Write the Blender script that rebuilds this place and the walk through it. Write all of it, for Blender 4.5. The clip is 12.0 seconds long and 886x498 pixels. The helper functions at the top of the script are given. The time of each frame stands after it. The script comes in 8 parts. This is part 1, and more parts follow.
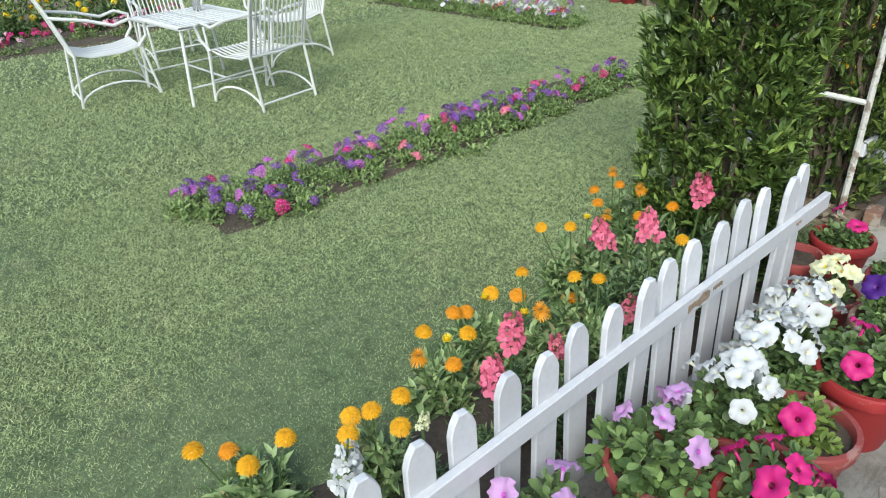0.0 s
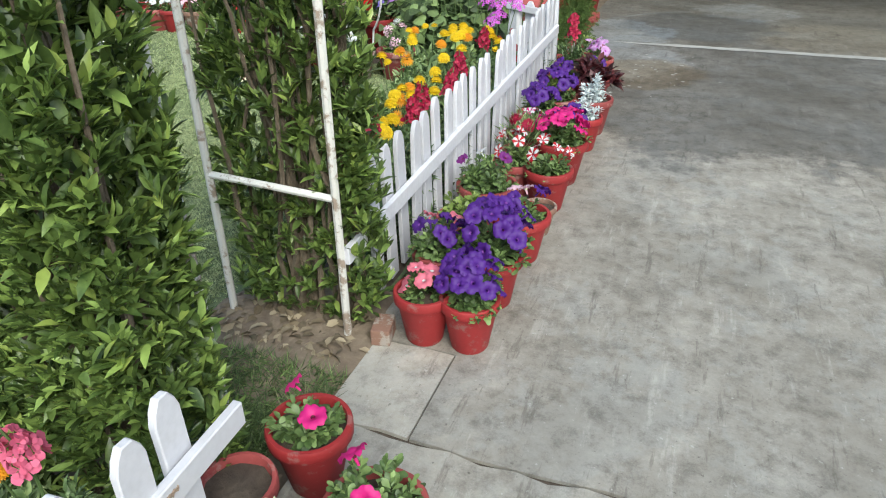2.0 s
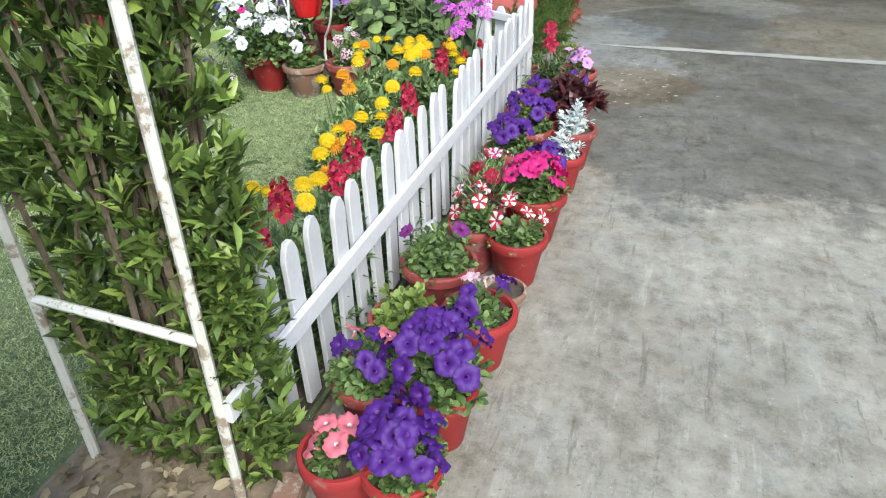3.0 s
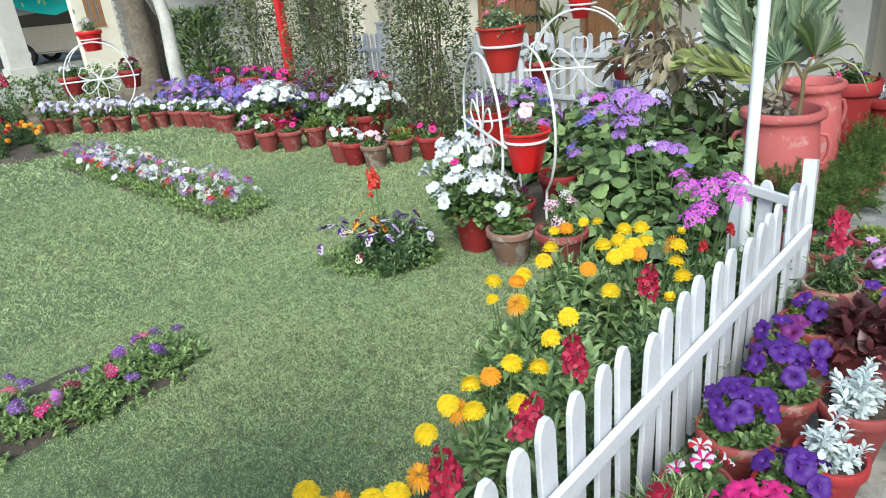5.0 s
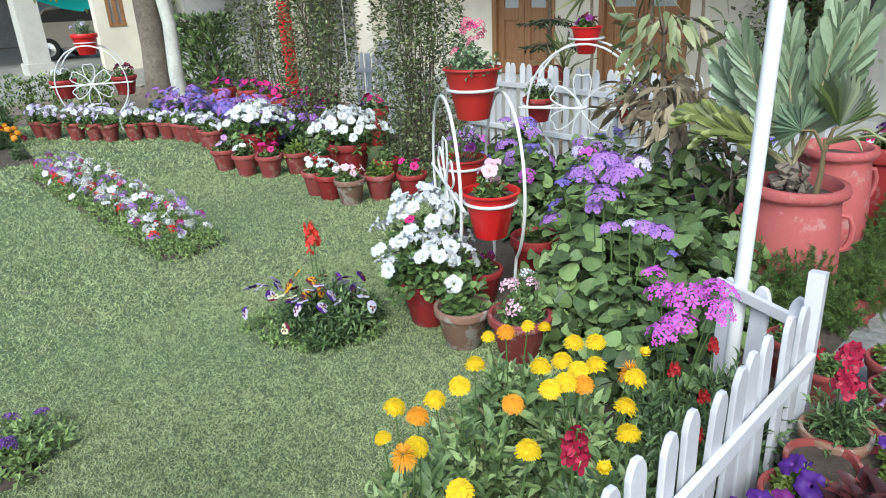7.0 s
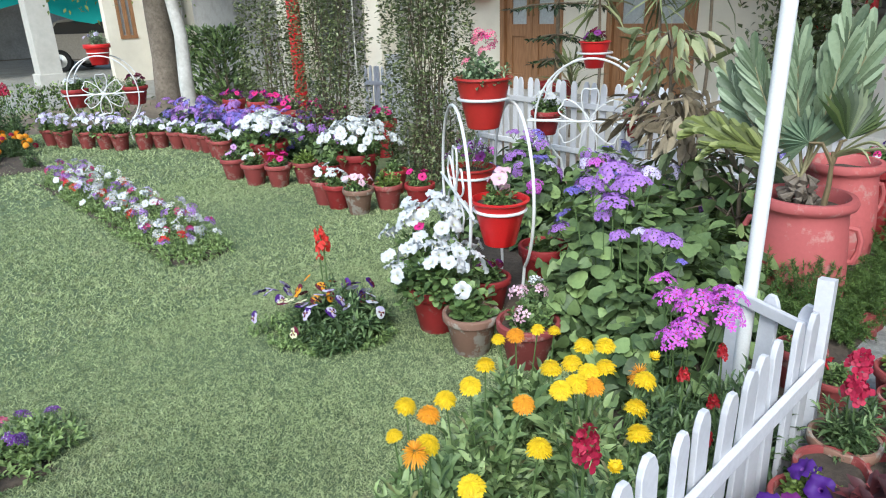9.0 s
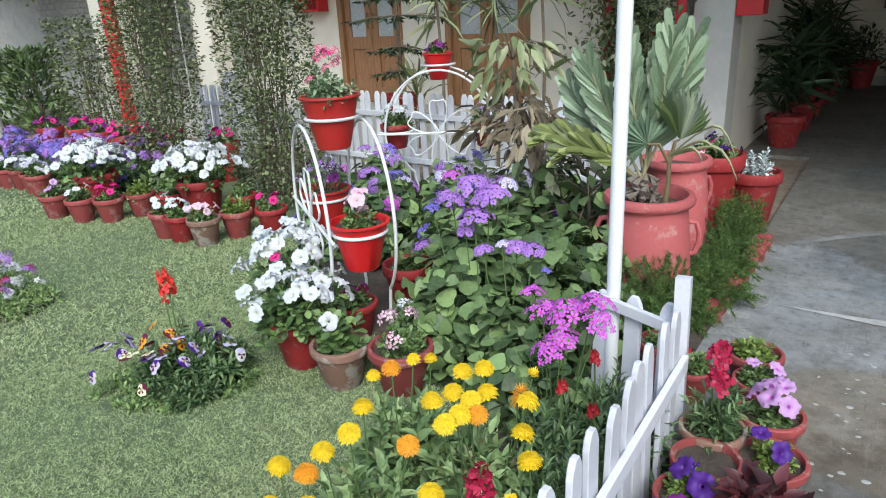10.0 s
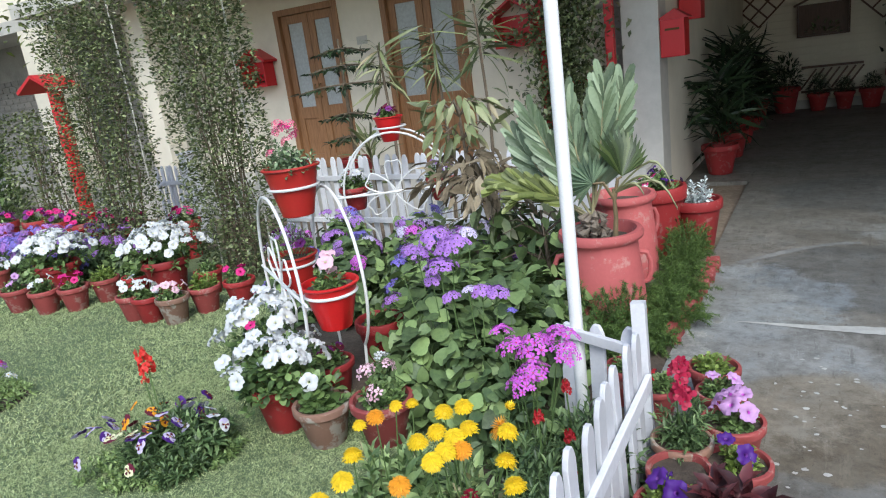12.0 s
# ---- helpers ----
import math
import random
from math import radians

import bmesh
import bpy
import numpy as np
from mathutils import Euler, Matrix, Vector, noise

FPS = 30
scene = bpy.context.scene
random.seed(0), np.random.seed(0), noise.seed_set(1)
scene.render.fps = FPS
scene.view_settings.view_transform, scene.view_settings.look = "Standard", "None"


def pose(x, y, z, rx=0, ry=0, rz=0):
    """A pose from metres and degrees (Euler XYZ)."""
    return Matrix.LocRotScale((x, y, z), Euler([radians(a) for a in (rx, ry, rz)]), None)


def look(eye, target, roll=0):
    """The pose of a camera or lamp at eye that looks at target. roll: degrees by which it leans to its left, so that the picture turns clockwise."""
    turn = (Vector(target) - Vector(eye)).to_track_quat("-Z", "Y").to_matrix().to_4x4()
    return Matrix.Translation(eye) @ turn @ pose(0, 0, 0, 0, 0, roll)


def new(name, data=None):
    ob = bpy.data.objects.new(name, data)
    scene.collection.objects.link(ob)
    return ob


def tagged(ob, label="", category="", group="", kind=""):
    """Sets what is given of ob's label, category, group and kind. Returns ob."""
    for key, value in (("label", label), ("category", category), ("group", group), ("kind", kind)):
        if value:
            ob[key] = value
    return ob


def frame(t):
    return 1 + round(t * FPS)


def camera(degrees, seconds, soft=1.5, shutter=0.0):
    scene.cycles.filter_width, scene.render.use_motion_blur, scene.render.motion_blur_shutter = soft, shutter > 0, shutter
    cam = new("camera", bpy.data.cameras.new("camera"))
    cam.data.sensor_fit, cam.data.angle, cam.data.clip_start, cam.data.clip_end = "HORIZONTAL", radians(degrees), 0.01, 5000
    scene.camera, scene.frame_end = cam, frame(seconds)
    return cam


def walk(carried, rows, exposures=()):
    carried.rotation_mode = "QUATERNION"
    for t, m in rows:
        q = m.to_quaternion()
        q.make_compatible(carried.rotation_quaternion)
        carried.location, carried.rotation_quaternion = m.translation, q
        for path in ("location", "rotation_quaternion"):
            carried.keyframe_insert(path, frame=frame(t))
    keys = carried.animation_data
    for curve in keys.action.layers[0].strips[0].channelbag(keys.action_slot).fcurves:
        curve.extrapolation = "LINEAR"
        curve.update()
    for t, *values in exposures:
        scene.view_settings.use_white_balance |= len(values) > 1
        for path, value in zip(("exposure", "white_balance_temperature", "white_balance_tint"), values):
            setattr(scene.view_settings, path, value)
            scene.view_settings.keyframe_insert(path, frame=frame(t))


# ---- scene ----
cam = camera(67.1, 12.0, 1.1)
PATH = [
    (0, (0.954, -2.992, 1.427), (-0.421, -1.911, 0.457), -4.1),
    (0.5, (0.943, -2.729, 1.391), (-0.204, -1.459, 0.355), -4.2),
    (1, (0.894, -2.358, 1.429), (-0.017, -0.918, 0.382), -6.8),
    (1.5, (0.945, -1.96, 1.385), (0.267, -0.349, 0.413), -3.3),
    (2, (0.963, -1.593, 1.384), (0.339, 0.029, 0.395), -0.9),
    (2.5, (0.899, -1.219, 1.405), (0.271, 0.38, 0.381), -1.5),
    (2.7, (0.886, -1.075, 1.401), (0.323, 0.538, 0.361), -0.7),
    (4.3, (0.754, -0.099, 1.562), (-0.101, 1.482, 0.686), -5.5),
    (4.5, (0.775, 0.008, 1.535), (-0.203, 1.594, 0.809), -2.8),
    (5, (0.745, 0.192, 1.557), (-0.56, 1.501, 0.793), -5.5),
    (5.5, (0.596, 0.407, 1.564), (-0.742, 1.656, 0.757), -3.7),
    (6, (0.572, 0.641, 1.542), (-0.66, 2.01, 0.761), -2.0),
    (6.5, (0.631, 0.899, 1.586), (-0.636, 2.209, 0.764), -0.8),
    (7, (0.601, 0.928, 1.619), (-0.764, 2.193, 0.889), -2.6),
    (7.2, (0.609, 0.883, 1.619), (-0.722, 2.206, 0.928), -0.5),
    (8.8, (0.608, 0.872, 1.611), (-0.821, 2.114, 0.966), -2.8),
    (9, (0.608, 0.881, 1.585), (-0.776, 2.152, 0.9), -1.9),
    (9.5, (0.595, 0.948, 1.554), (-0.546, 2.404, 0.795), -1.0),
    (10, (0.5, 0.976, 1.599), (-0.57, 2.527, 0.926), -2.9),
    (10.5, (0.393, 0.985, 1.639), (-0.447, 2.711, 1.076), -3.5),
    (11, (0.339, 0.921, 1.656), (-0.429, 2.692, 1.134), -1.7),
    (11.5, (0.42, 0.835, 1.643), (-0.548, 2.5, 1.103), -6.0),
    (12, (0.574, 0.84, 1.629), (-0.418, 2.495, 1.103), -7.6),
]
walk(cam, [(t, look(eye, target, roll)) for t, eye, target, roll in PATH], exposures=[
    (t, stops, kelvin, tint) for t, stops, kelvin, tint in (
        (0, 0.53, 6100, 0), (1, 0.45, 6100, 0), (1.5, 0.67, 6150, 2), (2, 0.70, 6200, 2), (2.5, 0.95, 6200, 2), (4.5, 0.82, 6000, -2), (5.5, 0.79, 5850, -2), (7, 0.72, 5800, 0),
        (8.8, 0.73, 5780, 2), (9.5, 0.65, 5800, 3), (10.5, 0.61, 5800, 4), (11, 0.56, 5900, 1), (11.5, 0.62, 5830, 4), (12, 0.63, 5820, 5))])

# ---- world, sun, exposure ----
world = bpy.data.worlds.new("overcast_sky")
scene.world = world
world.use_nodes = True
wn = world.node_tree.nodes
sky = wn.new("ShaderNodeTexSky")
sky.sky_type = 'NISHITA'
sky.sun_disc = False
sky.sun_elevation, sky.sun_rotation = radians(44), radians(144)
sky.air_density, sky.dust_density = 1.2, 3.0
world.node_tree.links.new(sky.outputs[0], wn["Background"].inputs[0])
wn["Background"].inputs[1].default_value = 0.15
sun_data = bpy.data.lights.new("sun", 'SUN')
sun_data.energy, sun_data.angle, sun_data.color = 1.6, radians(28), (1.0, 0.985, 0.94)
sun = new("sun", sun_data)
sun.matrix_basis = look((4.6, -6.4, 7.6), (0, 0, 0))


# ---- materials ----
def nodes_of(name):
    m = bpy.data.materials.new(name)
    m.use_nodes = True
    nt = m.node_tree
    return m, nt, nt.nodes["Principled BSDF"], nt.nodes["Material Output"]


def noise_node(nt, scale, detail=4, rough=0.6, coord="Object"):
    tc = nt.nodes.new("ShaderNodeTexCoord")
    n = nt.nodes.new("ShaderNodeTexNoise")
    n.inputs["Scale"].default_value, n.inputs["Detail"].default_value, n.inputs["Roughness"].default_value = scale, detail, rough
    nt.links.new(tc.outputs[coord], n.inputs["Vector"])
    return n


def ramp(nt, src, stops):
    r = nt.nodes.new("ShaderNodeValToRGB")
    e = r.color_ramp.elements
    while len(e) < len(stops):
        e.new(0.5)
    for el, (p, c) in zip(e, stops):
        el.position, el.color = p, (*c, 1)
    nt.links.new(src, r.inputs[0])
    return r


def mix(nt, fac, a, b, mode='MIX'):
    x = nt.nodes.new("ShaderNodeMix")
    x.data_type, x.blend_type = 'RGBA', mode
    for sock, val in ((x.inputs[0], fac), (x.inputs[6], a), (x.inputs[7], b)):
        if isinstance(val, (int, float)):
            sock.default_value = val
        elif isinstance(val, tuple):
            sock.default_value = (*val, 1)
        else:
            nt.links.new(val, sock)
    return x.outputs[2]


def bump(nt, bsdf, height, strength=0.3, dist=0.01):
    b = nt.nodes.new("ShaderNodeBump")
    b.inputs["Strength"].default_value, b.inputs["Distance"].default_value = strength, dist
    nt.links.new(height, b.inputs["Height"])
    nt.links.new(b.outputs[0], bsdf.inputs["Normal"])


def leafy(name, dark, light, rough=0.45, through_light=0.25, blotch=None, even=False):
    """Leaves or petals: each one its own shade, a little light coming through."""
    m, nt, p, out = nodes_of(name)
    geo = nt.nodes.new("ShaderNodeNewGeometry")
    mid = tuple((a + b) / 2 for a, b in zip(dark, light))
    deep, bright = tuple(c * 0.3 for c in dark), tuple(min(1, c * 1.18) for c in light)
    stops = [(0, deep), (0.35, dark), (0.7, mid), (1, bright)]
    if blotch:
        stops = [(0, deep), (0.35, dark), (0.68, mid), (0.92, bright), (0.97, blotch)]
    if even:
        stops = [(0, dark), (0.5, mid), (1, light)]
    r = ramp(nt, geo.outputs["Random Per Island"], stops)
    n = noise_node(nt, 60, 3)
    col = mix(nt, 0.25, r.outputs[0], ramp(nt, n.outputs[0], [(0.3, dark), (0.7, light)]).outputs[0])
    nt.links.new(col, p.inputs["Base Color"])
    p.inputs["Roughness"].default_value = rough
    t = nt.nodes.new("ShaderNodeBsdfTranslucent")
    nt.links.new(col, t.inputs[0])
    mx = nt.nodes.new("ShaderNodeMixShader")
    mx.inputs[0].default_value = through_light * 0.7
    nt.links.new(p.outputs[0], mx.inputs[1])
    nt.links.new(t.outputs[0], mx.inputs[2])
    nt.links.new(mx.outputs[0], out.inputs[0])
    return m


def petal(name, col, spread=0.16, through_light=0.3):
    return leafy(name, tuple(c * (1 - spread) for c in col), tuple(min(1, c * (1 + spread * 0.5) + 0.005) for c in col), 0.6, through_light, even=True)


def painted(name, col, worn, rough=0.55, chips=0.62, scale=14, bump_s=0.15, metal=0.0):
    """Paint over a base with chips and dirt."""
    m, nt, p, out = nodes_of(name)
    big, fine = noise_node(nt, scale, 6, 0.7), noise_node(nt, scale * 6, 4)
    oi = nt.nodes.new("ShaderNodeObjectInfo")
    shade = ramp(nt, oi.outputs["Random"], [(0, tuple(c * 0.82 for c in col)), (1, tuple(min(1, c * 1.12) for c in col))])
    c1 = mix(nt, ramp(nt, fine.outputs[0], [(0.35, (0, 0, 0)), (0.75, (0.35, 0.35, 0.35))]).outputs[0], shade.outputs[0], tuple(c * 0.7 for c in col))
    fac = ramp(nt, big.outputs[0], [(chips, (0, 0, 0)), (chips + 0.07, (1, 1, 1))])
    nt.links.new(mix(nt, fac.outputs[0], c1, worn), p.inputs["Base Color"])
    p.inputs["Roughness"].default_value, p.inputs["Metallic"].default_value = rough, metal
    bump(nt, p, big.outputs[0], bump_s, 0.004)
    return m


def grainy(name, a, b, scale=20, rough=0.85, bump_s=0.4, c=None):
    m, nt, p, out = nodes_of(name)
    n1, n2 = noise_node(nt, scale, 8, 0.7), noise_node(nt, scale / 7, 3)
    col = ramp(nt, n1.outputs[0], [(0.3, a), (0.7, b)]).outputs[0]
    col = mix(nt, ramp(nt, n2.outputs[0], [(0.45, (0, 0, 0)), (0.7, (0.6, 0.6, 0.6))]).outputs[0], col, c or tuple(x * 0.7 for x in a))
    nt.links.new(col, p.inputs["Base Color"])
    p.inputs["Roughness"].default_value = rough
    bump(nt, p, n1.outputs[0], bump_s, 0.01)
    return m


def concrete(name, k=1.0, stains_and_shade=None):
    """Stained, worn concrete in taupe and blue-grey; k: how light it is."""
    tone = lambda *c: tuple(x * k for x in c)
    m, nt, p, out = nodes_of(name)
    n1, n2, n3, n4 = noise_node(nt, 0.9, 8, 0.72), noise_node(nt, 3.1, 10, 0.8), noise_node(nt, 55, 5), noise_node(nt, 1.7, 7, 0.78)
    n3b, n5 = noise_node(nt, 11, 9, 0.82), noise_node(nt, 0.55, 4, 0.6)
    base = ramp(nt, n2.outputs[0], [(0.38, tone(0.31, 0.285, 0.24)), (0.47, tone(0.40, 0.372, 0.32)), (0.53, tone(0.44, 0.412, 0.358)), (0.61, tone(0.53, 0.50, 0.44))]).outputs[0]
    blue = ramp(nt, n4.outputs[0], [(0.5, (0, 0, 0)), (0.55, (0.6, 0.6, 0.6))]).outputs[0]
    base = mix(nt, blue, base, tone(0.47, 0.465, 0.43))
    stain = ramp(nt, n1.outputs[0], [(0.50, (0, 0, 0)), (0.57, (0.4, 0.4, 0.4))]).outputs[0]
    base = mix(nt, stain, base, tone(0.30, 0.275, 0.23))
    wash = ramp(nt, n5.outputs[0], [(0.5, (0, 0, 0)), (0.66, (0.3, 0.3, 0.3))]).outputs[0]
    base = mix(nt, wash, base, tone(0.56, 0.545, 0.49))
    # pale scuffs drawn out along the drive
    tc, mp = nt.nodes.new("ShaderNodeTexCoord"), nt.nodes.new("ShaderNodeMapping")
    mp.inputs["Scale"].default_value = (5.0, 0.7, 1)
    mp.inputs["Rotation"].default_value = (0, 0, 0.3)
    ns = nt.nodes.new("ShaderNodeTexNoise")
    ns.inputs["Scale"].default_value, ns.inputs["Detail"].default_value, ns.inputs["Roughness"].default_value = 3.0, 9, 0.75
    nt.links.new(tc.outputs["Object"], mp.inputs[0])
    nt.links.new(mp.outputs[0], ns.inputs[0])
    base = mix(nt, ramp(nt, ns.outputs[0], [(0.57, (0, 0, 0)), (0.64, (0.45, 0.45, 0.45))]).outputs[0], base, tone(0.66, 0.635, 0.58))
    base = mix(nt, ramp(nt, ns.outputs[0], [(0.37, (0.65, 0.65, 0.65)), (0.42, (0, 0, 0))]).outputs[0], base, tone(0.22, 0.20, 0.17))
    specks = ramp(nt, n3.outputs[0], [(0.66, (0, 0, 0)), (0.71, (0.7, 0.7, 0.7))]).outputs[0]
    base = mix(nt, specks, base, tone(0.66, 0.65, 0.61))
    pits = ramp(nt, n3.outputs[0], [(0.29, (0.7, 0.7, 0.7)), (0.34, (0, 0, 0))]).outputs[0]
    base = mix(nt, pits, base, tone(0.13, 0.12, 0.10))
    base = mix(nt, 0.85, base, ramp(nt, n3b.outputs[0], [(0.32, (0.58, 0.57, 0.55)), (0.5, (0.92, 0.92, 0.92)), (0.66, (1, 1, 1))]).outputs[0], 'MULTIPLY')
    n6 = noise_node(nt, 5.5, 12, 0.86)
    base = mix(nt, 0.8, base, ramp(nt, n6.outputs[0], [(0.36, (0.62, 0.62, 0.63)), (0.5, (0.885, 0.885, 0.885)), (0.6, (0.97, 0.97, 0.97))]).outputs[0], 'MULTIPLY')
    # round tinted spots: real stains, and shade painted into the colour
    for px, py, reach, tint in stains_and_shade or ():
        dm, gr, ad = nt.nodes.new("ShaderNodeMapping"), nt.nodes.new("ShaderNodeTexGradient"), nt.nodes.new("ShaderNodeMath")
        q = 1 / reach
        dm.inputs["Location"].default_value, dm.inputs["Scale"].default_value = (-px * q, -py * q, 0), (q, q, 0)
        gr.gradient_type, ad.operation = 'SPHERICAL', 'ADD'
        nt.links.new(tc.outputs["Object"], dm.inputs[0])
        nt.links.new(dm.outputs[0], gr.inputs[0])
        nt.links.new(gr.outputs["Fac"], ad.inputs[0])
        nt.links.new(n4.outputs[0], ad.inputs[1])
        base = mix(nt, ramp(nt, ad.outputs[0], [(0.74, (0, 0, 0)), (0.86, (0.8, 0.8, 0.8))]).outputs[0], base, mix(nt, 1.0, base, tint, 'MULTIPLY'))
    nt.links.new(base, p.inputs["Base Color"])
    wet = ramp(nt, n1.outputs[0], [(0.4, (0.75, 0.75, 0.75)), (0.62, (0.45, 0.45, 0.45))]).outputs[0]
    nt.links.new(wet, p.inputs["Roughness"])
    bump(nt, p, n3b.outputs[0], 0.45, 0.006)
    return m


def patchy_grass(name, dark, mid, light, dry, fine):
    """Mown grass: blades of mixed shade over hand-sized light, dark and dry patches."""
    m, nt, p, out = nodes_of(name)
    geo = nt.nodes.new("ShaderNodeNewGeometry")
    n1, n2, n3, n4 = noise_node(nt, 1.3, 5, 0.65), noise_node(nt, fine, 5, 0.75), noise_node(nt, 15, 6, 0.75), noise_node(nt, 4.5, 5, 0.7)
    col = ramp(nt, n2.outputs[0], [(0.3, dark), (0.5, mid), (0.72, light)]).outputs[0]
    col = mix(nt, 0.45, col, ramp(nt, geo.outputs["Random Per Island"], [(0, dark), (0.5, mid), (0.93, light), (1, dry)]).outputs[0])
    col = mix(nt, ramp(nt, n1.outputs[0], [(0.42, (0, 0, 0)), (0.66, (0.3, 0.3, 0.3))]).outputs[0], col, tuple(a * 0.75 + b * 0.3 for a, b in zip(mid, dry)))
    col = mix(nt, ramp(nt, n4.outputs[0], [(0.58, (0, 0, 0)), (0.74, (0.35, 0.35, 0.35))]).outputs[0], col, dry)
    col = mix(nt, 0.9, col, ramp(nt, n3.outputs[0], [(0.34, (0.5, 0.52, 0.5)), (0.5, (0.9, 0.9, 0.9)), (0.66, (1, 1, 1))]).outputs[0], 'MULTIPLY')
    nt.links.new(col, p.inputs["Base Color"])
    p.inputs["Roughness"].default_value = 0.85
    bump(nt, p, n3.outputs[0], 0.6, 0.02)
    return m


def wooden(name, a, b):
    m, nt, p, out = nodes_of(name)
    tc, mp = nt.nodes.new("ShaderNodeTexCoord"), nt.nodes.new("ShaderNodeMapping")
    mp.inputs["Scale"].default_value = (18, 18, 1.5)
    n = nt.nodes.new("ShaderNodeTexNoise")
    n.inputs["Scale"].default_value, n.inputs["Detail"].default_value = 4, 6
    nt.links.new(tc.outputs["Object"], mp.inputs[0])
    nt.links.new(mp.outputs[0], n.inputs[0])
    nt.links.new(ramp(nt, n.outputs[0], [(0.3, a), (0.7, b)]).outputs[0], p.inputs["Base Color"])
    p.inputs["Roughness"].default_value = 0.5
    return m


def plain(name, col, rough=0.5, metal=0.0, transmission=0.0):
    m, nt, p, out = nodes_of(name)
    n = noise_node(nt, 30, 3)
    nt.links.new(ramp(nt, n.outputs[0], [(0.3, tuple(c * 0.85 for c in col)), (0.7, tuple(min(1, c * 1.08) for c in col))]).outputs[0], p.inputs["Base Color"])
    p.inputs["Roughness"].default_value, p.inputs["Metallic"].default_value = rough, metal
    p.inputs["Transmission Weight"].default_value = transmission
    return m


# porch floor's dark tone holds both its stains and the shade under the roof
M_CONCRETE, M_WORNSHADE, M_TURF = concrete("concrete_drive", 0.86, [(1.0, -2.3, 1.9, (0.62, 0.63, 0.65))]), concrete("worn_shaded_concrete", 0.43, [(0.05, 5.1, 0.9, (1.55, 1.7, 1.9)), (1.35, 6.5, 0.7, (1.5, 1.6, 1.75)), (0.9, 5.6, 1.0, (0.7, 0.74, 0.8)), (0.9, 8.0, 1.1, (0.75, 0.8, 0.85)), (2.1, 5.3, 1.0, (1.3, 1.25, 1.15))]), patchy_grass("lawn_turf", (0.047, 0.078, 0.034), (0.135, 0.182, 0.081), (0.248, 0.313, 0.139), (0.29, 0.268, 0.165), 85)
# first spot: damp drive with porch shade painted into it; the others are stains
M_MIDCON = concrete("grey_stained_shaded_concrete", 0.75, [(1.3, 3.6, 2.3, (0.40, 0.41, 0.43)), (0.28, 4.1, 0.9, (1.7, 1.8, 1.95)), (0.62, 3.7, 0.6, (0.85, 0.72, 0.55))])
M_PALECON = concrete("pale_patch_concrete", 1.0)
M_BLADE = patchy_grass("grass_blade", (0.086, 0.132, 0.056), (0.357, 0.431, 0.2), (0.612, 0.692, 0.356), (0.53, 0.477, 0.30), 40)
M_TUFT = leafy("tuft_blade", (0.05, 0.09, 0.025), (0.20, 0.29, 0.09), 0.6, 0.2, (0.30, 0.27, 0.14))
M_SOIL = grainy("garden_soil", (0.045, 0.033, 0.025), (0.11, 0.085, 0.062), 40, 0.95, 0.8)
M_EARTH = grainy("dry_earth", (0.14, 0.105, 0.075), (0.27, 0.215, 0.155), 25, 0.95, 0.6)
M_RED = painted("red_pot_paint", (0.30, 0.022, 0.024), (0.27, 0.10, 0.09), 0.65, 0.57, 16)
M_REDOLD = painted("faded_red_pot_paint", (0.285, 0.055, 0.052), (0.33, 0.17, 0.15), 0.7, 0.54)
M_CLAY = painted("weathered_clay", (0.25, 0.14, 0.10), (0.34, 0.30, 0.26), 0.85, 0.5)
M_SCARLET = painted("scarlet_pot_paint", (0.52, 0.012, 0.014), (0.35, 0.05, 0.03), 0.4, 0.75)
M_STANDRED = painted("deep_red_pot_paint", (0.40, 0.020, 0.016), (0.30, 0.03, 0.025), 0.45, 0.74)
M_URN = painted("pink_red_urn_paint", (0.45, 0.105, 0.105), (0.46, 0.22, 0.20), 0.7, 0.56, 7)
M_WHITE = painted("white_fence_paint", (0.62, 0.62, 0.66), (0.46, 0.42, 0.37), 0.5, 0.72, 9)
M_WIRE = painted("white_iron_paint", (0.70, 0.70, 0.70), (0.42, 0.36, 0.30), 0.4, 0.72, 25)
M_PIPE = painted("white_pipe_paint", (0.72, 0.71, 0.67), (0.30, 0.24, 0.19), 0.5, 0.53, 18)
M_CREAM = grainy("cream_wall", (0.66, 0.61, 0.51), (0.76, 0.71, 0.60), 3, 0.85, 0.1, (0.58, 0.53, 0.44))
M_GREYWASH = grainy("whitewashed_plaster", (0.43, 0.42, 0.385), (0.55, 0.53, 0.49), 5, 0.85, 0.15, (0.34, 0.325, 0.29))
M_GREYBRICK = grainy("grey_brick", (0.24, 0.23, 0.22), (0.36, 0.345, 0.33), 12, 0.9, 0.3)
M_MORTAR = grainy("brick_mortar", (0.32, 0.31, 0.29), (0.4, 0.39, 0.37), 30, 0.95, 0.3)
M_WOOD = wooden("varnished_door_wood", (0.22, 0.105, 0.045), (0.34, 0.18, 0.085))
M_DARKWOOD = wooden("dark_trellis_wood", (0.06, 0.03, 0.02), (0.12, 0.06, 0.04))
M_FROST = plain("frosted_glass", (0.42, 0.45, 0.46), 0.25)
M_REDMETAL = painted("red_gloss_paint", (0.50, 0.012, 0.018), (0.25, 0.03, 0.03), 0.4, 0.7)
M_BARK = grainy("bark", (0.12, 0.095, 0.07), (0.26, 0.22, 0.18), 18, 0.95, 1.0)
M_LIMEBARK = grainy("limewashed_bark", (0.42, 0.41, 0.38), (0.62, 0.61, 0.58), 14, 0.9, 0.8, (0.25, 0.22, 0.19))
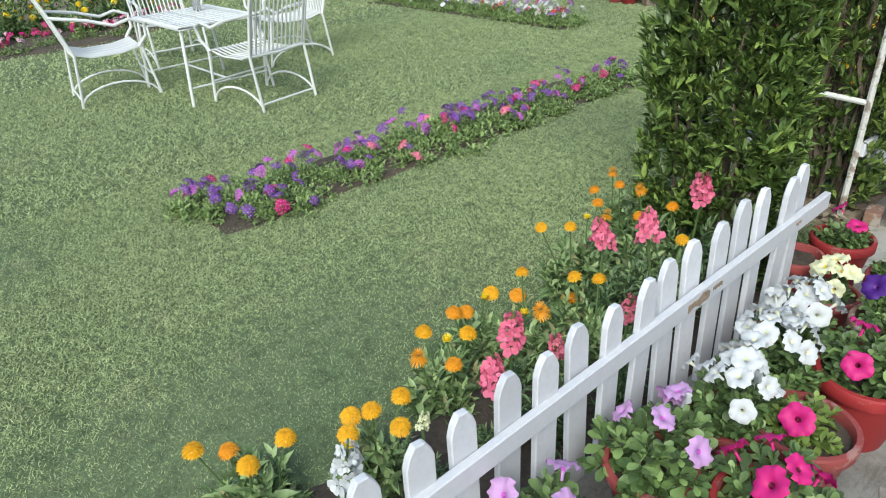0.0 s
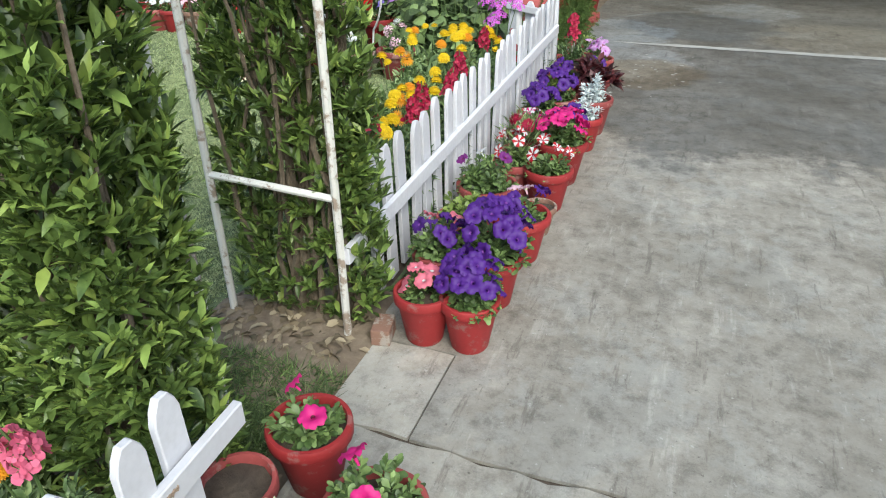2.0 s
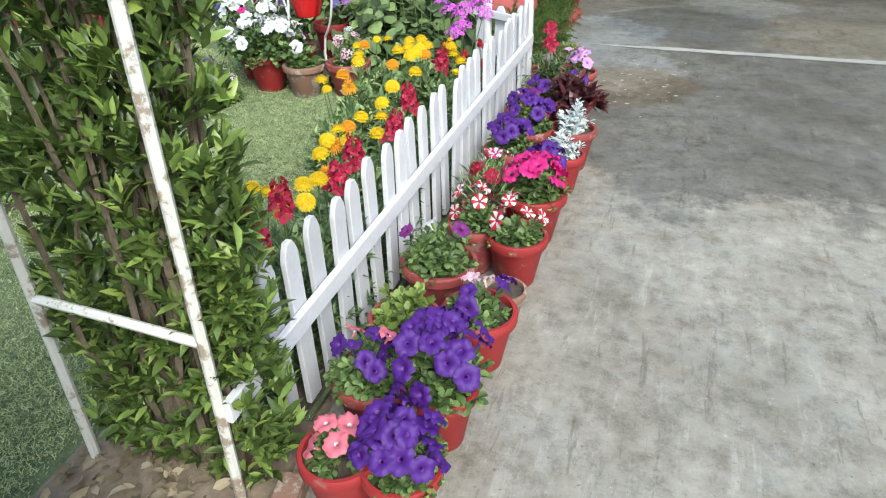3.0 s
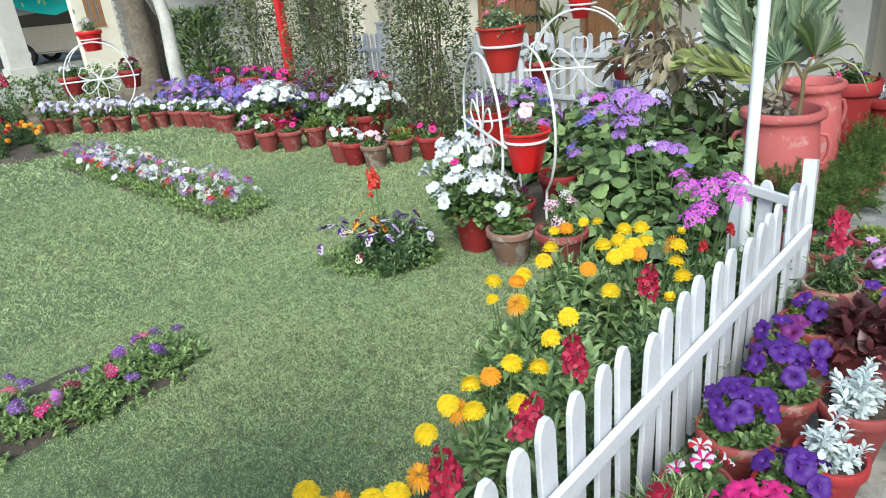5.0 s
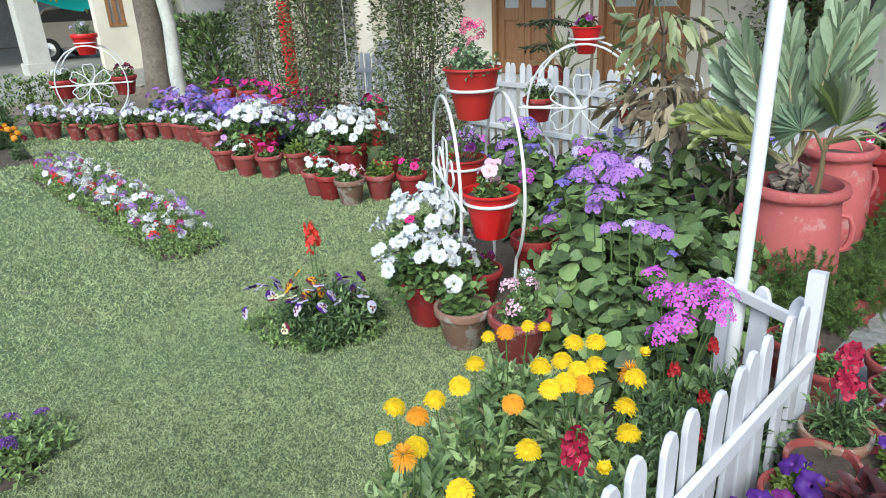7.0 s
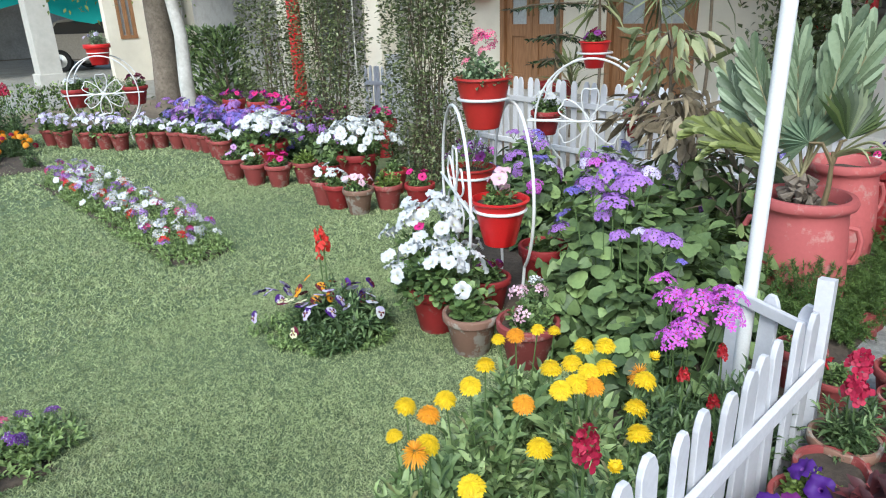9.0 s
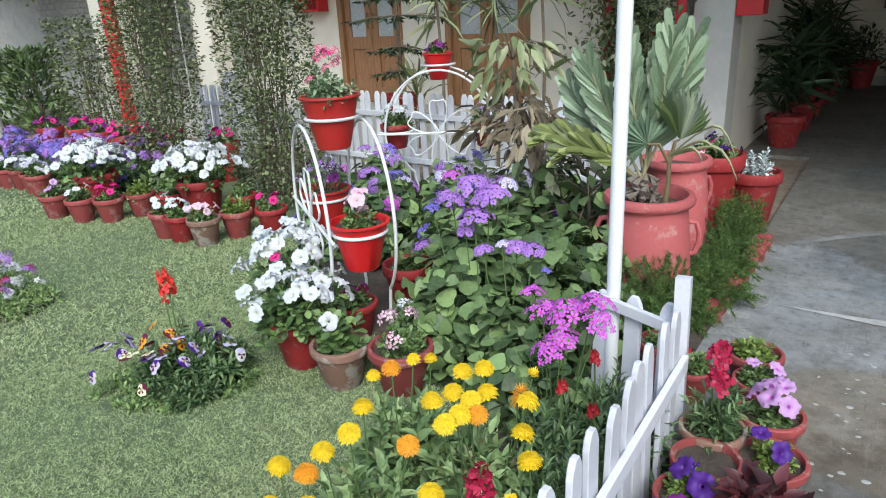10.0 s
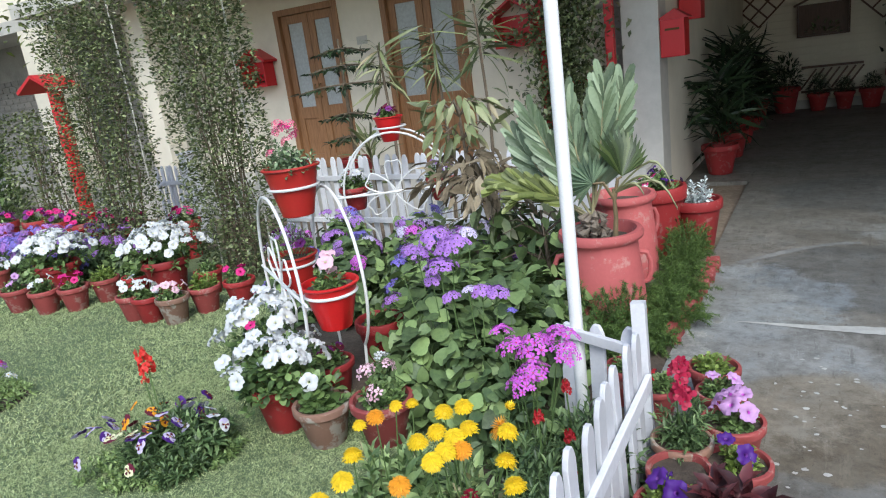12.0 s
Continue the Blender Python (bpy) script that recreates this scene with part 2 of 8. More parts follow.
M_TWIG = grainy("twig", (0.10, 0.075, 0.05), (0.20, 0.16, 0.115), 40, 0.9, 0.6)
M_SMEAR = grainy("cement_smear", (0.15, 0.15, 0.145), (0.26, 0.26, 0.25), 22, 0.8, 0.2, (0.12, 0.12, 0.115))
M_STEM = plain("green_stem", (0.10, 0.16, 0.05), 0.6)
M_OLIVE = plain("olive_stalk", (0.15, 0.11, 0.055), 0.7)
M_STEMDRY = plain("straw_stem", (0.30, 0.27, 0.15), 0.8)

L_HEDGE = leafy("hedge_leaf", (0.05, 0.09, 0.022), (0.27, 0.38, 0.095), 0.4, 0.2, (0.32, 0.40, 0.09))
L_CREEPER = leafy("creeper_leaf", (0.06, 0.085, 0.03), (0.27, 0.31, 0.14), 0.5, 0.2, (0.28, 0.28, 0.19))
L_PET = leafy("petunia_leaf", (0.06, 0.11, 0.03), (0.24, 0.34, 0.115), 0.5, 0.15)
L_VERB = leafy("verbena_leaf", (0.14, 0.215, 0.06), (0.38, 0.49, 0.19), 0.5, 0.25)
L_LIME = leafy("lime_leaf", (0.13, 0.20, 0.035), (0.28, 0.36, 0.09), 0.5, 0.3)
L_CAL = leafy("calendula_leaf", (0.09, 0.16, 0.05), (0.40, 0.51, 0.22), 0.5, 0.15, (0.30, 0.25, 0.13))
L_SNAP = leafy("snapdragon_leaf", (0.06, 0.11, 0.04), (0.22, 0.31, 0.13), 0.45, 0.2)
L_CIN = leafy("cineraria_leaf", (0.055, 0.095, 0.034), (0.25, 0.345, 0.125), 0.55, 0.15)
L_DARK = leafy("dark_leaf", (0.012, 0.03, 0.012), (0.05, 0.085, 0.035), 0.4, 0.15)
L_SILVER = leafy("silver_leaf", (0.46, 0.52, 0.52), (0.74, 0.79, 0.78), 0.7, 0.1)
L_BURG = leafy("burgundy_leaf", (0.035, 0.010, 0.012), (0.13, 0.03, 0.035), 0.4, 0.15)
L_FERN = leafy("fern_needle", (0.05, 0.095, 0.018), (0.15, 0.235, 0.055), 0.6, 0.25)
L_ZAMIA = leafy("grey_green_leaflet", (0.14, 0.20, 0.105), (0.33, 0.40, 0.265), 0.5, 0.15)
L_PALM = leafy("palm_leaf", (0.03, 0.055, 0.016), (0.095, 0.125, 0.04), 0.4, 0.2)
L_MANGO = leafy("drooping_leaf", (0.13, 0.17, 0.06), (0.34, 0.35, 0.19), 0.5, 0.2, (0.36, 0.28, 0.18))
L_OLIVE = leafy("olive_frond", (0.11, 0.14, 0.03), (0.25, 0.28, 0.08), 0.5, 0.2)
L_GREYGREEN = leafy("pinks_leaf", (0.10, 0.16, 0.075), (0.32, 0.42, 0.23), 0.5, 0.15)
L_GREYFAN = leafy("grey_green_fan", (0.12, 0.18, 0.11), (0.22, 0.29, 0.18), 0.5, 0.15)
L_DRYGREEN = leafy("drying_blade", (0.30, 0.32, 0.17), (0.48, 0.45, 0.27), 0.6, 0.2)
L_DRY = leafy("dry_leaf", (0.15, 0.115, 0.07), (0.37, 0.31, 0.21), 0.8, 0.15)
L_TREE = leafy("tree_leaf", (0.10, 0.14, 0.03), (0.28, 0.33, 0.09), 0.5, 0.3)

COL = {
    "white": (0.66, 0.67, 0.68), "cream": (0.80, 0.80, 0.52), "violet": (0.07, 0.009, 0.215), "purple": (0.16, 0.012, 0.17),
    "magenta": (0.62, 0.012, 0.20), "pink": (0.72, 0.18, 0.25), "lilac": (0.58, 0.33, 0.62), "palepink": (0.80, 0.52, 0.62),
    "red": (0.48, 0.012, 0.022), "crimson": (0.42, 0.008, 0.055), "scarlet": (0.72, 0.035, 0.025), "coral": (0.78, 0.17, 0.29),
    "yellow": (0.90, 0.63, 0.006), "orange": (0.86, 0.37, 0.012), "gold": (0.88, 0.47, 0.008), "cinpurple": (0.40, 0.19, 0.60), "cinblue": (0.22, 0.17, 0.62),
    "phlox": (0.60, 0.12, 0.62), "verbena": (0.20, 0.055, 0.36), "maroon": (0.13, 0.005, 0.03), "palelilac": (0.62, 0.55, 0.78),
}
MC = {k: petal("petal_" + k, v, 0.28 if k in ("yellow", "orange", "gold", "crimson", "red") else 0.18) for k, v in COL.items()}
M_EYE = plain("flower_eye", (0.10, 0.05, 0.01), 0.8)
M_YEYE = plain("yellow_eye", (0.72, 0.50, 0.05), 0.8)


# ---- geometry helpers ----
def arr(x):
    return np.asarray(x, dtype=float)


class G:
    """Gathers points and faces of one mesh."""

    def __init__(self):
        self.v, self.f, self.m = [], [], []

    def add(self, v, f, mat=0):
        o = len(self.v)
        self.v.extend([tuple(map(float, p)) for p in v])
        self.f.extend([tuple(int(i) + o for i in q) for q in f])
        self.m.extend([mat] * len(f))
        return self

    def tube(self, pts, r, seg=6, mat=0, closed=False):
        pts = arr(pts)
        n = len(pts)
        rs = np.full(n, r) if np.isscalar(r) else arr(r)
        tan = np.gradient(pts, axis=0) if not closed else np.roll(pts, -1, 0) - np.roll(pts, 1, 0)
        tan /= np.maximum(np.linalg.norm(tan, axis=1), 1e-9)[:, None]
        ref = arr((0, 0, 1)) if abs(tan[0][2]) < 0.9 else arr((1, 0, 0))
        vs = []
        u = np.cross(tan[0], ref)
        for i in range(n):
            u = u - tan[i] * (u @ tan[i])
            ln = np.linalg.norm(u)
            u = u / ln if ln > 1e-6 else np.cross(tan[i], (0.3, 0.9, 0.2))
            w = np.cross(tan[i], u)
            for k in range(seg):
                a = 2 * math.pi * k / seg
                vs.append(pts[i] + rs[i] * (math.cos(a) * u + math.sin(a) * w))
        fs = []
        for i in range(n if closed else n - 1):
            j = (i + 1) % n
            for k in range(seg):
                k2 = (k + 1) % seg
                fs.append((i * seg + k, i * seg + k2, j * seg + k2, j * seg + k))
        if not closed:
            fs.append(tuple(range(seg))[::-1])
            fs.append(tuple((n - 1) * seg + k for k in range(seg)))
        return self.add(vs, fs, mat)

    def lathe(self, prof, seg=24, mat=0, wob=0.0):
        vs, fs = [], []
        for i, (r, z) in enumerate(prof):
            for k in range(seg):
                a = 2 * math.pi * k / seg
                rr = r * (1 + wob * math.sin(3 * a + i))
                vs.append((rr * math.cos(a), rr * math.sin(a), z))
        for i in range(len(prof) - 1):
            for k in range(seg):
                k2 = (k + 1) % seg
                fs.append((i * seg + k, i * seg + k2, (i + 1) * seg + k2, (i + 1) * seg + k))
        fs.append(tuple(range(seg))[::-1])
        return self.add(vs, fs, mat)

    def box(self, c, s, mat=0, bev=0.0, rz=0.0):
        bm = bmesh.new()
        bmesh.ops.create_cube(bm, size=1)
        bmesh.ops.scale(bm, vec=s, verts=bm.verts)
        if bev:
            bmesh.ops.bevel(bm, geom=bm.edges[:], offset=bev, segments=2, affect='EDGES', profile=0.6)
        if rz:
            bmesh.ops.rotate(bm, matrix=Matrix.Rotation(rz, 3, 'Z'), verts=bm.verts)
        bm.verts.index_update()
        self.add([arr(v.co) + arr(c) for v in bm.verts], [[v.index for v in f.verts] for f in bm.faces], mat)
        bm.free()
        return self

    def prism(self, outline, depth, axis='x', mat=0, off=0.0):
        """A flat outline (a, z) given thickness along an axis."""
        n = len(outline)
        if axis == 'x':
            vs = [(off + s * depth / 2, a, z) for s in (-1, 1) for a, z in outline]
        else:
            vs = [(a, off + s * depth / 2, z) for s in (-1, 1) for a, z in outline]
        fs = [tuple(range(n)), tuple(range(2 * n - 1, n - 1, -1))]
        fs += [(i, i + n, (i + 1) % n + n, (i + 1) % n) for i in range(n)]
        return self.add(vs, fs, mat)

    def mesh(self, name, mats, smooth=True, sharp=40):
        me = bpy.data.meshes.new(name)
        me.from_pydata(self.v, [], self.f)
        for m in (mats if isinstance(mats, (list, tuple)) else [mats]):
            me.materials.append(m)
        me.polygons.foreach_set("material_index", self.m)
        if smooth:
            me.polygons.foreach_set("use_smooth", [True] * len(self.f))
            me.set_sharp_from_angle(angle=radians(sharp))
        bm = bmesh.new()
        bm.from_mesh(me)
        bmesh.ops.recalc_face_normals(bm, faces=bm.faces)
        bm.to_mesh(me)
        bm.free()
        return me


def scatter(name, tv, tf, rot, pos, mats, midx=None, smooth=True):
    """One mesh of many small copies of a template of triangles."""
    tv, tf = arr(tv), np.asarray(tf)
    n, nv, nf, k = len(pos), len(tv), len(tf), tf.shape[1]
    v = (np.einsum('nij,vj->nvi', rot, tv) + arr(pos)[:, None, :]).reshape(-1, 3)
    f = (tf[None] + (np.arange(n) * nv)[:, None, None]).reshape(-1)
    me = bpy.data.meshes.new(name)
    me.vertices.add(n * nv)
    me.vertices.foreach_set("co", v.astype(np.float32).ravel())
    me.loops.add(n * nf * k)
    me.loops.foreach_set("vertex_index", f.astype(np.int32))
    me.polygons.add(n * nf)
    me.polygons.foreach_set("loop_start", (np.arange(n * nf) * k).astype(np.int32))
    for m in (mats if isinstance(mats, (list, tuple)) else [mats]):
        me.materials.append(m)
    if midx is not None:
        me.polygons.foreach_set("material_index", np.repeat(midx, nf).astype(np.int32))
    if smooth:
        me.polygons.foreach_set("use_smooth", [True] * (n * nf))
    me.update(calc_edges=True)
    me.validate()
    return me


def leaf4(w=0.5, fold=0.08, curl=0.1):
    return ([(0, 0, 0), (-w / 2, 0.42, fold), (0, 0.45, 0), (w / 2, 0.42, fold), (0, 1, -curl)],
            [(0, 2, 1), (0, 3, 2), (1, 2, 4), (2, 3, 4)])


def leaf8(w=0.6, fold=0.07, curl=0.15):
    return ([(0, 0, 0), (-w / 2, 0.3, fold), (0, 0.33, 0), (w / 2, 0.3, fold), (-w * 0.4, 0.68, fold - curl * 0.3), (0, 0.7, -curl * 0.3), (w * 0.4, 0.68, fold - curl * 0.3), (0, 1, -curl)],
            [(0, 2, 1), (0, 3, 2), (1, 2, 5), (1, 5, 4), (2, 3, 6), (2, 6, 5), (4, 5, 7), (5, 6, 7)])


def leafo(w=0.6, fold=0.06, curl=0.2):
    """A leaf broadest beyond its middle, with a blunt tip."""
    return ([(0, 0, 0), (-w * 0.22, 0.3, fold * 0.6), (0, 0.32, 0), (w * 0.22, 0.3, fold * 0.6), (-w / 2, 0.68, fold - curl * 0.3), (0, 0.7, -curl * 0.3), (w / 2, 0.68, fold - curl * 0.3), (-w * 0.28, 0.93, -curl * 0.7), (0, 1, -curl), (w * 0.28, 0.93, -curl * 0.7)],
            [(0, 2, 1), (0, 3, 2), (1, 2, 5), (1, 5, 4), (2, 3, 6), (2, 6, 5), (4, 5, 8), (4, 8, 7), (5, 6, 9), (5, 9, 8)])


def leafheart(w=0.95, fold=0.13, curl=0.26):
    """A broad heart-shaped leaf with a scalloped rim."""
    rim = [(0.20, -0.06), (0.40, 0.0), (0.50, 0.16), (0.49, 0.30), (0.52, 0.36), (0.43, 0.50), (0.44, 0.57), (0.30, 0.72), (0.29, 0.79), (0.13, 0.92)]
    v = [(0, 0, 0), (0, 0.3, -0.01), (0, 0.6, -curl * 0.35), (0, 1, -curl)]
    for s in (-1, 1):
        v += [(s * x * w, y, fold * 2 * x - curl * y * y - 0.05 * x * ((i + 1) % 2)) for i, (x, y) in enumerate(rim)]
    f = []
    for o, s in ((4, -1), (14, 1)):
        chain = [(0, o, o + 1), (0, o + 1, o + 2), (0, o + 2, 1), (1, o + 2, o + 3), (1, o + 3, o + 4), (1, o + 4, o + 5), (1, o + 5, 2), (2, o + 5, o + 6), (2, o + 6, o + 7), (2, o + 7, o + 8), (2, o + 8, o + 9), (2, o + 9, 3)]
        f += [c if s > 0 else c[::-1] for c in chain]
    return v, f


def whorls(rng, tips, axes, per, reach, open_=0.9):
    """Leaf roots and ways for a whorl of leaves behind every shoot tip."""
    axes = axes / np.maximum(np.linalg.norm(axes, axis=1), 1e-9)[:, None]
    n = len(tips)
    a = np.tile(np.arange(per) * 2.39996, n) + np.repeat(rng.uniform(0, 6.28, n), per)
    ax = np.repeat(axes, per, 0)
    t = np.tile(np.linspace(0, 1, per), n)
    u = np.cross(ax, (0.31, 0.87, 0.39))
    u /= np.maximum(np.linalg.norm(u, axis=1), 1e-9)[:, None]
    v = np.cross(ax, u)
    side = u * np.cos(a)[:, None] + v * np.sin(a)[:, None]
    p = np.repeat(tips, per, 0) - ax * (t * reach)[:, None]
    d = side * (open_ * (0.35 + 0.65 * t))[:, None] + ax * (1.05 - 0.75 * t)[:, None] + rng.normal(0, 0.16, (n * per, 3))
    return p, d, 0.6 + 0.5 * t, ax


BLADE1 = ([(-0.5, 0, 0), (0.5, 0, 0), (0, 1, 0)], [(0, 1, 2)])


def frames(d, rng, size, up=(0, 0, 1), twist=0.5):
    """Turns for leaves whose length lies along d, faces up on the whole."""
    d = arr(d)
    d = d / np.maximum(np.linalg.norm(d, axis=1), 1e-9)[:, None]
    h = (np.tile(arr(up), (len(d), 1)) if np.ndim(up) == 1 else arr(up)) + rng.normal(0, twist, d.shape)
    z = h - d * np.sum(h * d, 1)[:, None]
    z /= np.maximum(np.linalg.norm(z, axis=1), 1e-9)[:, None]
    x = np.cross(d, z)
    return np.stack([x, d, z], axis=2) * arr(size).reshape(-1, 1, 1)


def dome(rng, n, rx, h, base=0.0, shell=3.0, low=-0.1):
    """Points in a dome of leaves, with the way out of it."""
    u = rng.normal(0, 1, (n * 3, 3))
    u /= np.linalg.norm(u, axis=1)[:, None]
    u = u[u[:, 2] > low][:n]
    r = rng.random(len(u)) ** (1 / shell)
    p = u * r[:, None] * arr((rx, rx, h))
    p[:, 2] = np.maximum(p[:, 2], 0.005) + base
    return p, u


def part(name, me, parent=None, label="", m=None):
    ob = new(name, me)
    if parent is not None:
        ob.parent = parent
    if m is not None:
        ob.matrix_basis = m
    if label:
        ob["label"] = label
    return ob


def thing(name, x, y, z, label, category, group="", rz=0.0, kind=""):
    ob = new(name)
    ob.empty_display_size = 0.05
    ob.matrix_basis = pose(x, y, z, 0, 0, rz)
    return tagged(ob, label, category, group, kind)


CACHE = {}


def cached(key, make):
    if key not in CACHE:
        CACHE[key] = make()
    return CACHE[key]


# ---- the large structure ----
def slab(name, x0, x1, y0, y1, z0, z1, mat, kind="structure", label="", category=""):
    g = G().box(((x0 + x1) / 2, (y0 + y1) / 2, (z0 + z1) / 2), (x1 - x0, y1 - y0, z1 - z0))
    return tagged(part(name, g.mesh(name, mat, smooth=False)), label, category, kind=kind)


g = G().add([(-300, -300, -0.03), (300, -300, -0.03), (300, 300, -0.03), (-300, 300, -0.03)], [(0, 1, 2, 3)])
tagged(part("ground", g.mesh("ground", M_EARTH, False)), "bare dry earth under and around the garden", "ground", kind="structure")
# lawn, ending at the border soil behind the fences
g = G()
nx, ny = 60, 60
xs, ys = np.linspace(-10.6, 0.02, nx), np.linspace(-9, 5.7, ny)
vs = [(x, y, 0.004 + 0.008 * noise.noise((x * 0.8, y * 0.8, 0))) for y in ys for x in xs]
g.add(vs, [(j * nx + i, j * nx + i + 1, (j + 1) * nx + i + 1, (j + 1) * nx + i) for j in range(ny - 1) for i in range(nx - 1)])
tagged(part("lawn", g.mesh("lawn", M_TURF)), "short mown green lawn with a few dry patches", "lawn", kind="structure")


def patch(name, outline, z, mat, label, category, rough=0.03, seed=1):
    """A low uneven mound of soil inside an outline."""
    rng = np.random.default_rng(seed)
    o = arr(outline)
    c = o.mean(0)
    rings = [(1.0, -0.004), (0.93, z * 0.7), (0.6, z), (0.25, z * 1.1)]
    dense = []
    for a, b in zip(o, np.roll(o, -1, 0)):
        k = max(2, int(np.linalg.norm(b - a) / 0.12))
        dense += [a + (b - a) * t / k for t in range(k)]
    dense = arr(dense)
    dense += rng.normal(0, rough * 0.5, dense.shape)
    n = len(dense)
    v = []
    for s, h in rings:
        for p in dense:
            q = c + (p - c) * s
            v.append((q[0], q[1], h + rng.normal(0, 0.004) + 0.004))
    v.append((c[0], c[1], z * 1.1))
    f = [(i * n + k, i * n + (k + 1) % n, (i + 1) * n + (k + 1) % n, (i + 1) * n + k) for i in range(len(rings) - 1) for k in range(n)]
    f += [((len(rings) - 1) * n + k, (len(rings) - 1) * n + (k + 1) % n, len(rings) * n) for k in range(n)]
    return tagged(part(name, G().add(v, f).mesh(name, mat)), label, category, kind="structure")


patch("soil_border", [(-0.28, -3.6), (0.15, -3.6), (0.15, -0.95), (-0.28, -0.95)], 0.02, M_SOIL, "dark soil of the flower border behind the fence", "soil")
patch("soil_border", [(-0.5, 0.35), (0.0, 0.3), (0.0, 3.1), (-0.8, 3.1), (-0.6, 2.2)], 0.02, M_SOIL, "dark soil of the flower border behind the fence", "soil", seed=2)
patch("soil_border", [(-2.6, 3.75), (-1.2, 3.2), (-0.1, 3.35), (-0.1, 5.6), (-2.9, 5.7)], 0.03, M_SOIL, "shaded garden soil under the leafy plants", "soil", seed=3)
patch("soil_bed", [(-2.40, -2.04), (-1.90, -2.04), (-1.92, 1.24), (-2.42, 1.04)], 0.02, M_SOIL, "narrow strip of soil cut into the lawn", "soil", seed=4)
patch("soil_bed", [(-7.1, 2.35), (-3.66, 2.38), (-3.6, 2.82), (-7.2, 3.0)], 0.02, M_SOIL, "strip of soil cut into the lawn", "soil", seed=5)
patch("soil_bed", [(-2.28, 2.36), (-2.02, 2.4), (-1.95, 2.66), (-2.2, 2.7)], 0.02, M_SOIL, "small round soil patch in the lawn", "soil", seed=6)
patch("soil_bed", [(-9.6, 1.8), (-7.8, 2.1), (-7.7, 2.65), (-9.6, 2.8)], 0.02, M_SOIL, "soil bed at the edge of the lawn", "soil", seed=7)
patch("soil_bed", [(-8.9, -4.5), (-7.9, -3.5), (-7.55, -0.6), (-8.3, 0.2), (-9.0, 0.2)], 0.02, M_SOIL, "soil bed along the far side of the lawn", "soil", seed=8)
patch("earth_patch", [(-0.55, -0.42), (0.1, -0.38), (0.12, 0.02), (0.05, 0.3), (-0.5, 0.3)], 0.012, M_EARTH, "bare trodden earth under the clipped hedge", "earth", seed=9)
patch("earth_patch", [(-0.62, -0.97), (0.12, -0.97), (0.12, -0.6), (-0.62, -0.6)], 0.012, M_EARTH, "bare trodden earth under the clipped hedge", "earth", seed=10)

# concrete drive in slabs with open joints; it runs on into the car porch
J = 0.006


def drive_slab(x0, x1, y0, y1, top=0.012, mat=M_CONCRETE, jag=(0.0, 0.0)):
    """A slab; jag: how ragged its near and far edges are."""
    n = max(2, int((x1 - x0) / 0.09))
    xs = np.linspace(x0 + J / 2, x1 - J / 2, n + 1)
    wav = lambda x, k: k * (noise.noise((x * 2.3, 3.1, 0)) * 1.6 + noise.noise((x * 17, 7.7, 0)) * 1.1)
    lo = [y0 + J / 2 + abs(jag[0]) * 0.22 + wav(x, jag[0]) for x in xs]
    hi = [y1 - J / 2 - abs(jag[1]) * 0.22 + wav(x, jag[1]) for x in xs]
    vs = [v for x, a, b in zip(xs, lo, hi) for v in ((x, a, top), (x, b, top), (x, a, top - 0.12), (x, b, top - 0.12))]
    fs = [(2, 3, 1, 0), (4 * n, 4 * n + 1, 4 * n + 3, 4 * n + 2)]
    for i in range(n):
        o = 4 * i
        fs += [(o, o + 1, o + 5, o + 4), (o, o + 4, o + 6, o + 2), (o + 1, o + 3, o + 7, o + 5), (o + 2, o + 6, o + 7, o + 3)]
    return tagged(part("drive", G().add(vs, [f[::-1] for f in fs]).mesh("drive", mat, False)), "stained grey concrete drive slab with pale scuffs", "drive", kind="structure")


drive_slab(0.14, 6.5, -9, -0.375, jag=(0, 0.016))
drive_slab(0.10, 0.38, -0.375, 0.02, mat=M_PALECON, jag=(0.016, 0.01))
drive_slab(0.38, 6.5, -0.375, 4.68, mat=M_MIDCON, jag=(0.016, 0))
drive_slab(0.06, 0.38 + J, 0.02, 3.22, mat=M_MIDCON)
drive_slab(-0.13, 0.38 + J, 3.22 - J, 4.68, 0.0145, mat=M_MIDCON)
drive_slab(-0.16, 6.5, 4.68, 8.6, mat=M_WORNSHADE)
drive_slab(-0.83, 1.6, 8.6, 15.0, mat=M_WORNSHADE)
drive_slab(1.6, 6.5, 8.6, 15.0, 0.0125, M_WORNSHADE)
M_STRIP = grainy("pale_mortar_strip", (0.30, 0.30, 0.285), (0.46, 0.455, 0.43), 14, 0.8, 0.3, (0.3, 0.29, 0.27))

g = G().box((3.32, -0.375, -0.015), (6.4, 0.05, 0.03)).box((0.38, -0.18, -0.015), (0.03, 0.34, 0.03))
tagged(part("joint_dirt", g.mesh("joint_dirt", M_SOIL, False)), "dark dirt lying in the open joint of the drive", "dirt", kind="structure")

# house front behind the garden: plinth, wall with two door openings, pillars
WY = 8.2
tagged(slab("house_plinth", -16, -0.9, 7.2, WY, -0.05, 0.45, M_GREYWASH), "low plastered plinth in front of the house", "plinth")
DOORS = [(-6.02, -4.94), (-4.28, -3.12)]
edges = [-9.2] + [e for d in DOORS for e in d] + [-1.1]
for i in range(0, len(edges), 2):
    g = G().box(((edges[i] + edges[i + 1]) / 2, WY + 0.12, 1.75), (edges[i + 1] - edges[i], 0.24, 3.5))
    tagged(part("wall_house", g.mesh("wall_house", M_CREAM, False)), "cream painted house wall beside the doors", "wall", kind="structure")
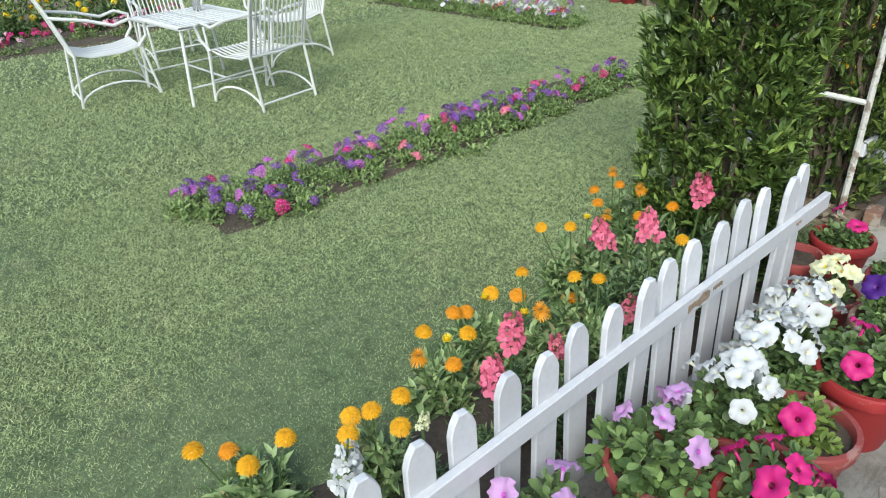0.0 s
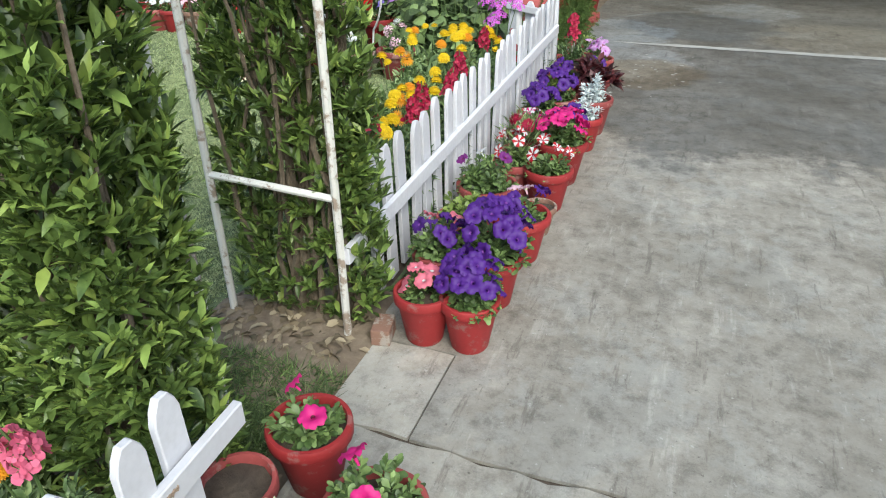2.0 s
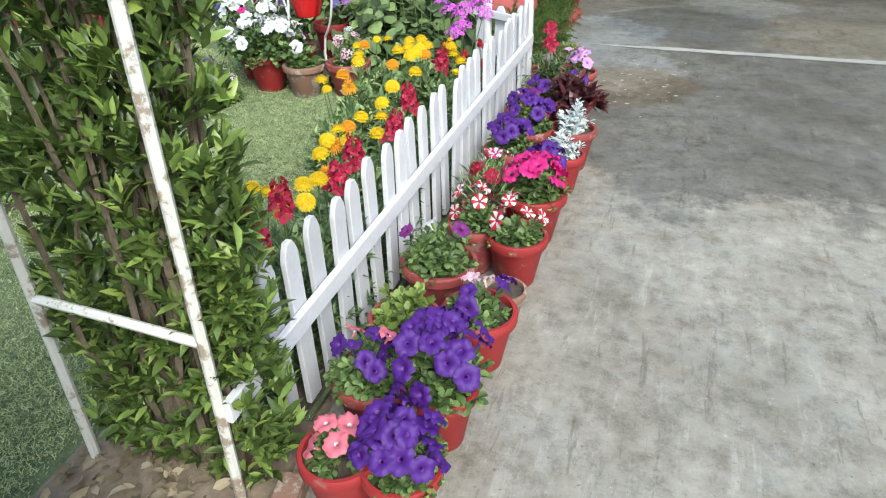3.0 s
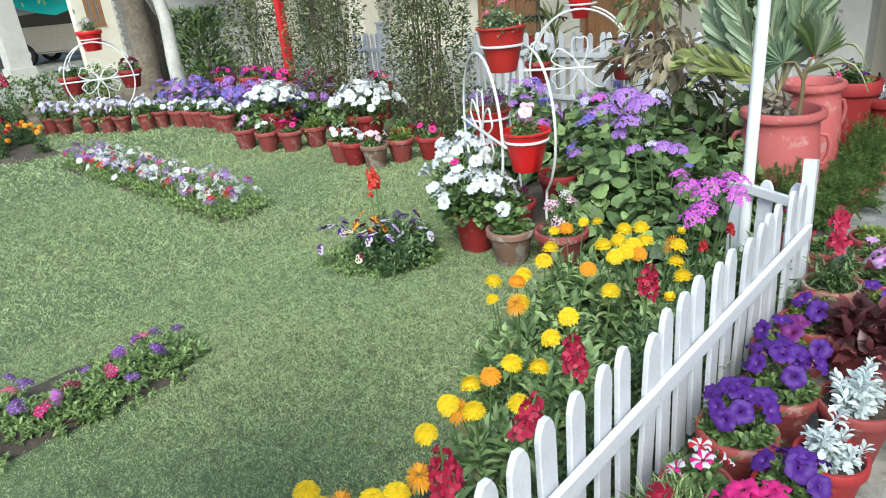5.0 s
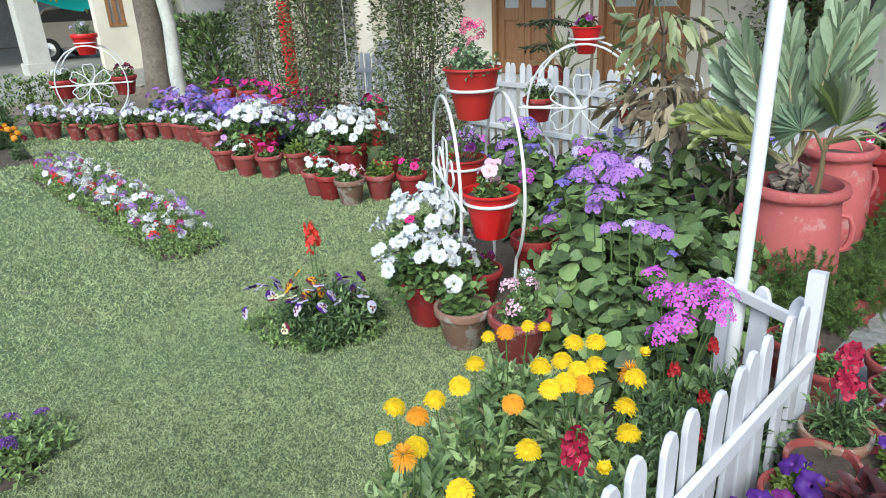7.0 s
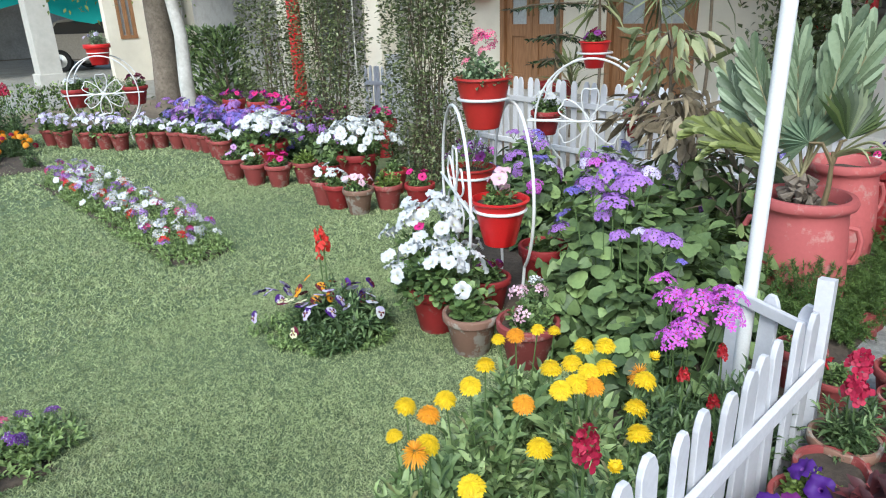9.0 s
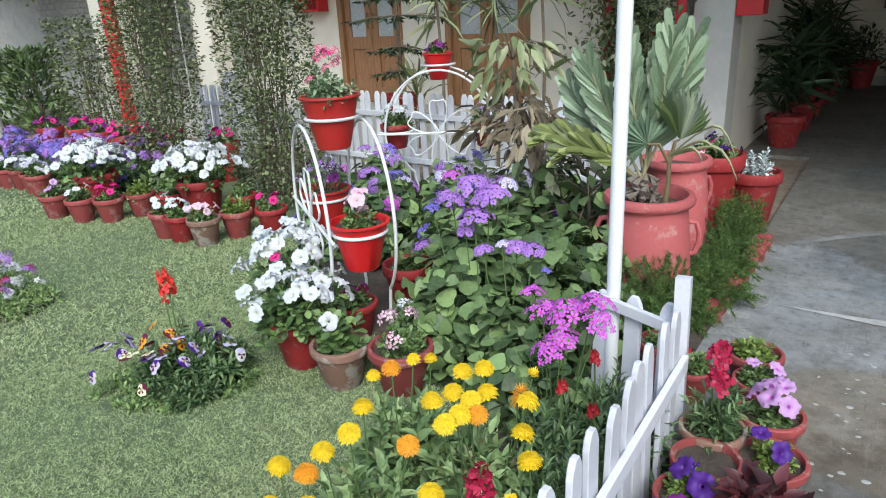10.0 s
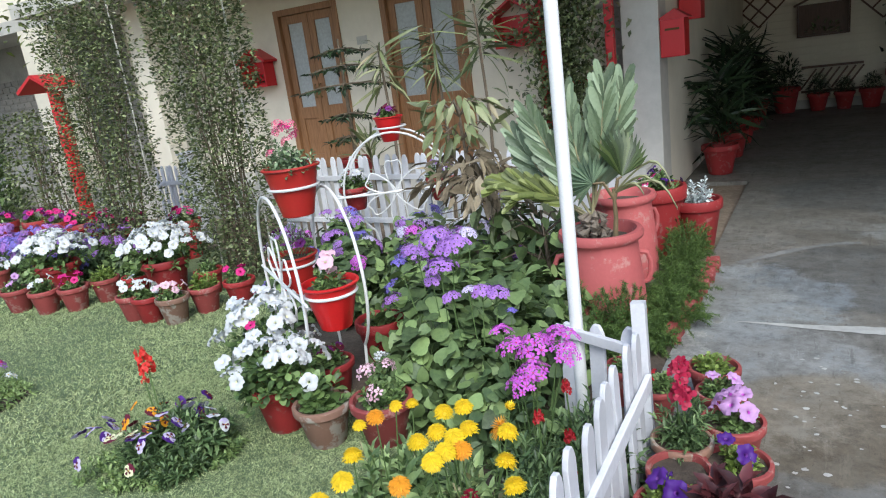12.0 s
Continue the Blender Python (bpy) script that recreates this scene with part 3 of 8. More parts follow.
for a, b in DOORS:
    g = G().box(((a + b) / 2, WY + 0.12, 3.06), (b - a, 0.238, 0.88))
    tagged(part("wall_over_door", g.mesh("wall_over_door", M_CREAM, False)), "cream painted wall over the door", "wall", kind="structure")
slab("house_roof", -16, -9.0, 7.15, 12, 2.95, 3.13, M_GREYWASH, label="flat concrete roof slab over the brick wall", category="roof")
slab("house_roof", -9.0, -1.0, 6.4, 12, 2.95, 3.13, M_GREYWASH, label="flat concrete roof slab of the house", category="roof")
slab("wall_upper_brick", -16, -9.0, 8.2, 12, 3.13, 6.6, M_CREAM, label="plain cream upper wall over the brick wall", category="wall")
# unseen blocks above house and porch, added to cover sky and darken the drive
slab("wall_upper_house", -9.0, -1.0, 6.6, 12, 3.13, 6.6, M_CREAM, label="plain cream block above the house, unseen, added to hold back sky light", category="wall")
slab("wall_upper_porch", -1.0, 6.8, 5.6, 15, 3.085, 6.6, M_CREAM, label="plain cream block above the car porch, unseen, added to hold back sky light", category="wall")
slab("wall_room_back", -9.2, -1.1, 11, 11.2, -0.05, 3.5, M_CREAM, label="plain inner wall behind the doors", category="wall")
# pillar between house and car porch
g = G().box((-0.99, 7.75, 1.75), (0.35, 0.36, 3.5), bev=0.008)
tagged(part("porch_pillar", g.mesh("porch_pillar", M_GREYWASH, False)), "square whitewashed pillar at the car porch", "pillar", kind="structure")
g = G().box((-1.225, 7.9, 1.75), (0.12, 0.3, 3.5))
for k in range(18):
    g.box((-1.225, 7.745, 0.5 + k * 0.15), (0.11, 0.02, 0.09), bev=0.006)
tagged(part("brick_return", g.mesh("brick_return", M_GREYBRICK, False)), "strip of grey brick beside the pillar", "brick wall", kind="structure")
# car porch
slab("wall_porch_side", -1.06, -0.83, 7.95, 15.2, -0.05, 3.3, M_CREAM, label="cream side wall of the car porch", category="wall")
BDX = 2.1
g = G()
g.box((( -1.0 + BDX) / 2, 15.12, 1.6), (BDX + 1.0, 0.24, 3.3))
g.box(((BDX + 1.9 + 6.7) / 2, 15.12, 1.6), (6.7 - BDX - 1.9, 0.24, 3.3))
g.box((BDX + 0.95, 15.12, 2.75), (1.9, 0.238, 1.0))
tagged(part("wall_porch_back", g.mesh("wall_porch_back", M_CREAM, False)), "cream painted brick back wall of the car porch", "wall", kind="structure")
for k in range(17):
    me = cached("brick_course", lambda: G().box((0, 0, 0), (3.06, 0.012, 0.105), bev=0.004).mesh("brick_course", M_CREAM, False))
    ob = part("brick_course", me, bpy.data.objects["wall_porch_back"], m=pose(0.55, 14.998, 0.3 + k * 0.125))
slab("wall_porch_right", 6.5, 6.74, 7.6, 15.2, -0.05, 3.3, M_CREAM, label="cream side wall of the car porch", category="wall")
# the part before the pillar is unseen, added to shade the drive
slab("ceiling_porch", -1.0, 6.8, 5.3, 15.3, 2.9, 3.08, M_GREYWASH, label="concrete ceiling of the car porch with an added unseen front overhang", category="ceiling")
slab("wall_boundary", 6.5, 6.75, -9, 7.6, -0.05, 2.4, M_CREAM, label="plain boundary wall along the drive", category="wall")


def door(name, x0, x1, y, z0, z1, label, glass=True):
    d = thing(name, (x0 + x1) / 2, y, z0, label, "door", kind="structure")
    w, h = x1 - x0, z1 - z0
    g = G()
    g.box((-w / 2 + 0.04, 0.05, h / 2), (0.08, 0.14, h), bev=0.006).box((w / 2 - 0.04, 0.05, h / 2), (0.08, 0.14, h), bev=0.006).box((0, 0.05, h - 0.04), (w - 0.16, 0.138, 0.08), bev=0.006)
    part("door_frame", g.mesh("door_frame", M_WOOD, False), d)
    lw = (w - 0.17) / 2
    for s in (-1, 1):
        cx = s * (lw / 2 + 0.003)
        g = G()
        for dx in (-1, 1):
            g.box((cx + dx * (lw / 2 - 0.05), 0.06, (h - 0.08) / 2), (0.1, 0.045, h - 0.09), bev=0.004)
        for zz, hh in ((0.1, 0.2), (h * 0.36, 0.16), (h - 0.14, 0.11)):
            g.box((cx, 0.06, zz), (lw - 0.2, 0.044, hh), bev=0.004)
        g.box((cx, 0.07, h * 0.2), (lw - 0.18, 0.02, h * 0.3))
        leaf = part("door_leaf", g.mesh("door_leaf", M_WOOD, False), d)
        z_a, z_b = h * 0.36 + 0.08, h - 0.195
        pane = G().box((cx, 0.065, (z_a + z_b) / 2), (lw - 0.2, 0.012, z_b - z_a))
        part("pane", pane.mesh("pane", M_FROST if glass else M_WOOD, False), leaf, "pale frosted glass pane" if glass else "")
        hd = G().tube([(cx - s * (lw / 2 - 0.04), 0.03, h * 0.45), (cx - s * (lw / 2 - 0.04), 0.0, h * 0.45), (cx - s * (lw / 2 - 0.04), 0.0, h * 0.53), (cx - s * (lw / 2 - 0.04), 0.03, h * 0.53)], 0.008)
        part("handle", hd.mesh("handle", plain("dull_brass", (0.3, 0.22, 0.1), 0.35, 1.0)), leaf, "dull brass pull handle")
    return d


door("door_1", *DOORS[0], WY, 0.45, 2.62, "brown wooden double door with frosted glass panes")
door("door_2", *DOORS[1], WY, 0.45, 2.62, "brown wooden double door with frosted glass panes")
door("door_3", BDX, BDX + 1.9, 15.0, 0.0, 2.25, "dark brown wooden double door in the car porch", glass=False)


# ---- fences ----
def picket_mesh(h, w=0.068):
    def make():
        g = G().prism([(-w / 2, 0), (w / 2, 0), (w / 2, h - 0.045), (w * 0.40, h - 0.022), (w * 0.20, h), (-w * 0.17, h + 0.002), (-w * 0.38, h - 0.02), (-w / 2, h - 0.047)], 0.018)
        me = g.mesh("picket", M_WHITE, False)
        bm = bmesh.new()
        bm.from_mesh(me)
        bmesh.ops.bevel(bm, geom=bm.edges[:], offset=0.0025, segments=1, affect='EDGES')
        bm.to_mesh(me)
        bm.free()
        return me
    return cached(("picket", round(h, 2), w), make)


def fence(name, label, p0, p1, top0, top1, step, bottom=0.03, rails=(), rail_side=1, w=0.068, seed=1, group="garden fences"):
    """Pickets along a line from p0 to p1, with rails given as (z0, z1, start, end, height)."""
    rnd = random.Random(seed)
    p0, p1 = Vector(p0), Vector(p1)
    d = p1 - p0
    L = d.length
    ang = math.degrees(math.atan2(d.y, d.x)) - 90
    f = thing(name, p0.x, p0.y, 0, label, "fence", group, ang)
    n = int(L / step) + 1
    for i in range(n):
        s = i * step
        t = s / L
        top = top0 + (top1 - top0) * t + rnd.uniform(-0.008, 0.008)
        part("picket", picket_mesh(top - bottom, w), f, m=pose(rnd.uniform(-0.002, 0.002), s + rnd.uniform(-0.006, 0.006), bottom, rnd.uniform(-1.6, 1.6), rnd.uniform(-1.5, 1.5), rnd.uniform(-3, 3)))
    for z0, z1, s0, s1, hh in rails:
        v = []
        for s, z in ((s0, z0), (s1, z1)):
            for dx in (0.011, 0.033):
                for dz in (-hh / 2, hh / 2):
                    v.append((rail_side * dx, s, z + dz))
        g = G().add(v, [(0, 1, 3, 2), (4, 6, 7, 5), (0, 4, 5, 1), (2, 3, 7, 6), (0, 2, 6, 4), (1, 5, 7, 3)])
        me = g.mesh("rail", M_WHITE, False)
        bm = bmesh.new()
        bm.from_mesh(me)
        bmesh.ops.bevel(bm, geom=bm.edges[:], offset=0.003, segments=1, affect='EDGES')
        bm.to_mesh(me)
        bm.free()
        part("rail", me, f)
    return f


FA = fence("picket_fence", "low white picket fence with chipped paint along the drive", (0.178, -3.318), (0.178, -0.933), 0.455, 0.598, 0.1192, rails=[(0.325, 0.424, -0.05, 2.535, 0.058)], seed=4)
FB = fence("picket_fence", "low white picket fence beside a row of pots", (0.0, 0.26), (0.0, 3.1), 0.555, 0.645, 0.1205, rails=[(0.322, 0.42, -0.26, 2.84, 0.06)], seed=6)
FC = fence("picket_fence", "short return of white picket fence at the pole", (-0.345, 3.255), (-0.06, 3.195), 0.565, 0.59, 0.142, rails=[(0.535, 0.50, -0.03, 0.32, 0.045)], rail_side=1, seed=7)
g = G().prism([(-0.035, 0), (0.035, 0), (0.035, 0.70), (-0.035, 0.715)], 0.05)
part("corner_post", g.mesh("corner_post", M_WHITE, False), FB, m=pose(-0.005, 2.90, 0, 0, -1.0, 8))
FD = fence("picket_fence", "white picket fence in front of the house", (-4.3, 5.95), (-0.75, 5.8), 0.92, 0.90, 0.105, bottom=0.1, rails=[(0.72, 0.70, 0, 3.55, 0.05), (0.3, 0.3, 0, 3.55, 0.05)], w=0.06, seed=8)
FG = fence("picket_gate", "white picket gate under the creeper arch", (-6.42, 6.1), (-5.80, 6.03), 0.90, 0.93, 0.105, bottom=0.08, rails=[(0.7, 0.72, 0, 0.62, 0.05), (0.25, 0.25, 0, 0.62, 0.05)], w=0.06, seed=9)
g = G().box((0, 0, 0.52), (0.13, 0.13, 1.04), bev=0.008).box((0, 0, 1.05), (0.16, 0.16, 0.03), bev=0.006)
part("gate_post", g.mesh("gate_post", M_WHITE, False), FG, m=pose(0.02, 0.72, 0))

pole = G().tube([(0, 0, 0), (0, 0, 1.5), (0, 0, 3.4)], 0.0265, 14)
tagged(part("pole", pole.mesh("pole", M_WIRE), m=pose(-0.295, 3.255, 0)), "tall white painted steel pole behind the fence", "pole")


# ---- clipped hedge columns on white pipe frames ----
def hedge(name, label, c, half, top, n, ln, mat, twigs, seed, wd=0.42, inner=0.35, up=0.95, shoot=0):
    rng = np.random.default_rng(seed)
    h = thing(name, c[0], c[1], 0, label, "hedge", "hedge arches")
    hx, hy = half
    z = rng.random(n) ** 0.9 * (top - 0.05) + 0.05
    face = rng.random(n)
    a = rng.uniform(-1, 1, n)
    per = hx / (hx + hy)
    long_side = face < per
    sgn = np.where(rng.random(n) < 0.5, -1, 1)
    depth = 1 - rng.random(n) ** 2 * inner
    x = np.where(long_side, a * hx, sgn * hx * depth)
    y = np.where(long_side, sgn * hy * depth, a * hy)
    lump = arr([noise.noise((px * 3 + seed, py * 3, pz * 2.2)) for px, py, pz in zip(x, y, z)])
    grow = 1 + 0.16 * lump - 0.25 * np.clip(0.25 - z, 0, 1)
    x, y = x * grow, y * grow
    out = np.stack([np.where(long_side, a * 0.3, sgn), np.where(long_side, sgn, a * 0.3), np.full(n, up)], 1)
    d = out + rng.normal(0, 0.6, (n, 3))
    keep = lump > -0.52
    pos = np.stack([x, y, z], 1)[keep]
    tv, tf = leaf8(wd * 0.85, 0.06, 0.1)
    if shoot:
        pick = rng.random(len(pos)) < 1 / shoot
        pos, d, k, ax = whorls(rng, pos[pick], (out + rng.normal(0, 0.45, (n, 3)))[keep][pick], shoot, 0.055, 0.75)
        me = scatter("foliage", *leaf8(wd * 0.9, 0.06, 0.1), frames(d + arr((0, 0, 0.4)), rng, rng.uniform(0.8, 1.25, len(pos)) * ln * k * 1.15, twist=0.3), pos, mat)
    else:
        me = scatter("foliage", tv, tf, frames(d[keep], rng, rng.uniform(0.7, 1.3, keep.sum()) * ln, twist=0.5), pos, mat)
    part("foliage", me, h)
    g = G()
    for i in range(twigs):
        px, py = rng.uniform(-hx, hx) * 0.7, rng.uniform(-hy, hy) * 0.4
        pts = [(px * 0.9, py, -0.02)]
        zz = 0
        while zz < top * rng.uniform(0.6, 0.95):
            zz += rng.uniform(0.12, 0.25)
            px += rng.normal(0, 0.03)
            py += rng.normal(0, 0.02)
            pts.append((np.clip(px, -hx, hx) * 0.95, np.clip(py, -hy, hy), zz))
        if len(pts) > 2:
            g.tube(pts, np.linspace(rng.uniform(0.006, 0.013), 0.003, len(pts)), 5)
    part("stem", g.mesh("stem", M_TWIG), h)
    return h


H1 = hedge("hedge_column", "clipped green hedge column beside the path opening", (-0.19, -0.78), (0.265, 0.14), 1.75, 19000, 0.048, L_HEDGE, 14, 11, wd=0.36, shoot=9)
H2 = hedge("hedge_column", "clipped green hedge column on a white pipe frame", (-0.175, 0.095), (0.255, 0.075), 1.75, 10500, 0.05, L_HEDGE, 34, 12, wd=0.36, shoot=9)


def pipe_frame(x0, x1, y, top, bars, label, lean=0.0, dz=0.0, r=0.0135, mat=M_PIPE):
    f = thing("pipe_frame", x0, y, 0, label, "frame")
    w = x1 - x0
    for xx in (0, w):
        part("upright", G().tube([(xx, 0, -0.03), (xx + lean * 0.5, 0.0, top * 0.5), (xx + lean, 0.0, top)], r, 8).mesh("upright", mat), f)
    for b in bars:
        l = lean * b / top
        part("crossbar", G().tube([(l, 0, b + dz), (w / 2 + l, 0.002, b + dz * 0.5), (w + l, 0, b)], r * 0.9, 8).mesh("crossbar", mat), f)
    return f


pipe_frame(-0.46, 0.0, 0.0, 1.9, [0.52, 1.25], "rusty white painted pipe frame holding the hedge", 0.02, 0.02)
pipe_frame(-0.46, 0.0, -0.62, 1.9, [0.52, 1.25], "rusty white painted pipe frame holding the hedge")

C1 = hedge("creeper_column", "dense small-leaved creeper column of the garden arch", (-5.66, 5.05), (0.50, 0.2), 2.9, 15000, 0.038, L_CREEPER, 18, 13, 0.62, inner=0.7, up=0.15)
C2 = hedge("creeper_column", "dense small-leaved creeper column of the garden arch", (-4.10, 5.07), (0.42, 0.2), 2.9, 17000, 0.038, L_CREEPER, 16, 14, 0.62, inner=0.6, up=0.15)
pipe_frame(-6.2, -5.3, 5.16, 2.9, [], "thin white painted pipe frame of the creeper arch", r=0.008, mat=M_PIPE)
pipe_frame(-4.54, -3.85, 5.18, 2.9, [], "thin white painted pipe frame of the creeper arch", r=0.008, mat=M_PIPE)


# ---- flowers ----
def basis(nrm):
    nrm = arr(nrm) / np.linalg.norm(nrm)
    a = np.cross(nrm, (0.31, 0.87, 0.11))
    a /= np.linalg.norm(a)
    return a, np.cross(nrm, a), nrm


def add_ring(g, c, nrm, r, k, w, tilt, mat, rnd, start=0.0, inner=0.12, wild=1.0):
    """A ring of k petals round a centre."""
    ax, ay, az = basis(nrm)
    for i in range(k):
        t = 2 * math.pi * (i + rnd.uniform(-0.15, 0.15)) / k + start
        d = math.cos(t) * ax + math.sin(t) * ay
        s = np.cross(az, d)
        rr = r * rnd.uniform(1 - 0.15 * wild, 1 + 0.08 * wild)
        tl = tilt + rnd.uniform(-0.12, 0.12) * wild
        p = lambda u, q, e=0.0: arr(c) + d * rr * u + s * rr * w * q + az * rr * (u * tl + e)
        g.add([p(inner, 0), p(0.55, -0.5, 0.03), p(0.55, 0.5, 0.03), p(0.95, -0.36), p(0.95, 0.36), p(1.05, 0, -0.05)], [(0, 2, 1), (1, 2, 4, 3), (3, 4, 5)], mat)


def add_ball(g, c, r, mat, flat=0.6):
    vs, fs = [], []
    for j in range(1, 4):
        for k in range(7):
            a, b = 2 * math.pi * k / 7, math.pi * 0.5 * j / 3
            vs.append((c[0] + r * math.cos(a) * math.sin(b), c[1] + r * math.sin(a) * math.sin(b), c[2] + r * flat * math.cos(b)))
    vs.append((c[0], c[1], c[2] + r * flat))
    for j in range(2):
        for k in range(7):
            fs.append((j * 7 + k, (j + 1) * 7 + k, (j + 1) * 7 + (k + 1) % 7, j * 7 + (k + 1) % 7))
    fs += [(21, k, (k + 1) % 7) for k in range(7)]
    g.add(vs, fs, mat)


EYES = {"white": "cream", "cream": "yellow", "violet": "verbena", "magenta": "maroon", "purple": "maroon", "lilac": "phlox", "pink": "white", "palepink": "cream", "red": "crimson", "maroon": "purple"}


def petunia(col, eye=None, stripe=None, var=0):
    eye = eye or MC[EYES.get(col, "cream")]

    def make():
        rnd = random.Random(var * 7 + len(col))
        g = G()
        S = 30
        rings = [(0.003, -0.030), (0.0045, -0.010), (0.0065, -0.001), (0.018, 0.005), (0.028, 0.007), (0.0365, 0.002)]
        last = len(rings) - 1
        vs = []
        for i, (r, z) in enumerate(rings):
            for k in range(S):
                a = 2 * math.pi * k / S
                lob = 1 + (0.15 * abs(math.cos(2.5 * a)) - 0.09 if i == last else 0.045 * math.cos(5 * a) if i == last - 1 else 0)
                ruf = (0.0062 * math.sin(10 * a + var) + 0.003 * math.sin(3 * a + 2 * var) + rnd.uniform(-0.0012, 0.0012)) if i == last else (0.0022 * math.cos(5 * a) + 0.0015 * math.sin(3 * a + 2 * var) if i == last - 1 else 0)
                vs.append((r * lob * math.cos(a), r * lob * math.sin(a), z + ruf))
        for i in range(last):
            fs = [[], []]
            for k in range(S):
                k2 = (k + 1) % S
                q = (i * S + k, i * S + k2, (i + 1) * S + k2, (i + 1) * S + k)
                fs[1 if (stripe and (k // 3) % 2) else 0].append(q)
            o = len(g.v)
            if i == 0:
                g.add(vs, [])
            for j in (0, 1):
                g.f.extend(fs[j])
                g.m.extend([(1 if i == 1 else (2 if j else 0))] * len(fs[j]))
        return g.mesh("bloom", [MC[col], eye, MC[stripe] if stripe else eye], sharp=120)
    return cached(("petunia", col, stripe, var), make)


def calendula(col, var=0):
    """A full, domed head of fine petals; the third kind is a bud, the fourth a wilted tuft."""
    def make():
        rnd = random.Random(var + 3)
        g = G()
        if var == 3:
            for r, k, t, z in ((0.034, 20, -0.9, 0), (0.036, 22, -0.45, 0.002), (0.032, 18, 0.1, 0.003), (0.026, 14, 0.7, 0.004), (0.020, 10, 1.4, 0.004)):
                add_ring(g, (0, 0, z), (0, 0, 1), r, k, 0.17, t, 0, rnd, rnd.random())
        elif var == 2:
            for r, k, t in ((0.019, 20, 0.35), (0.018, 18, 0.8), (0.016, 14, 1.3)):
                add_ring(g, (0, 0, 0), (0, 0, 1), r, k, 0.3, t, 0, rnd, rnd.random())
            add_ball(g, (0, 0, 0.008), 0.012, 0, 0.9)
        else:
            for r, k, t, z in ((0.034, 34, -0.42, 0.004), (0.034, 36, -0.22, 0.009), (0.030, 34, -0.12, 0.014), (0.025, 28, -0.04, 0.018), (0.019, 22, 0.06, 0.021), (0.012, 14, 0.3, 0.022)):
                add_ring(g, (0, 0, z), (0, 0, 1), r, k, 0.2, t, 0, rnd, rnd.random(), 0.12, 0.75)
            add_ball(g, (0, 0, 0.0), 0.028, 0, 0.72)
        g.tube([(0, 0, -0.012), (0, 0, 0.002)], [0.006, 0.013], 7, 1)
        return g.mesh("bloom", [MC[col], M_STEM])
    return cached(("calendula", col, var), make)


def snapspike(col, h=0.13, n=16, var=0):
    def make():
        rnd = random.Random(var + 11)
        g = G()
        g.tube([(0, 0, -0.02), (0, 0, h)], 0.0025, 5, 1)
        for i in range(n):
            t = i / n
            a = i * 2.4
            r = 0.022 * (1 - 0.5 * t)
            z = h * t * 0.9
            c = (r * math.cos(a), r * math.sin(a), z)
            out = (math.cos(a), math.sin(a), 0.35)
            sz = 0.024 * (1 - 0.45 * t)
            add_ring(g, c, out, sz, 5, 0.8, 0.35, 0, rnd, rnd.random() * 6, 0.12, 2.2)
            add_ring(g, arr(c) + arr(out) * 0.004, out, sz * 0.6, 4, 1.0, 0.5, 0, rnd, rnd.random() * 6)
        return g.mesh("bloom", [MC[col], M_STEM])
    return cached(("snap", col, h, n, var), make)


def umbel(col, r=0.07, n=26, size=0.016, k=8, eye=M_EYE, var=0, flat=0.45):
    """A domed head of many small daisies."""
    def make():
        rnd = random.Random(var + 5)
        g = G()
        for i in range(n):
            a = i * 2.39996
            q = math.sqrt((i + 0.5) / n)
            c = arr((r * q * math.cos(a), r * q * math.sin(a), r * flat * (1 - q * q))) + arr([rnd.uniform(-1, 1) * r * 0.09 for _ in range(3)])
            nr = arr((c[0] * 0.7, c[1] * 0.7, r * 0.6)) + arr([rnd.uniform(-1, 1) * r * 0.2 for _ in range(3)])
            add_ring(g, c, nr, size * rnd.uniform(0.8, 1.15), k, 0.55, 0.08, 0, rnd, rnd.random())
            ax, ay, az = basis(nr)
            cc = c + az * size * 0.12
            s = size * 0.2
            g.add([cc + s * ax, cc + s * ay, cc - s * ax, cc - s * ay], [(0, 1, 2, 3)], 1)
            if i % 3 == 0:
                g.tube([(0, 0, -r * 0.9), c - az * 0.003], 0.0012, 4, 2)
        return g.mesh("bloom", [MC[col], eye, M_STEM])
    return cached(("umbel", col, r, n, size, k, var), make)


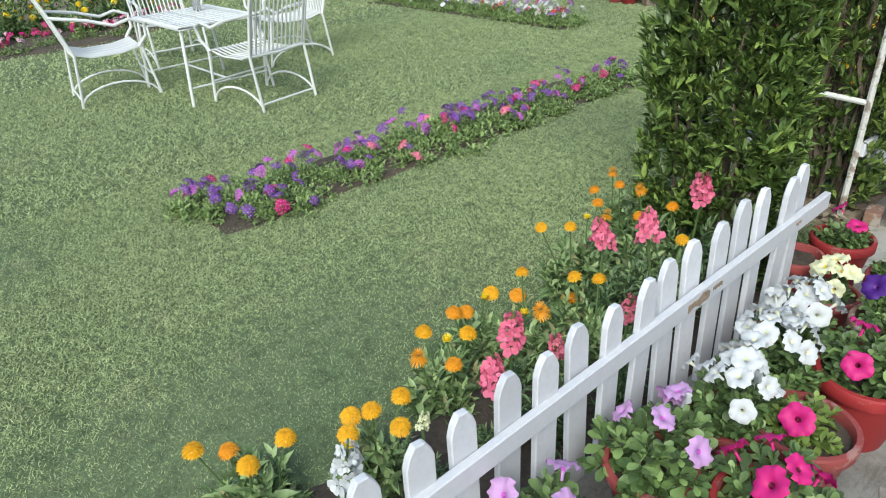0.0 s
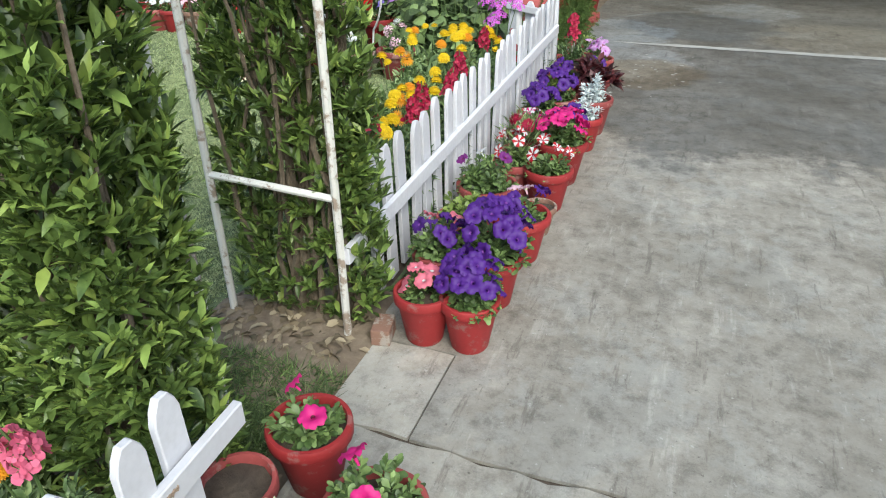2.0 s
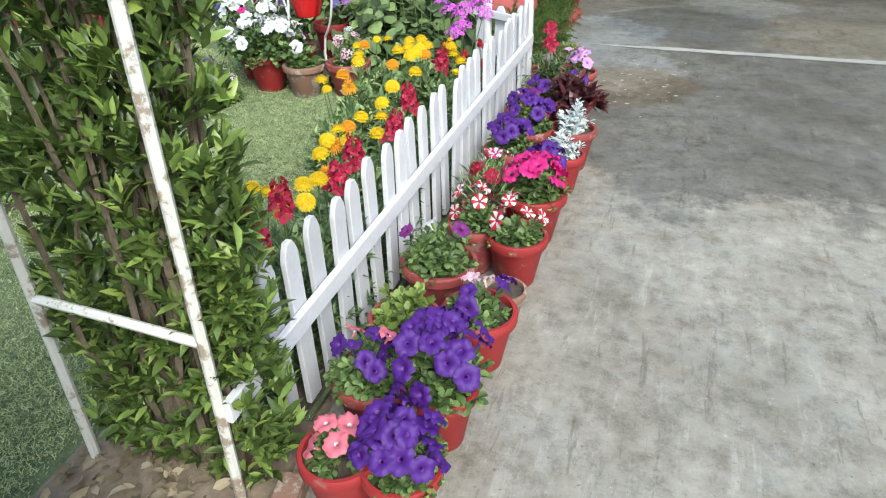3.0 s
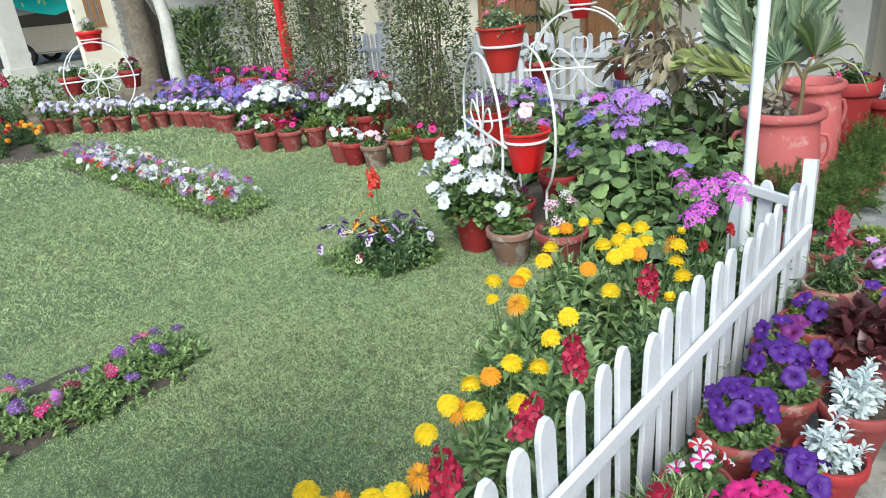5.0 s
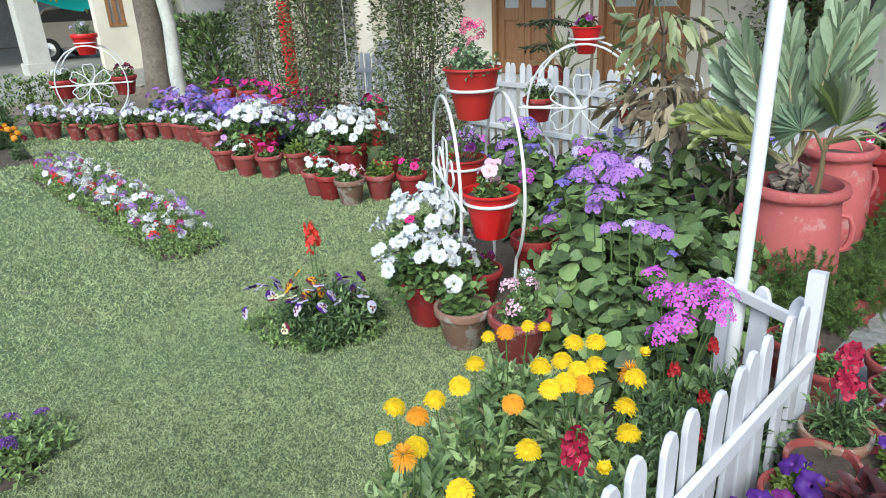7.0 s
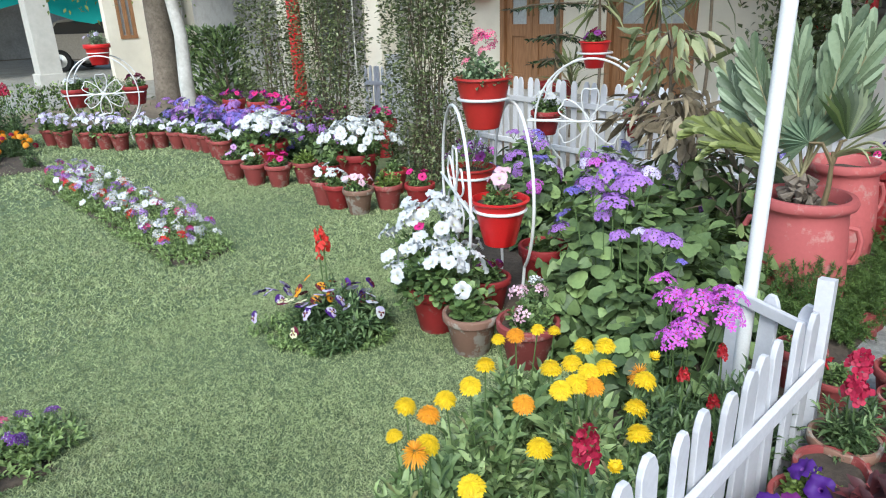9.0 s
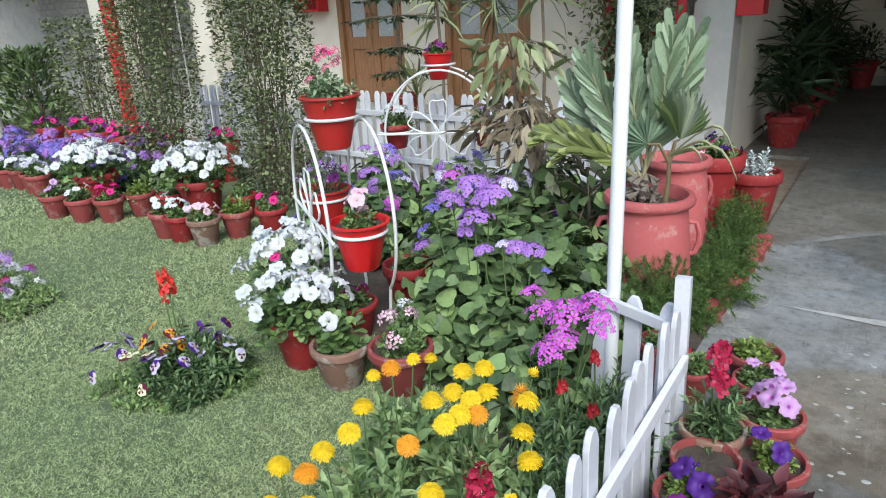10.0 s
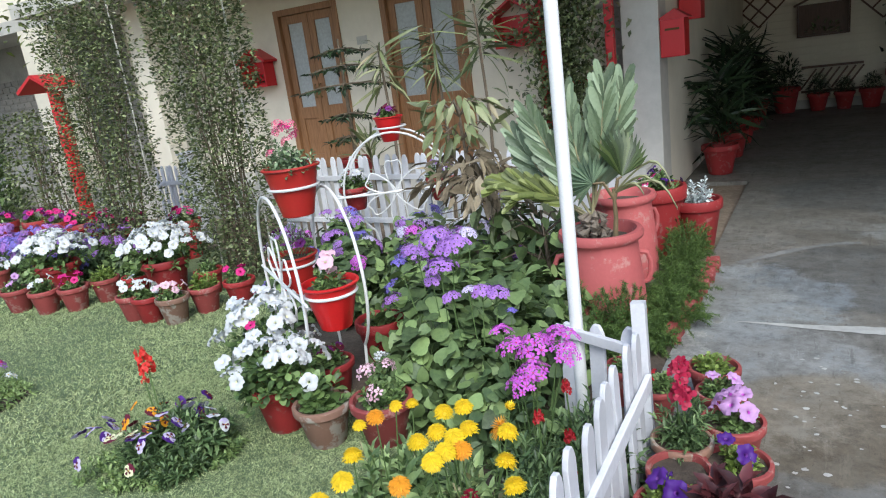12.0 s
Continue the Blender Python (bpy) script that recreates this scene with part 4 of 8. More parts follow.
def pansy(col, face="violet", var=0):
    def make():
        rnd = random.Random(var)
        g = G()
        for k, (ang, rr, mat, z) in enumerate(((1.05, 0.026, 1, -0.001), (2.09, 0.026, 1, -0.0005), (0.05, 0.022, 0, 0.001), (3.09, 0.022, 0, 0.001), (4.71, 0.025, 0, 0.002))):
            c, q = math.cos(ang), math.sin(ang)
            o = 2.39996 * k
            rim = [(rr * (0.55 + 0.5 * math.cos(t)) * c - rr * 0.62 * math.sin(t) * q, rr * (0.55 + 0.5 * math.cos(t)) * q + rr * 0.62 * math.sin(t) * c, z + 0.0018 * math.sin(3 * t + o)) for t in np.linspace(0, 2 * math.pi, 13)[:-1]]
            g.add([(rr * 0.5 * c, rr * 0.5 * q, z + 0.003)] + rim, [(0, 1 + i, 1 + (i + 1) % 12) for i in range(12)], mat)
            if mat == 0:
                g.add([(0, 0, z + 0.0045), (rr * 0.55 * c - rr * 0.22 * q, rr * 0.55 * q + rr * 0.22 * c, z + 0.005), (rr * 0.68 * c, rr * 0.68 * q, z + 0.005), (rr * 0.55 * c + rr * 0.22 * q, rr * 0.55 * q - rr * 0.22 * c, z + 0.005)], [(0, 3, 2, 1)], 2)
        add_ball(g, (0, 0, 0.004), 0.003, 3)
        return g.mesh("bloom", [MC[col], MC[face], MC["maroon"], M_YEYE], sharp=100)
    return cached(("pansy", col, face, var), make)


def aim(p, nrm, size=1.0, spin=0.0):
    q = Vector(nrm).to_track_quat('Z', 'Y').to_matrix().to_4x4()
    return Matrix.Translation(p) @ q @ Matrix.Rotation(spin, 4, 'Z') @ Matrix.Scale(size, 4)


# ---- foliage ----
def foliage(key, mat, n, rx, h, ln, wd, seed, up=0.5, big=False, low=-0.15, spread=0.5, shell=3.0, curl=0.15, droop=0.0, face=False):
    def make():
        rng = np.random.default_rng(seed)
        p, u = dome(rng, n, rx, h, 0, shell, low)
        d = u + arr((0, 0, up)) + rng.normal(0, spread, p.shape) - arr((0, 0, droop))
        tv, tf = big(wd, 0.08, curl) if big else leaf4(wd, 0.08, curl)
        if face:
            d = np.cross(u, rng.normal(0, 1, u.shape)) + u * 0.5 - arr((0, 0, 0.35))
            return scatter("foliage", tv, tf, frames(d, rng, rng.uniform(0.6, 1.25, len(p)) * ln, u * 0.65 + arr((0, -0.1, 0.6)), 0.55), p, mat)
        return scatter("foliage", tv, tf, frames(d, rng, rng.uniform(0.65, 1.25, len(p)) * ln, twist=0.35), p, mat)
    return cached(("fol", key, seed), make)


def shoots(key, mat, n, per, rx, h, ln, wd, seed, shape=leafo, low=-0.1, shell=3.0, reach=0.05, rise=0.5, open_=0.9, curl=0.2):
    """Leafy shoots: a dome of tips, each with a whorl of leaves behind it."""
    def make():
        rng = np.random.default_rng(seed + 31)
        tips, u = dome(rng, n, rx, h, 0, shell, low)
        p, d, k, ax = whorls(rng, tips, u + arr((0, 0, rise)) + rng.normal(0, 0.25, u.shape), per, reach, open_)
        p[:, 2] = np.maximum(p[:, 2], 0.004)
        tv, tf = shape(wd, 0.07, curl)
        rot = frames(d, rng, rng.uniform(0.8, 1.2, len(p)) * ln * k, twist=0.25)
        return scatter("foliage", tv, tf, rot, p, mat)
    return cached(("sho", key, seed), make)


def stalks(key, n, rx, h, r, mat, seed, bend=0.3):
    def make():
        rng = np.random.default_rng(seed)
        g = G()
        for i in range(n):
            a, q = rng.uniform(0, 6.28), math.sqrt(rng.random())
            e = arr((rx * q * math.cos(a), rx * q * math.sin(a), h * rng.uniform(0.6, 1)))
            g.tube([e * (0.2, 0.2, 0), e * (0.5, 0.5, 0.5), e], [r, r * 0.8, r * 0.5], 4)
        return g.mesh("stem", mat)
    return cached(("stalk", key, seed), make)


FOL = {
    "petunia": lambda s: shoots("petunia", L_PET, 62, 10, 0.15, 0.15, 0.042, 0.56, s),
    "petunia_small": lambda s: shoots("petunia_small", L_PET, 32, 9, 0.10, 0.11, 0.039, 0.55, s),
    "petunia_wide": lambda s: shoots("petunia_wide", L_PET, 75, 8, 0.24, 0.24, 0.052, 0.6, s),
    "lime": lambda s: shoots("lime", L_LIME, 32, 9, 0.11, 0.12, 0.046, 0.52, s),
    "calendula": lambda s: shoots("calendula", L_CAL, 105, 11, 0.20, 0.38, 0.085, 0.36, s, leaf8, low=0.0, shell=2.0, reach=0.16, rise=1.4, open_=0.8, curl=0.3),
    "calendula_low": lambda s: shoots("calendula_low", L_CAL, 72, 10, 0.17, 0.25, 0.078, 0.36, s, leaf8, low=0.0, shell=2.0, reach=0.12, rise=1.4, open_=0.8, curl=0.3),
    "snapdragon": lambda s: shoots("snapdragon", L_SNAP, 46, 14, 0.13, 0.38, 0.06, 0.24, s, leaf8, 0.0, 2.0, 0.12, 1.2, 0.9, 0.3),
    "snap_tall": lambda s: shoots("snap_tall", L_SNAP, 50, 14, 0.13, 0.28, 0.055, 0.26, s, leaf8, 0.0, 2.0, 0.12, 1.2, 0.9, 0.3),
    "verbena": lambda s: shoots("verbena", L_VERB, 52, 9, 0.18, 0.09, 0.031, 0.42, s, leaf8, 0.0, 2.6, 0.04, 0.6),
    "cineraria": lambda s: foliage("cineraria", L_CIN, 350, 0.25, 0.48, 0.074, 0.92, s, 0.1, leafheart, low=0.0, shell=3.2, curl=0.2, face=True),
    "cineraria_low": lambda s: foliage("cineraria_low", L_CIN, 250, 0.21, 0.34, 0.072, 0.92, s, 0.1, leafheart, low=0.0, shell=3.2, curl=0.2, face=True),
    "mound": lambda s: shoots("mound", L_SNAP, 90, 12, 0.2, 0.2, 0.055, 0.32, s, leaf8, 0.0, 2.6, 0.06, 0.8),
    "geranium": lambda s: shoots("geranium", L_PET, 26, 8, 0.13, 0.15, 0.055, 0.75, s),
    "silver": lambda s: shoots("silver", L_SILVER, 26, 16, 0.10, 0.17, 0.040, 0.42, s, leafo, 0.0, 2.5, 0.08, 0.9, 0.9, 0.35),
    "burgundy": lambda s: shoots("burgundy", L_BURG, 22, 8, 0.12, 0.11, 0.07, 0.5, s, leaf8, 0.0),
    "fine": lambda s: foliage("fine", L_CAL, 330, 0.12, 0.2, 0.05, 0.12, s, 0.9, low=0.0),
    "greygreen": lambda s: shoots("greygreen", L_GREYGREEN, 55, 11, 0.15, 0.19, 0.048, 0.26, s, leaf8, 0.0, 2.4, 0.09, 1.0),
    "bushy": lambda s: shoots("bushy", L_GREYGREEN, 75, 10, 0.14, 0.16, 0.036, 0.5, s, leafo, 0.0, 2.4, 0.05, 0.8),
    "darkshrub": lambda s: foliage("darkshrub", L_DARK, 360, 0.3, 0.6, 0.11, 0.3, s, 0.4, low=0.0, curl=0.4),
}


def pot_mesh(r, h, mat, thick=0.10):
    def make():
        t = r * thick
        prof = [(r * 0.60, 0.0), (r * 0.64, 0.006), (r * 0.90, h * 0.78), (r * 0.92, h * 0.80), (r * 1.0, h * 0.815), (r * 1.02, h * 0.83),
                (r * 1.03, h * 0.975), (r * 1.0, h), (r - t, h), (r - t * 1.3, h * 0.96), (r * 0.86, h * 0.84)]
        return G().lathe(prof, 28, wob=0.006).mesh("pot", mat)
    return cached(("pot", r, h, mat.name), make)


def bucket_mesh(r, h, mat):
    """A deep tapering pot with a thin rolled lip."""
    def make():
        prof = [(r * 0.52, 0.0), (r * 0.56, 0.004), (r * 0.94, h * 0.93), (r * 1.0, h * 0.945), (r * 1.035, h * 0.965), (r * 1.03, h * 0.99), (r * 0.99, h), (r * 0.93, h), (r * 0.90, h * 0.96), (r * 0.86, h * 0.84)]
        return G().lathe(prof, 28, wob=0.004).mesh("pot", mat)
    return cached(("bucket", r, h, mat.name), make)


def soil_mesh(r):
    def make():
        rnd = random.Random(3)
        g = G()
        vs = [(0, 0, 0.008)]
        for j in (0.5, 1.0):
            vs += [(r * j * math.cos(k * math.pi / 8), r * j * math.sin(k * math.pi / 8), rnd.uniform(-0.006, 0.006)) for k in range(16)]
        fs = [(0, 1 + k, 1 + (k + 1) % 16) for k in range(16)] + [(1 + k, 17 + k, 17 + (k + 1) % 16, 1 + (k + 1) % 16) for k in range(16)]
        return g.add(vs, fs).mesh("soil", M_SOIL)
    return cached(("soil", r), make)


SEED = [100]


def plant(name, label, x, y, z=0.0, pot=None, fol=None, blooms=(), category="potted plant", group="", fscale=1.0, rz=None, dome_r=None, dome_h=None, lift=0.0, stem=None, bucket=False):
    """A plant, potted or in the ground. pot: (radius, height, material). blooms: (mesh or list of meshes, count, size)."""
    SEED[0] += 1
    rnd = random.Random(SEED[0])
    rz = rnd.uniform(0, 360) if rz is None else rz
    ob = thing(name, x, y, z, label, category, group, rz)
    base = 0.0
    if pot:
        r, h, mat = pot
        part("pot", bucket_mesh(r, h, mat) if bucket else pot_mesh(r, h, mat), ob)
        part("soil", soil_mesh(round(r * 0.87, 3)), ob, m=pose(0, 0, h * 0.86))
        base = h * 0.88
    base += lift
    if fol:
        part("foliage", FOL[fol](SEED[0] % 3), ob, m=Matrix.Translation((0, 0, base)) @ Matrix.Scale(fscale, 4))
    if stem:
        part("stem", stem, ob, m=pose(0, 0, base))
    if fol in ("cineraria", "cineraria_low", "mound"):
        part("stem", stalks(fol, 9, 0.16, 0.16 if fol == "mound" else 0.36, 0.005, M_STEM, 2), ob, m=pose(0, 0, base) @ Matrix.Scale(fscale, 4))
    dr, dh = dome_r or 0.15 * fscale, dome_h or 0.16 * fscale
    for meshes, n, size in blooms:
        for i in range(n):
            a = 2.39996 * i + rnd.uniform(-0.5, 0.5)
            q = min(0.98, math.sqrt((i + 0.5) / n) * rnd.uniform(0.75, 1.05))
            cz = math.sqrt(max(0, 1 - q * q))
            u = Vector((q * math.cos(a), q * math.sin(a), cz))
            k = rnd.uniform(0.78, 1.16)
            p = Vector((dr * u.x * k, dr * u.y * k, base + dh * (0.25 + 0.85 * u.z) * rnd.uniform(0.82, 1.1)))
            me = meshes[rnd.randrange(len(meshes))] if isinstance(meshes, list) else meshes
            nr = Vector((u.x * 0.9 + rnd.uniform(-0.6, 0.6), u.y * 0.9 + rnd.uniform(-0.6, 0.6), 0.25 + u.z * 0.7))
            part("bloom", me, ob, m=aim(p, nr, size * rnd.uniform(0.85, 1.1), rnd.uniform(0, 6)))
    return ob


def stem_plant(name, label, x, y, fol, heads, category="flowering plant", group="", fscale=1.0, z=0.0, mat=None, r=0.0028, pot=None):
    """A plant whose flower heads stand at given places (x, y, z, mesh, size) on their own stems."""
    SEED[0] += 1
    rnd = random.Random(SEED[0])
    ob = thing(name, x, y, z, label, category, group)
    base = 0.0
    if pot:
        part("pot", pot_mesh(*pot), ob)
        part("soil", soil_mesh(round(pot[0] * 0.87, 3)), ob, m=pose(0, 0, pot[1] * 0.86))
        base = pot[1] * 0.88
    if fol:
        part("foliage", FOL[fol](SEED[0] % 3), ob, m=pose(0, 0, base, 0, 0, rnd.uniform(0, 360)) @ Matrix.Scale(fscale, 4))
    g = G()
    for hx, hy, hz, me, size in heads:
        e = arr((hx - x, hy - y, hz - z))
        b = arr((e[0] * 0.35 + rnd.uniform(-0.02, 0.02), e[1] * 0.35 + rnd.uniform(-0.02, 0.02), base))
        md = (b + e) / 2 + arr((rnd.uniform(-0.015, 0.015), rnd.uniform(-0.015, 0.015), 0.02))
        g.tube([b, md, e - arr((0, 0, 0.006))], [r * 1.2, r, r * 0.9], 5)
        nr = Vector((e[0] - md[0] + rnd.uniform(-0.08, 0.08), e[1] - md[1] + rnd.uniform(-0.08, 0.08), 0.30))
        part("bloom", me, ob, m=aim(Vector(e), nr, size * (0.9 if name == "calendula_plant" else 1.0), rnd.uniform(0, 6)))
    if heads:
        part("stem", g.mesh("stem", mat or M_STEM), ob)
    return ob


# ---- iron garden table and chairs on the lawn ----
def iron_chair(x, y, rz):
    """White iron chair, its front towards +y."""
    c = thing("garden_chair", x, y, 0, "white painted iron garden chair with slatted seat and curled arms", "chair", "chairs round the garden table", rz)
    w, d, sh = 0.25, 0.25, 0.40
    for s in (-1, 1):
        part("leg", G().tube([(s * w, d + 0.06, 0), (s * w, d, sh)], 0.011, 7).mesh("leg", M_WIRE), c)
        part("leg", G().tube([(s * w, -d - 0.05, 0), (s * w, -d, sh)], 0.011, 7).mesh("leg", M_WIRE), c)
        arch = [(s * w, (d + 0.05) * math.cos(a), 0.005 + 0.15 * math.sin(a)) for a in np.linspace(0, math.pi, 12)]
        part("stretcher", G().tube(arch, 0.008, 6).mesh("stretcher", M_WIRE), c)
        arm = [(s * w, -d - 0.10, sh + 0.30), (s * (w + 0.03), -0.1, sh + 0.25), (s * (w + 0.05), 0.08, sh + 0.19), (s * (w + 0.05), 0.2, sh + 0.22), (s * (w + 0.04), d + 0.05, sh + 0.18), (s * (w + 0.02), d + 0.05, sh + 0.08), (s * w, d - 0.02, sh)]
        part("armrest", G().tube(arm, 0.013, 8).mesh("armrest", M_WIRE), c)
        part("back_upright", G().tube([(s * w, -d, sh), (s * w, -d - 0.09, sh + 0.3), (s * w * 0.95, -d - 0.2, sh + 0.62)], 0.011, 7).mesh("back_upright", M_WIRE), c)
    part("stretcher", G().tube([(-w, -d - 0.04, 0.06), (w, -d - 0.04, 0.06)], 0.008, 6).mesh("stretcher", M_WIRE), c)
    part("stretcher", G().tube([(-w, d + 0.03, 0.17), (w, d + 0.03, 0.17)], 0.008, 6).mesh("stretcher", M_WIRE), c)
    for yy, zz in ((d, sh), (-d, sh)):
        part("seat_rail", G().tube([(-w, yy, zz), (0, yy, zz - 0.012), (w, yy, zz)], 0.011, 7).mesh("seat_rail", M_WIRE), c)
    part("back_rail", G().tube([(-w * 0.95, -d - 0.2, sh + 0.62), (0, -d - 0.22, sh + 0.68), (w * 0.95, -d - 0.2, sh + 0.62)], 0.012, 7).mesh("back_rail", M_WIRE), c)
    for k in range(13):
        xx = -w + 2 * w * (k + 0.5) / 13
        pts = [(xx, d, sh), (xx, d * 0.4, sh - 0.03), (xx, -d * 0.5, sh - 0.03), (xx, -d, sh + 0.01), (xx, -d - 0.09, sh + 0.3), (xx * 0.95, -d - 0.205, sh + 0.63)]
        me = cached(("slat", k), lambda: G().tube(pts, 0.0075, 5).mesh("slat", M_WIRE))
        part("slat", me, c)
    return c


iron_chair(-5.12, -1.58, -6)
iron_chair(-3.93, -0.80, 101)
iron_chair(-5.05, 0.07, 172)
iron_chair(-5.95, -0.75, -95)
tb = thing("garden_table", -4.66, -0.95, 0, "white painted iron garden table with slatted top", "table", rz=2)
tw, td, th = 0.46, 0.32, 0.575
part("table_frame", G().tube([(-tw, -td, th), (tw, -td, th), (tw, td, th), (-tw, td, th)], 0.014, 8, closed=True).mesh("table_frame", M_WIRE), tb)
for k in range(15):
    yy = -td + 2 * td * (k + 0.5) / 15
    part("slat", cached("table_slat", lambda: G().box((0, 0, 0), (2 * tw, 0.026, 0.006), bev=0.002).mesh("slat", M_WIRE)), tb, m=pose(0, yy, th + 0.01))
for sx in (-1, 1):
    for sy in (-1, 1):
        part("leg", G().tube([(sx * (tw - 0.03), sy * (td - 0.02), th), (sx * (tw + 0.0), sy * (td + 0.03), 0)], 0.012, 7).mesh("leg", M_WIRE), tb)
    part("stretcher", G().tube([(sx * tw * 0.97, -td, 0.14), (sx * tw * 0.97, td, 0.14)], 0.008, 6).mesh("stretcher", M_WIRE), tb)
part("stretcher", G().tube([(-tw, 0, 0.14), (tw, 0, 0.14)], 0.008, 6).mesh("stretcher", M_WIRE), tb)
cup = G().lathe([(0.03, 0), (0.033, 0.004), (0.036, 0.10), (0.038, 0.105), (0.034, 0.103), (0.031, 0.01)], 20)
tagged(part("tumbler", cup.mesh("tumbler", plain("steel", (0.6, 0.6, 0.6), 0.25, 1.0)), m=pose(-4.85, -0.84, th + 0.014)), "small steel tumbler on the white table", "cup")


# ---- wire wheel stands with pots ----
def wheel_stand(x, y, rz, s=1.0, label=""):
    """A wire stand like a cart wheel: two hoops, an axle bar with a pot ring at each end and one on top."""
    st = thing("plant_stand", x, y, 0, label or "white wire plant stand shaped like a cart wheel", "plant stand", "wheel plant stands", rz)
    R, cz, gap = 0.42 * s, 0.62 * s, 0.160 * s
    for sy in (-1, 1):
        hoop = [(R * math.cos(a), sy * gap, cz + R * 1.12 * math.sin(a)) for a in np.linspace(-0.9, math.pi + 0.9, 36)]
        part("hoop", G().tube(hoop, 0.0085 * s, 7).mesh("hoop", M_WIRE), st)
        for sx in (-1, 1):
            part("leg", G().tube([(sx * R * 0.62, sy * gap, cz - R * 0.87), (sx * R * 0.55, sy * gap, cz * 0.2), (sx * R * 0.6, sy * gap, 0)], 0.0085 * s, 7).mesh("leg", M_WIRE), st)
    part("axle_bar", G().tube([(-R * 1.15, -gap, cz), (0, -gap, cz), (R * 1.15, -gap, cz)], 0.009 * s, 7).mesh("axle_bar", M_WIRE), st)
    for k in range(6):
        a = k * math.pi / 3 + math.pi / 6
        lp = []
        for t in np.linspace(0, 2 * math.pi, 26):
            u = 0.5 - 0.5 * math.cos(t) - 0.16 * max(0.0, -math.cos(t)) ** 6
            q = 0.085 * s * math.sin(t) * (0.45 + 0.55 * u)
            r = 0.29 * s * u
            lp.append((r * math.cos(a) - q * math.sin(a), -gap, cz + r * math.sin(a) + q * math.cos(a)))
        part("petal_loop", G().tube(lp, 0.006 * s, 6).mesh("petal_loop", M_WIRE), st)
    for px, pz in ((-R * 0.86, cz), (R * 0.86, cz), (0, cz + R * 1.12 + 0.03 * s)):
        ring = [(px + 0.131 * s * math.cos(a), 0.131 * s * math.sin(a), pz) for a in np.linspace(0, 2 * math.pi, 25)[:-1]]
        part("pot_ring", G().tube(ring, 0.008 * s, 7, closed=True).mesh("pot_ring", M_WIRE), st)
    return R, cz


def on_stand(x, y, rz, s, dx, dz):
    a = math.radians(rz)
    return x + dx * math.cos(a), y + dx * math.sin(a), dz


S1 = (-1.86, 3.47, -34)
R, cz = wheel_stand(*S1)
PT = 0.145
px, py, pz = on_stand(*S1, 1, 0.0, cz + R * 1.12 + 0.03)
plant("stand_pot", "red pot of pink dianthus on top of the wire stand", px, py, pz - 0.155, (PT + 0.005, 0.265, M_STANDRED), "bushy", [([umbel("coral", 0.03, 9, 0.013, 5), umbel("magenta", 0.03, 9, 0.013, 5)], 9, 1.1)], fscale=1.1, dome_r=0.10, dome_h=0.25, bucket=True)
px, py, pz = on_stand(*S1, 1, R * 0.86, cz)
plant("stand_pot", "bright red pot of pale pink pansies in the wire stand", px, py, pz - 0.185, (PT, 0.24, M_SCARLET), "petunia_small", [([petunia("palepink"), petunia("palepink", var=1)], 4, 1.15)], fscale=1.0, dome_r=0.055, dome_h=0.16, bucket=True)
px, py, pz = on_stand(*S1, 1, -R * 0.86, cz)
plant("stand_pot", "red pot of purple and white petunias in the wire stand", px, py, pz - 0.185, (PT, 0.24, M_STANDRED), "fine", [([petunia("purple", None, "white"), petunia("purple"), umbel("cinpurple", 0.03, 8, 0.012)], 9, 0.9)], dome_r=0.16, dome_h=0.16, bucket=True)
plant("potted_pansy", "low red pot of dark maroon pansies under the stand", -1.70, 3.33, 0, (0.12, 0.20, M_RED), "petunia_small", [(pansy("maroon", "purple"), 5, 1.2)], dome_r=0.09, dome_h=0.1)
plant("potted_shrub", "dark red pot half hidden behind the wire stand", -1.62, 3.70, 0, (0.14, 0.30, M_RED), "petunia_small", dome_r=0.1)

S2 = (-2.66, 5.62, 28)
wheel_stand(*S2, 1.06)
px, py, pz = on_stand(*S2, 1, 0.0, 1.06 * (cz + R * 1.12 + 0.03))
plant("stand_pot", "red pot of dark purple petunias on top of the wire stand", px, py, pz - 0.12, (0.125, 0.21, M_SCARLET), "petunia_small", [([petunia("maroon"), petunia("purple")], 8, 0.95)], dome_r=0.1, dome_h=0.1, bucket=True)
px, py, pz = on_stand(*S2, 1, -R * 0.91, cz * 1.06)
plant("stand_pot", "red pot of white petunias in the wire stand", px, py, pz - 0.14, (0.13, 0.2, M_RED), "petunia", [(petunia("white"), 11, 0.9)], dome_r=0.12, dome_h=0.16)
px, py, pz = on_stand(*S2, 1, R * 0.91, cz * 1.06)
plant("stand_pot", "red pot of lilac flowers in the wire stand", px, py, pz - 0.14, (0.13, 0.2, M_RED), "petunia", [(umbel("cinpurple", 0.05, 14), 4, 0.9)], dome_r=0.12, dome_h=0.14)
S3 = (-9.1, 3.8, 62)
wheel_stand(*S3, 1.02)
px, py, pz = on_stand(*S3, 1, 0.0, 1.02 * (cz + R * 1.12 + 0.03))
plant("stand_pot", "red pot of grey-green foliage on top of the wire stand", px, py, pz - 0.15, (0.16, 0.26, M_SCARLET), "greygreen", [(umbel("palelilac", 0.03, 8), 5, 0.8)], fscale=1.0)
for sx, col in ((-1, "white"), (1, "maroon")):
    px, py, pz = on_stand(*S3, 1, sx * R * 0.86 * 1.02, 1.02 * cz)
    plant("stand_pot", "red pot of %s petunias in the wire stand" % col, px, py, pz - 0.17, (0.16, 0.24, M_RED), "petunia", [(petunia(col), 10, 1.0)])


